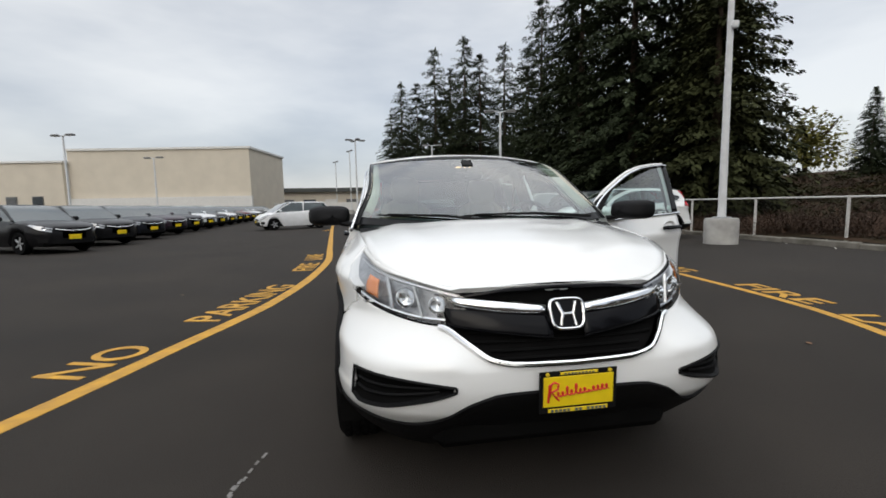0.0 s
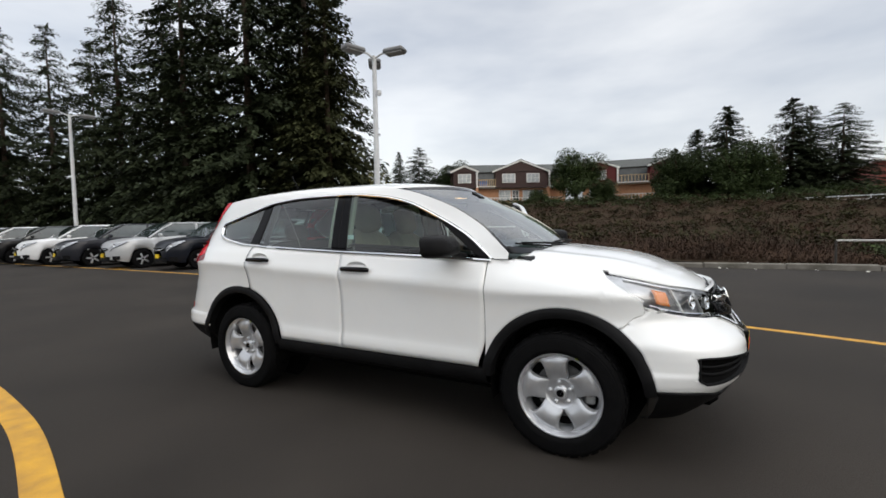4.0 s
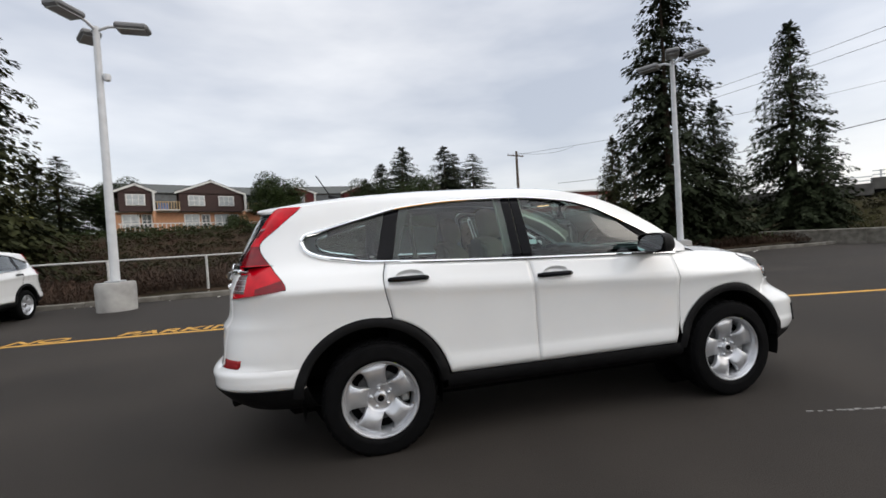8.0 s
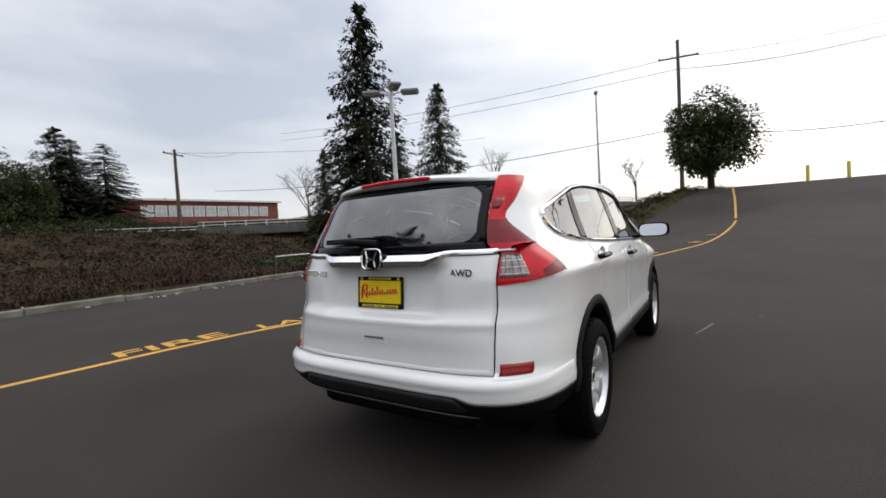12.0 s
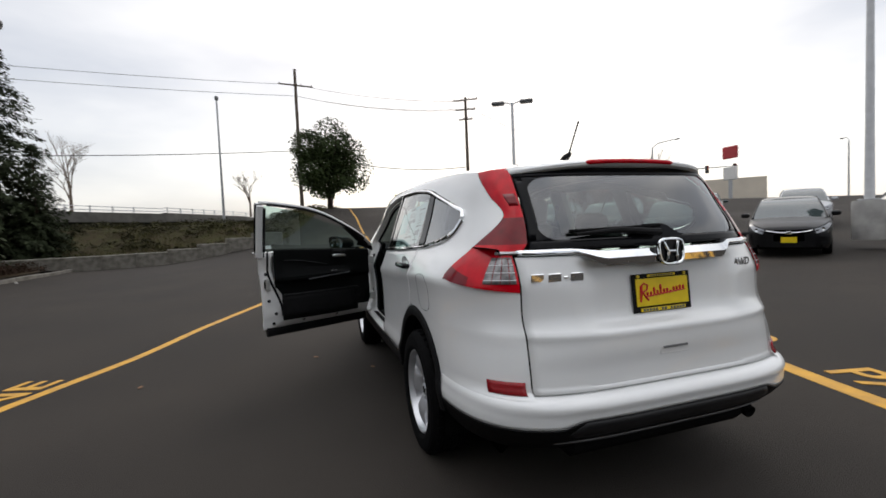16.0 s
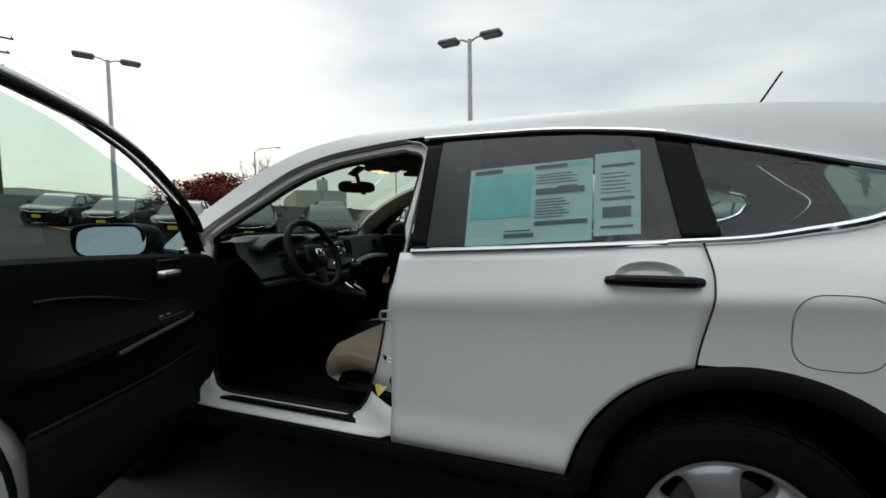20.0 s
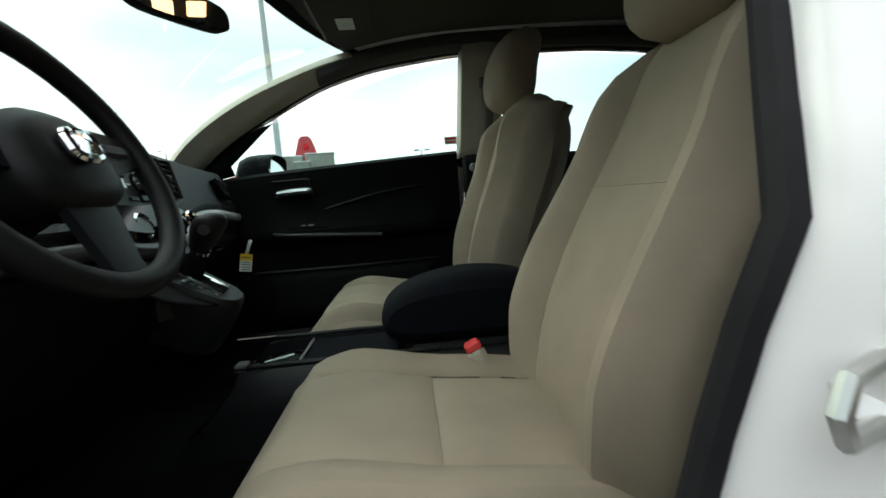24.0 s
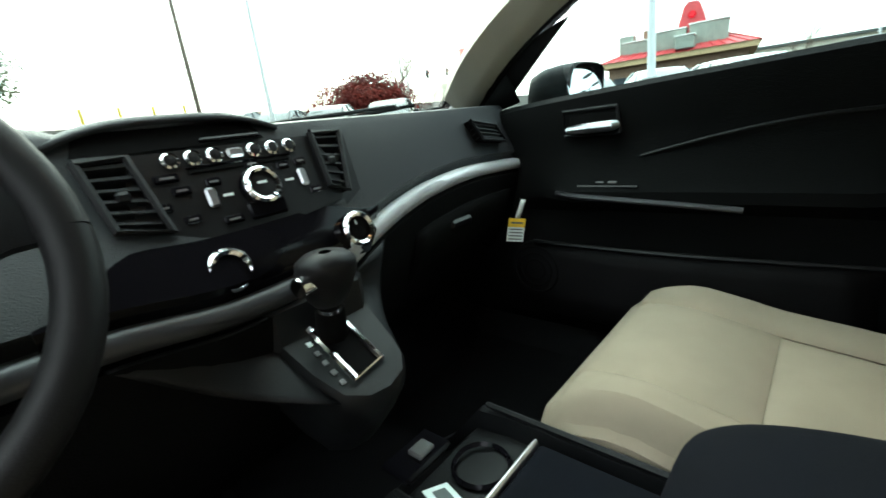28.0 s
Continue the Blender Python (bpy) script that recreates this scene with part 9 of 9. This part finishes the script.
for i in range(17):
    part("roof_seam", Geo().tube([(-4.5 + i * .68, 7.75, 3.60), (-1.5 + i * .25, 3.0, 5.13)], .04, 5), RED_ROOF, rest)
cup = Geo().grid([[(-1.25, -1.3, 4.8), (1.25, -1.3, 4.8), (1.25, 4.4, 4.8), (-1.25, 4.4, 4.8)], [(-.62, -.9, 7.1), (.62, -.9, 7.1), (.62, 4.2, 7.1), (-.62, 4.2, 7.1)], [(-.35, -.8, 7.45), (.35, -.8, 7.45), (.35, 4.1, 7.45), (-.35, 4.1, 7.45)]], close=True)
cup.add([(-.35, -.8, 7.45), (.35, -.8, 7.45), (.35, 4.1, 7.45), (-.35, 4.1, 7.45)], [(0, 1, 2, 3)])
cp = part("cupola", cup, RED_ROOF, rest, "red steep-sided cupola")
part("vent_disc", Geo().lathe([(.001, .12), (.26, .10), (.30, .0)], 16, Matrix.Translation((0, 4.36, 6.45)) @ pose(0, 0, 0, -83, 0, 0)), RED_LENS, cp)
for x, y, w, h in ((-1.3, 5.4, 2.6, 1.75), (1.5, 5.7, 2.5, 1.55), (3.9, 5.3, 1.9, 1.25), (.2, 6.9, 1.3, .9), (4.9, 3.8, 1.1, 1.9)):
    u = box_part("roof_unit", (x, y, 3.75 + h / 2), (w, 1.7, h), UNIT_G, rest, .04, label="grey-green rooftop unit")
    box_part("unit_lid", (x, y, 3.79 + h), (w + .12, 1.8, .10), TRIM_W, u, .02)
for i in range(4):
    f = box_part("window", (-2.8 + i * 2.5, 7.03, 1.7), (1.7, .12, 1.4), BRICK_T, rest)
    box_part("pane", (-2.8 + i * 2.5, 7.10, 1.7), (1.5, .04, 1.2), PANE, f)
box_part("flue", (3.6, 1.5, 5.4), (.7, .7, 1.6), BRICK_T, rest)
ctr = thing("far_store", "low cream store with a red sign band", "building", at=(58, -32, 1.9))
ctr.rotation_euler = (0, 0, radians(25))
box_part("wall", (0, 0, 1.2), (6, 26, 3.6), CREAM, ctr)
box_part("sign_band", (-3.05, 4, 2.3), (.1, 9, .9), RED_ROOF, ctr)
box_part("glazing", (-3.04, -6, .9), (.1, 10, 1.8), PANE, ctr)
st2 = thing("far_store", "low red and cream store across the road", "building", at=(52, -66, 2.4))
st2.rotation_euler = (0, 0, radians(45))
box_part("wall", (0, 0, 1.8), (8, 26, 4.8), CREAM, st2)
box_part("red_front", (-4.1, -6, 2.2), (.3, 9, 5.6), RED_ROOF, st2)
box_part("glazing", (-4.1, 5, 1.2), (.2, 9, 2.2), PANE, st2)
st3 = thing("far_store", "low pale store far behind the lot", "building", at=(-6, -92, 1.2))
box_part("wall", (0, 0, 2.0), (44, 10, 5.2), CREAM, st3)
box_part("dark_front", (4, 5.1, 1.4), (24, .2, 2.4), PANE, st3)
box_part("roof", (0, 0, 4.7), (45, 11, .4), SHINGLE, st3)

# signs and signals by the road
sign = thing("pylon_sign", "tall red pylon sign beside the road", "sign", at=(37.4, -49.7, 2.0))
box_part("post", (0, 0, 2.6), (.3, .3, 5.6), GALV, sign)
box_part("panel", (0, 0, 7.2), (1.9, .4, 1.5), RED_ROOF, sign, .08)
box_part("lower_panel", (0, 0, 4.6), (1.7, .4, 1.6), TRIM_W, sign, .05)
BLACK_M = material("black_signal_housing", (0.015, 0.015, 0.015), 0.5)
sig = thing("traffic_signal", "traffic signals on a long mast arm", "traffic signal", at=(45, -46, 2.2))
part("post", Geo().tube([(0, 0, 0), (0, 0, 6.4)], .14, 8), GALV, sig)
part("mast_arm", Geo().tube([(0, 0, 5.6), (-3, -11, 6.1)], [.11, .05], 8), GALV, sig)
for k in (.3, .6, .95):
    hd = box_part("signal_head", (-3 * k, -11 * k, 5.4 + .5 * k), (.34, .38, 1.05), BLACK_M, sig, .03)
    for j in range(3):
        part("signal_lens", Geo().lathe([(.001, .02), (.10, .0)], 10, Matrix.Translation((-3 * k - .18, -11 * k, 5.1 + .5 * k + j * .32)) @ pose(0, 0, 0, 0, -90, 0)), (LEAF_G, AMBER, RED_LENS)[j], hd)
st_l = thing("street_lamp", "curved grey street lamp by the road", "street lamp", "street lamps", at=(43, -43, 2.2))
part("post", Geo().tube([(0, 0, 0), (0, 0, 8.5), (-.6, -.4, 9.0), (-2.2, -1.4, 9.2)], [.12, .09, .07, .05], 8), GALV, st_l)
part("head", Geo().box((-2.5, -1.6, 9.18), (.7, .3, .12), .04), LAMP_GREY, st_l)
copy_thing(st_l, pose(33, -64, 1.6, 0, 0, 100))
BOL = material("yellow_bollard_paint", (0.62, 0.46, 0.06), 0.55, vary=0.15, scale=6)
for x, y in ((34.7, -6.6), (35.3, -8.8), (35.9, -11.0), (36.4, -13.2)):
    bl = Geo().lathe([(.11, -.3), (.11, 1.02), (.08, 1.10), (.001, 1.12)], 12)
    solid("bollard", bl, BOL, "yellow steel bollard at the lot's top end", "bollard", "yellow bollards").matrix_world = pose(x, y, gh(x, y))

# road bridge with its railing
bridge = thing("road_bridge", "concrete road bridge with a pale steel railing", "bridge")
bp = [(12, 46, 2.1), (20, 43, 2.4), (28, 36, 2.9), (38.2, 21.5, 3.4), (48, 15, 3.7), (62, 9, 3.6), (80, 4, 3.6)]
for (x0, y0, z0), (x1, y1, z1) in zip(bp, bp[1:]):
    L, a = math.hypot(x1 - x0, y1 - y0), math.degrees(math.atan2(y1 - y0, x1 - x0))
    m = Matrix.Translation(((x0 + x1) / 2, (y0 + y1) / 2, (z0 + z1) / 2)) @ pose(0, 0, 0, 0, 0, a)
    part("parapet", Geo().box((0, 0, -.05), (L + .1, .4, .9), .03, m), OLD_CONC, bridge)
    # deck edge in near black, the shade under the bridge put into its colour
    part("deck_shade", Geo().box((0, .35, -1.0), (L + .1, .9, 1.0), .03, m), DARK, bridge)
    for z in (.62, .92):
        part("rail", Geo().box((0, 0, z), (L, .07, .07), .01, m), WHITE_POLE, bridge)
    for k in range(int(L / 2)):
        part("rail_post", Geo().box((-L / 2 + k * 2 + .5, 0, .65), (.09, .09, .7), 0, m), WHITE_POLE, bridge)

# row of concrete blocks
for i in range(9):
    t = i / 8
    x, y = 19.4 + 3.2 * t, 13.6 - 10.2 * t
    b = Geo().box((0, 0, .33), (1.52, .60, .74), .035)
    solid("concrete_block", b, KERBSTONE, "weathered precast concrete block at the verge", "concrete block", "row of concrete blocks").matrix_world = pose(x, y, gh(x, y) - .04, 0, 0, math.degrees(math.atan2(-10.2, 3.2)) + random.uniform(-1.5, 1.5))


# ---- parked cars ----
def paint(name, c, metal=.4):
    return material(name, c, 0.3, metal * .3, 0.06, 4, coat=0.22, spec=0.18)


PAINTS = {"white": paint("white_car_paint", (.74, .75, .76), 0), "black": paint("black_car_paint", (.006, .006, .007)), "grey": paint("grey_car_paint", (.022, .023, .029)),
          "silver": paint("silver_car_paint", (.46, .47, .48), .7), "blue_black": paint("blue_black_car_paint", (.010, .012, .018)), "plum": paint("plum_car_paint", (.035, .022, .032)),
          "red": paint("dark_red_car_paint", (.12, .010, .014)), "teal": paint("dark_green_grey_car_paint", (.040, .058, .060))}
CAR_GLASS = material("dark_car_glass", (0.035, 0.050, 0.050), 0.05, vary=0.3, scale=2, spec=0.8, coat=0.8)
KINDS = {
    "sedan": dict(half=2.28, w=.875, wb=1.335, r=.315, z0=.21, z1=[(-2.28, .80), (-2.15, .98), (-1.75, 1.02), (-1.0, .985), (0, .965), (.85, .945), (1.3, .91), (1.8, .86), (2.1, .79), (2.22, .74), (2.28, .66)], g0=-1.78, g1=1.10, r0=-.98, r1=.22, top=1.435),
    "crossover": dict(half=2.27, w=.905, wb=1.31, r=.335, z0=.25, z1=[(-2.27, .78), (-2.18, 1.08), (-1.75, 1.17), (-1.0, 1.15), (0, 1.12), (.85, 1.09), (1.3, 1.06), (1.8, 1.00), (2.1, .90), (2.27, .62)], g0=-2.10, g1=1.12, r0=-1.80, r1=.24, top=1.635),
    "hatchback": dict(half=2.02, w=.85, wb=1.265, r=.30, z0=.20, z1=[(-2.02, .78), (-1.95, 1.00), (-1.6, 1.08), (-.8, 1.05), (0, 1.0), (.85, .97), (1.3, .92), (1.7, .82), (1.9, .70), (2.02, .55)], g0=-1.90, g1=1.32, r0=-1.62, r1=.30, top=1.525),
}
made_cars = {}


def parked_car(kind, colour):
    k = KINDS[kind]
    nice = {"blue_black": "blue-black", "teal": "dark green-grey", "plum": "dark plum"}.get(colour, colour)
    t = thing("parked_" + kind, f"{nice} {kind} parked nose out on the lot", "car", "cars parked round the lot")
    H, W, mat = k["half"], k["w"], PAINTS[colour]
    zt = curve([p[0] for p in k["z1"]], [p[1] for p in k["z1"]])

    def wid(x):
        f = max(0.0, (abs(x) - .55 * H) / (.45 * H + .02))
        return W * (1 - f ** 2.8) ** (1 / 2.8) if f < 1 else .02
    xs_ = sorted(set(span(-H, H, 34) + [H * .985, -H * .985, H * .96, -H * .96]))
    rows = []
    for x in xs_:
        w, z0, z1 = wid(x), k["z0"] + .10 * max(0, (abs(x) - .8 * H) / (.2 * H)), zt(x)
        for c in (k["wb"], -k["wb"]):
            if abs(x - c) < k["r"] + .06:
                z0 = max(z0, .0 + math.sqrt(max((k["r"] + .06) ** 2 - (x - c) ** 2, 0)) + k["r"] * .98)
        z0 = min(z0, z1 - .05)
        sec = [(w * .93, z0), (w * .99, z0 + (z1 - z0) * .2), (w, z0 + (z1 - z0) * .55), (w * .975, z0 + (z1 - z0) * .85), (w * .90, z1 - .008), (w * .6, z1 + .018), (0, z1 + .03)]
        rows.append([(x, y, z) for y, z in sec] + [(x, -y, z) for y, z in sec[-2::-1]])
    part("body", Geo().grid(rows), mat, t)
    # glasshouse
    gb = curve([k["g0"], k["r0"] - .02, k["r1"] + .02, k["g1"]], [0, 1, 1, 0])
    rows = []
    for x in span(k["g0"], k["g1"], 26):
        f = gb(x)
        z1 = zt(x) - .01
        top = z1 + (k["top"] - .035 - z1) * f
        wb_, wt = wid(x) * .90, wid(min(max(x, k["r0"]), k["r1"])) * .70
        wtt = wb_ + (wt - wb_) * f
        rows.append([(x, wb_, z1), (x, (wb_ + wtt) / 2 + .015, (z1 + top) / 2), (x, wtt, top), (x, wtt * .6, top + .01 * f), (x, 0, top + .014 * f), (x, -wtt * .6, top + .01 * f), (x, -wtt, top), (x, -(wb_ + wtt) / 2 - .015, (z1 + top) / 2), (x, -wb_, z1)])
    part("glasshouse", Geo().grid(rows), CAR_GLASS, t, "dark tinted windows")
    wt = W * .70
    rf = []
    for x in span(k["r0"] - .06, k["r1"] + .04, 14):
        e = 1 - ((x - (k["r0"] + k["r1"]) / 2) / ((k["r1"] - k["r0"]) / 2 + .1)) ** 6
        z = k["top"] - .035 * (1 - max(e, 0))
        rf.append([(x, wt + .025, z - .055), (x, wt * .92, z - .012), (x, wt * .5, z + .004), (x, 0, z + .008), (x, -wt * .5, z + .004), (x, -wt * .92, z - .012), (x, -wt - .025, z - .055)])
    part("roof", Geo().grid(rf), mat, t)
    for s in (1, -1):
        for xa, xb in ((k["g1"] - .04, k["r1"]), ((k["g0"] + k["g1"]) / 2 - .05, (k["g0"] + k["g1"]) / 2 - .12), (k["g0"] + .05, k["r0"])):
            part("pillar", Geo().tube([(xa, s * (wid(xa) * .90 - .005), zt(xa)), ((xa + xb) / 2, s * (W * .80 + .012), (zt(xa) + k["top"]) / 2), (xb, s * (wt + .01), k["top"] - .05)], .035, 6), mat, t)
        part("door_mirror", Geo().box((k["g1"] - .35, s * (W + .10), zt(.7) + .06), (.12, .20, .13), .035), mat, t)
        hl = Geo().grid([[(x, s * (wid(x) * c + .008), zt(x) - .022 - (.035 + .085 * ease((x / H - .76) / .14)) * v) for v, c in ((0, .925), (.5, .965), (1, .992))] for x in span(.765 * H, .966 * H, 9)])
        hl = part("headlamp", hl, LAMP_IN, t, "clear headlamp")
        part("lamp_rim", Geo().tube([(x, s * (wid(x) * .992 + .010), zt(x) - .024 - (.035 + .085 * ease((x / H - .76) / .14))) for x in span(.765 * H, .966 * H, 9)], .009, 6), BLACK_GL, hl)
        part("bulb_bowl", Geo().lathe([(.045, .012), (.030, .0), (.001, -.004)], 14, Matrix.Translation((.915 * H + .012, s * (wid(.915 * H) * .97), zt(.915 * H) - .075)) @ pose(0, 0, 0, 0, 90, s * 35)), CHROME, hl, "bright lamp bowl")
        tl = Geo().grid([[(x, s * (wid(x) + .006), zt(x) - .06 - (.20 if kind == "sedan" else .30) * v) for v in (0, .5, 1)] for x in (-H * .84, -H * .92, -H * .97)])
        part("tail_lamp", tl, RED_LENS, t, "red tail lamp")
        for x in (.10, -.85):
            part("door_handle", Geo().box((x, s * (W + .012), zt(x) - .13), (.17, .025, .03), .01), mat, t)
        for c in (k["wb"], -k["wb"]):
            m = Matrix.Translation((c, s * (W - .115), k["r"])) @ pose(0, 0, 0, -90 * s, 0, 0)
            r = k["r"]
            wh = part("wheel", Geo().lathe([(r * .62, -.09), (r * .94, -.095), (r, -.06), (r, .06), (r * .94, .095), (r * .66, .09), (r * .62, .07)], 24, m), RUBBER, t, "black tyre")
            part("rim", Geo().lathe([(r * .66, .085), (r * .60, .075), (r * .56, .04), (r * .2, .055), (.001, .06)], 20, m), DARK, wh)
            for q in range(5):
                part("spoke", Geo().box((r * .36, 0, .068), (r * .52, r * .17, .02), .004, m @ pose(0, 0, 0, 0, 0, 72 * q)), STEEL_WHEEL, wh)
        part("wheel_arch", Geo().box((0, s * (W - .22), .42), (2 * k["wb"] + .6, .12, .36), .02), DARK, t)
    part("underside", Geo().box((0, 0, k["z0"] + .10), (1.86 * H, W * 1.5, .2), .05), DARK, t)
    gz = zt(H * .965)

    def nose(y, push):
        return H * .55 + (.45 * H + .02) * (1 - min(abs(y) / W, .999) ** 2.8) ** (1 / 2.8) + push
    gr = part("grille", Geo().grid([[(nose(y, .010 - .012 * v), y, gz - .02 - .13 * v + .05 * v * (y / W / .5) ** 2) for v in (0, .5, 1)] for y in span(-.52 * W, .52 * W, 15)], flip=True), BLACK_GL, t, "black grille")
    part("chrome_bar", Geo().tube([(nose(y, .014), y, gz - .045 - .055 * (1 - (y / W / .52) ** 2)) for y in span(-.52 * W, .52 * W, 17)], .016, 6), CHROME, gr)
    part("badge", Geo().box((nose(0, .022), 0, gz - .095), (.014, .105, .075), .006), CHROME, gr, "chrome badge")
    part("lower_intake", Geo().grid([[(nose(y, .010), y, z) for z in (.44, .36, .29)] for y in span(-.60 * W, .60 * W, 15)], flip=True), BLACK_PL, t)
    for s in (1, -1):
        part("fog_recess", Geo().grid([[(nose(y, .009), s * y, z) for z in (.46, .39, .33)] for y in span(.68 * W, .86 * W, 6)]), BLACK_PL, t, "black fog lamp recess")
    p = part("number_plate", Geo().box((H + .02, 0, .46), (.02, .32, .17), .004), PLATE_Y, t, "yellow dealer plate")
    part("plate_frame", Geo().box((H + .024, 0, .392), (.02, .32, .03), .004), BLACK_PL, p)
    return t


def park(kind, colour, x, y, heading, z=None):
    key = (kind, colour)
    m = pose(x, y, gh(x, y) if z is None else z, 0, 0, heading)
    if z is None:
        # lean with the slope
        fx = gh(x + 1.2 * math.cos(radians(heading)), y + 1.2 * math.sin(radians(heading))) - gh(x - 1.2 * math.cos(radians(heading)), y - 1.2 * math.sin(radians(heading)))
        fy = gh(x - .8 * math.sin(radians(heading)), y + .8 * math.cos(radians(heading))) - gh(x + .8 * math.sin(radians(heading)), y - .8 * math.cos(radians(heading)))
        m = m @ pose(0, 0, 0, math.degrees(math.atan2(fy, 1.6)), -math.degrees(math.atan2(fx, 2.4)), 0)
    if key not in made_cars:
        made_cars[key] = parked_car(kind, colour)
        made_cars[key].matrix_world = m
        return made_cars[key]
    return copy_thing(made_cars[key], m)


# row of crossovers behind the white car, noses to the lane
twin = copy_thing(car, pose(-9.45, 7.25, 0, 0, 0, -86))
tagged(twin, "white compact crossover parked nose out beside the lamp post", "car", "cars parked round the lot")
for ob in twin.children:
    if ob.name.startswith("front_door"):
        ob.matrix_basis = Matrix.Identity(4)
for i, (x, y, c) in enumerate(((-12.7, 7.3, "blue_black"), (-15.5, 7.0, "silver"), (-18.3, 6.7, "grey"), (-21.1, 6.5, "white"), (-23.9, 6.3, "black"), (-26.7, 6.1, "white"), (-29.4, 5.8, "silver"),
                               (-32.1, 5.5, "blue_black"), (-34.0, 5.2, "white"), (-36.8, 4.8, "silver"), (-39.6, 4.4, "white"), (-42.4, 3.9, "grey"), (-45.2, 3.4, "white"), (-48, 2.9, "silver"), (-50.8, 2.3, "white"))):
    park("crossover", c, x, y, 259)
# long row across the lane
for i, c in enumerate(("black", "black", "blue_black", "plum", "grey", "white", "grey", "white", "black", "red", "silver", "white", "grey", "black", "white", "silver")):
    x, y = -11.6 - 2.85 * i, -11.2 - .22 * i
    park("sedan", c, x, y, 62)
park("hatchback", "white", -22.5, -5.1, 297)
park("crossover", "blue_black", -58, -11, 90)
park("sedan", "white", -62, -8, 90)
# dark sedans ahead on the rising side of the lot
for x, y, a, c in ((24, -11, 128, "grey"), (19.7, -11, 129, "blue_black"), (15.7, -11, 130, "grey"), (12.2, -11.1, 131, "black"), (9.0, -11.5, 132, "blue_black"), (5.3, -11.9, 124, "black"),
                   (1.6, -12.7, 127, "white"), (-1.1, -13.9, 132, "grey"), (-5.4, -14.6, 128, "black"), (4.6, -16.8, 124, "white"), (9.5, -19, 125, "silver"), (13.5, -18, 130, "teal"),
                   (-3.4, -20, 112, "blue_black"), (-7.5, -20.5, 112, "silver"), (-9.3, -16.6, 118, "silver"), (18.5, -17.5, 132, "white")):
    park("sedan", c, x, y, a)
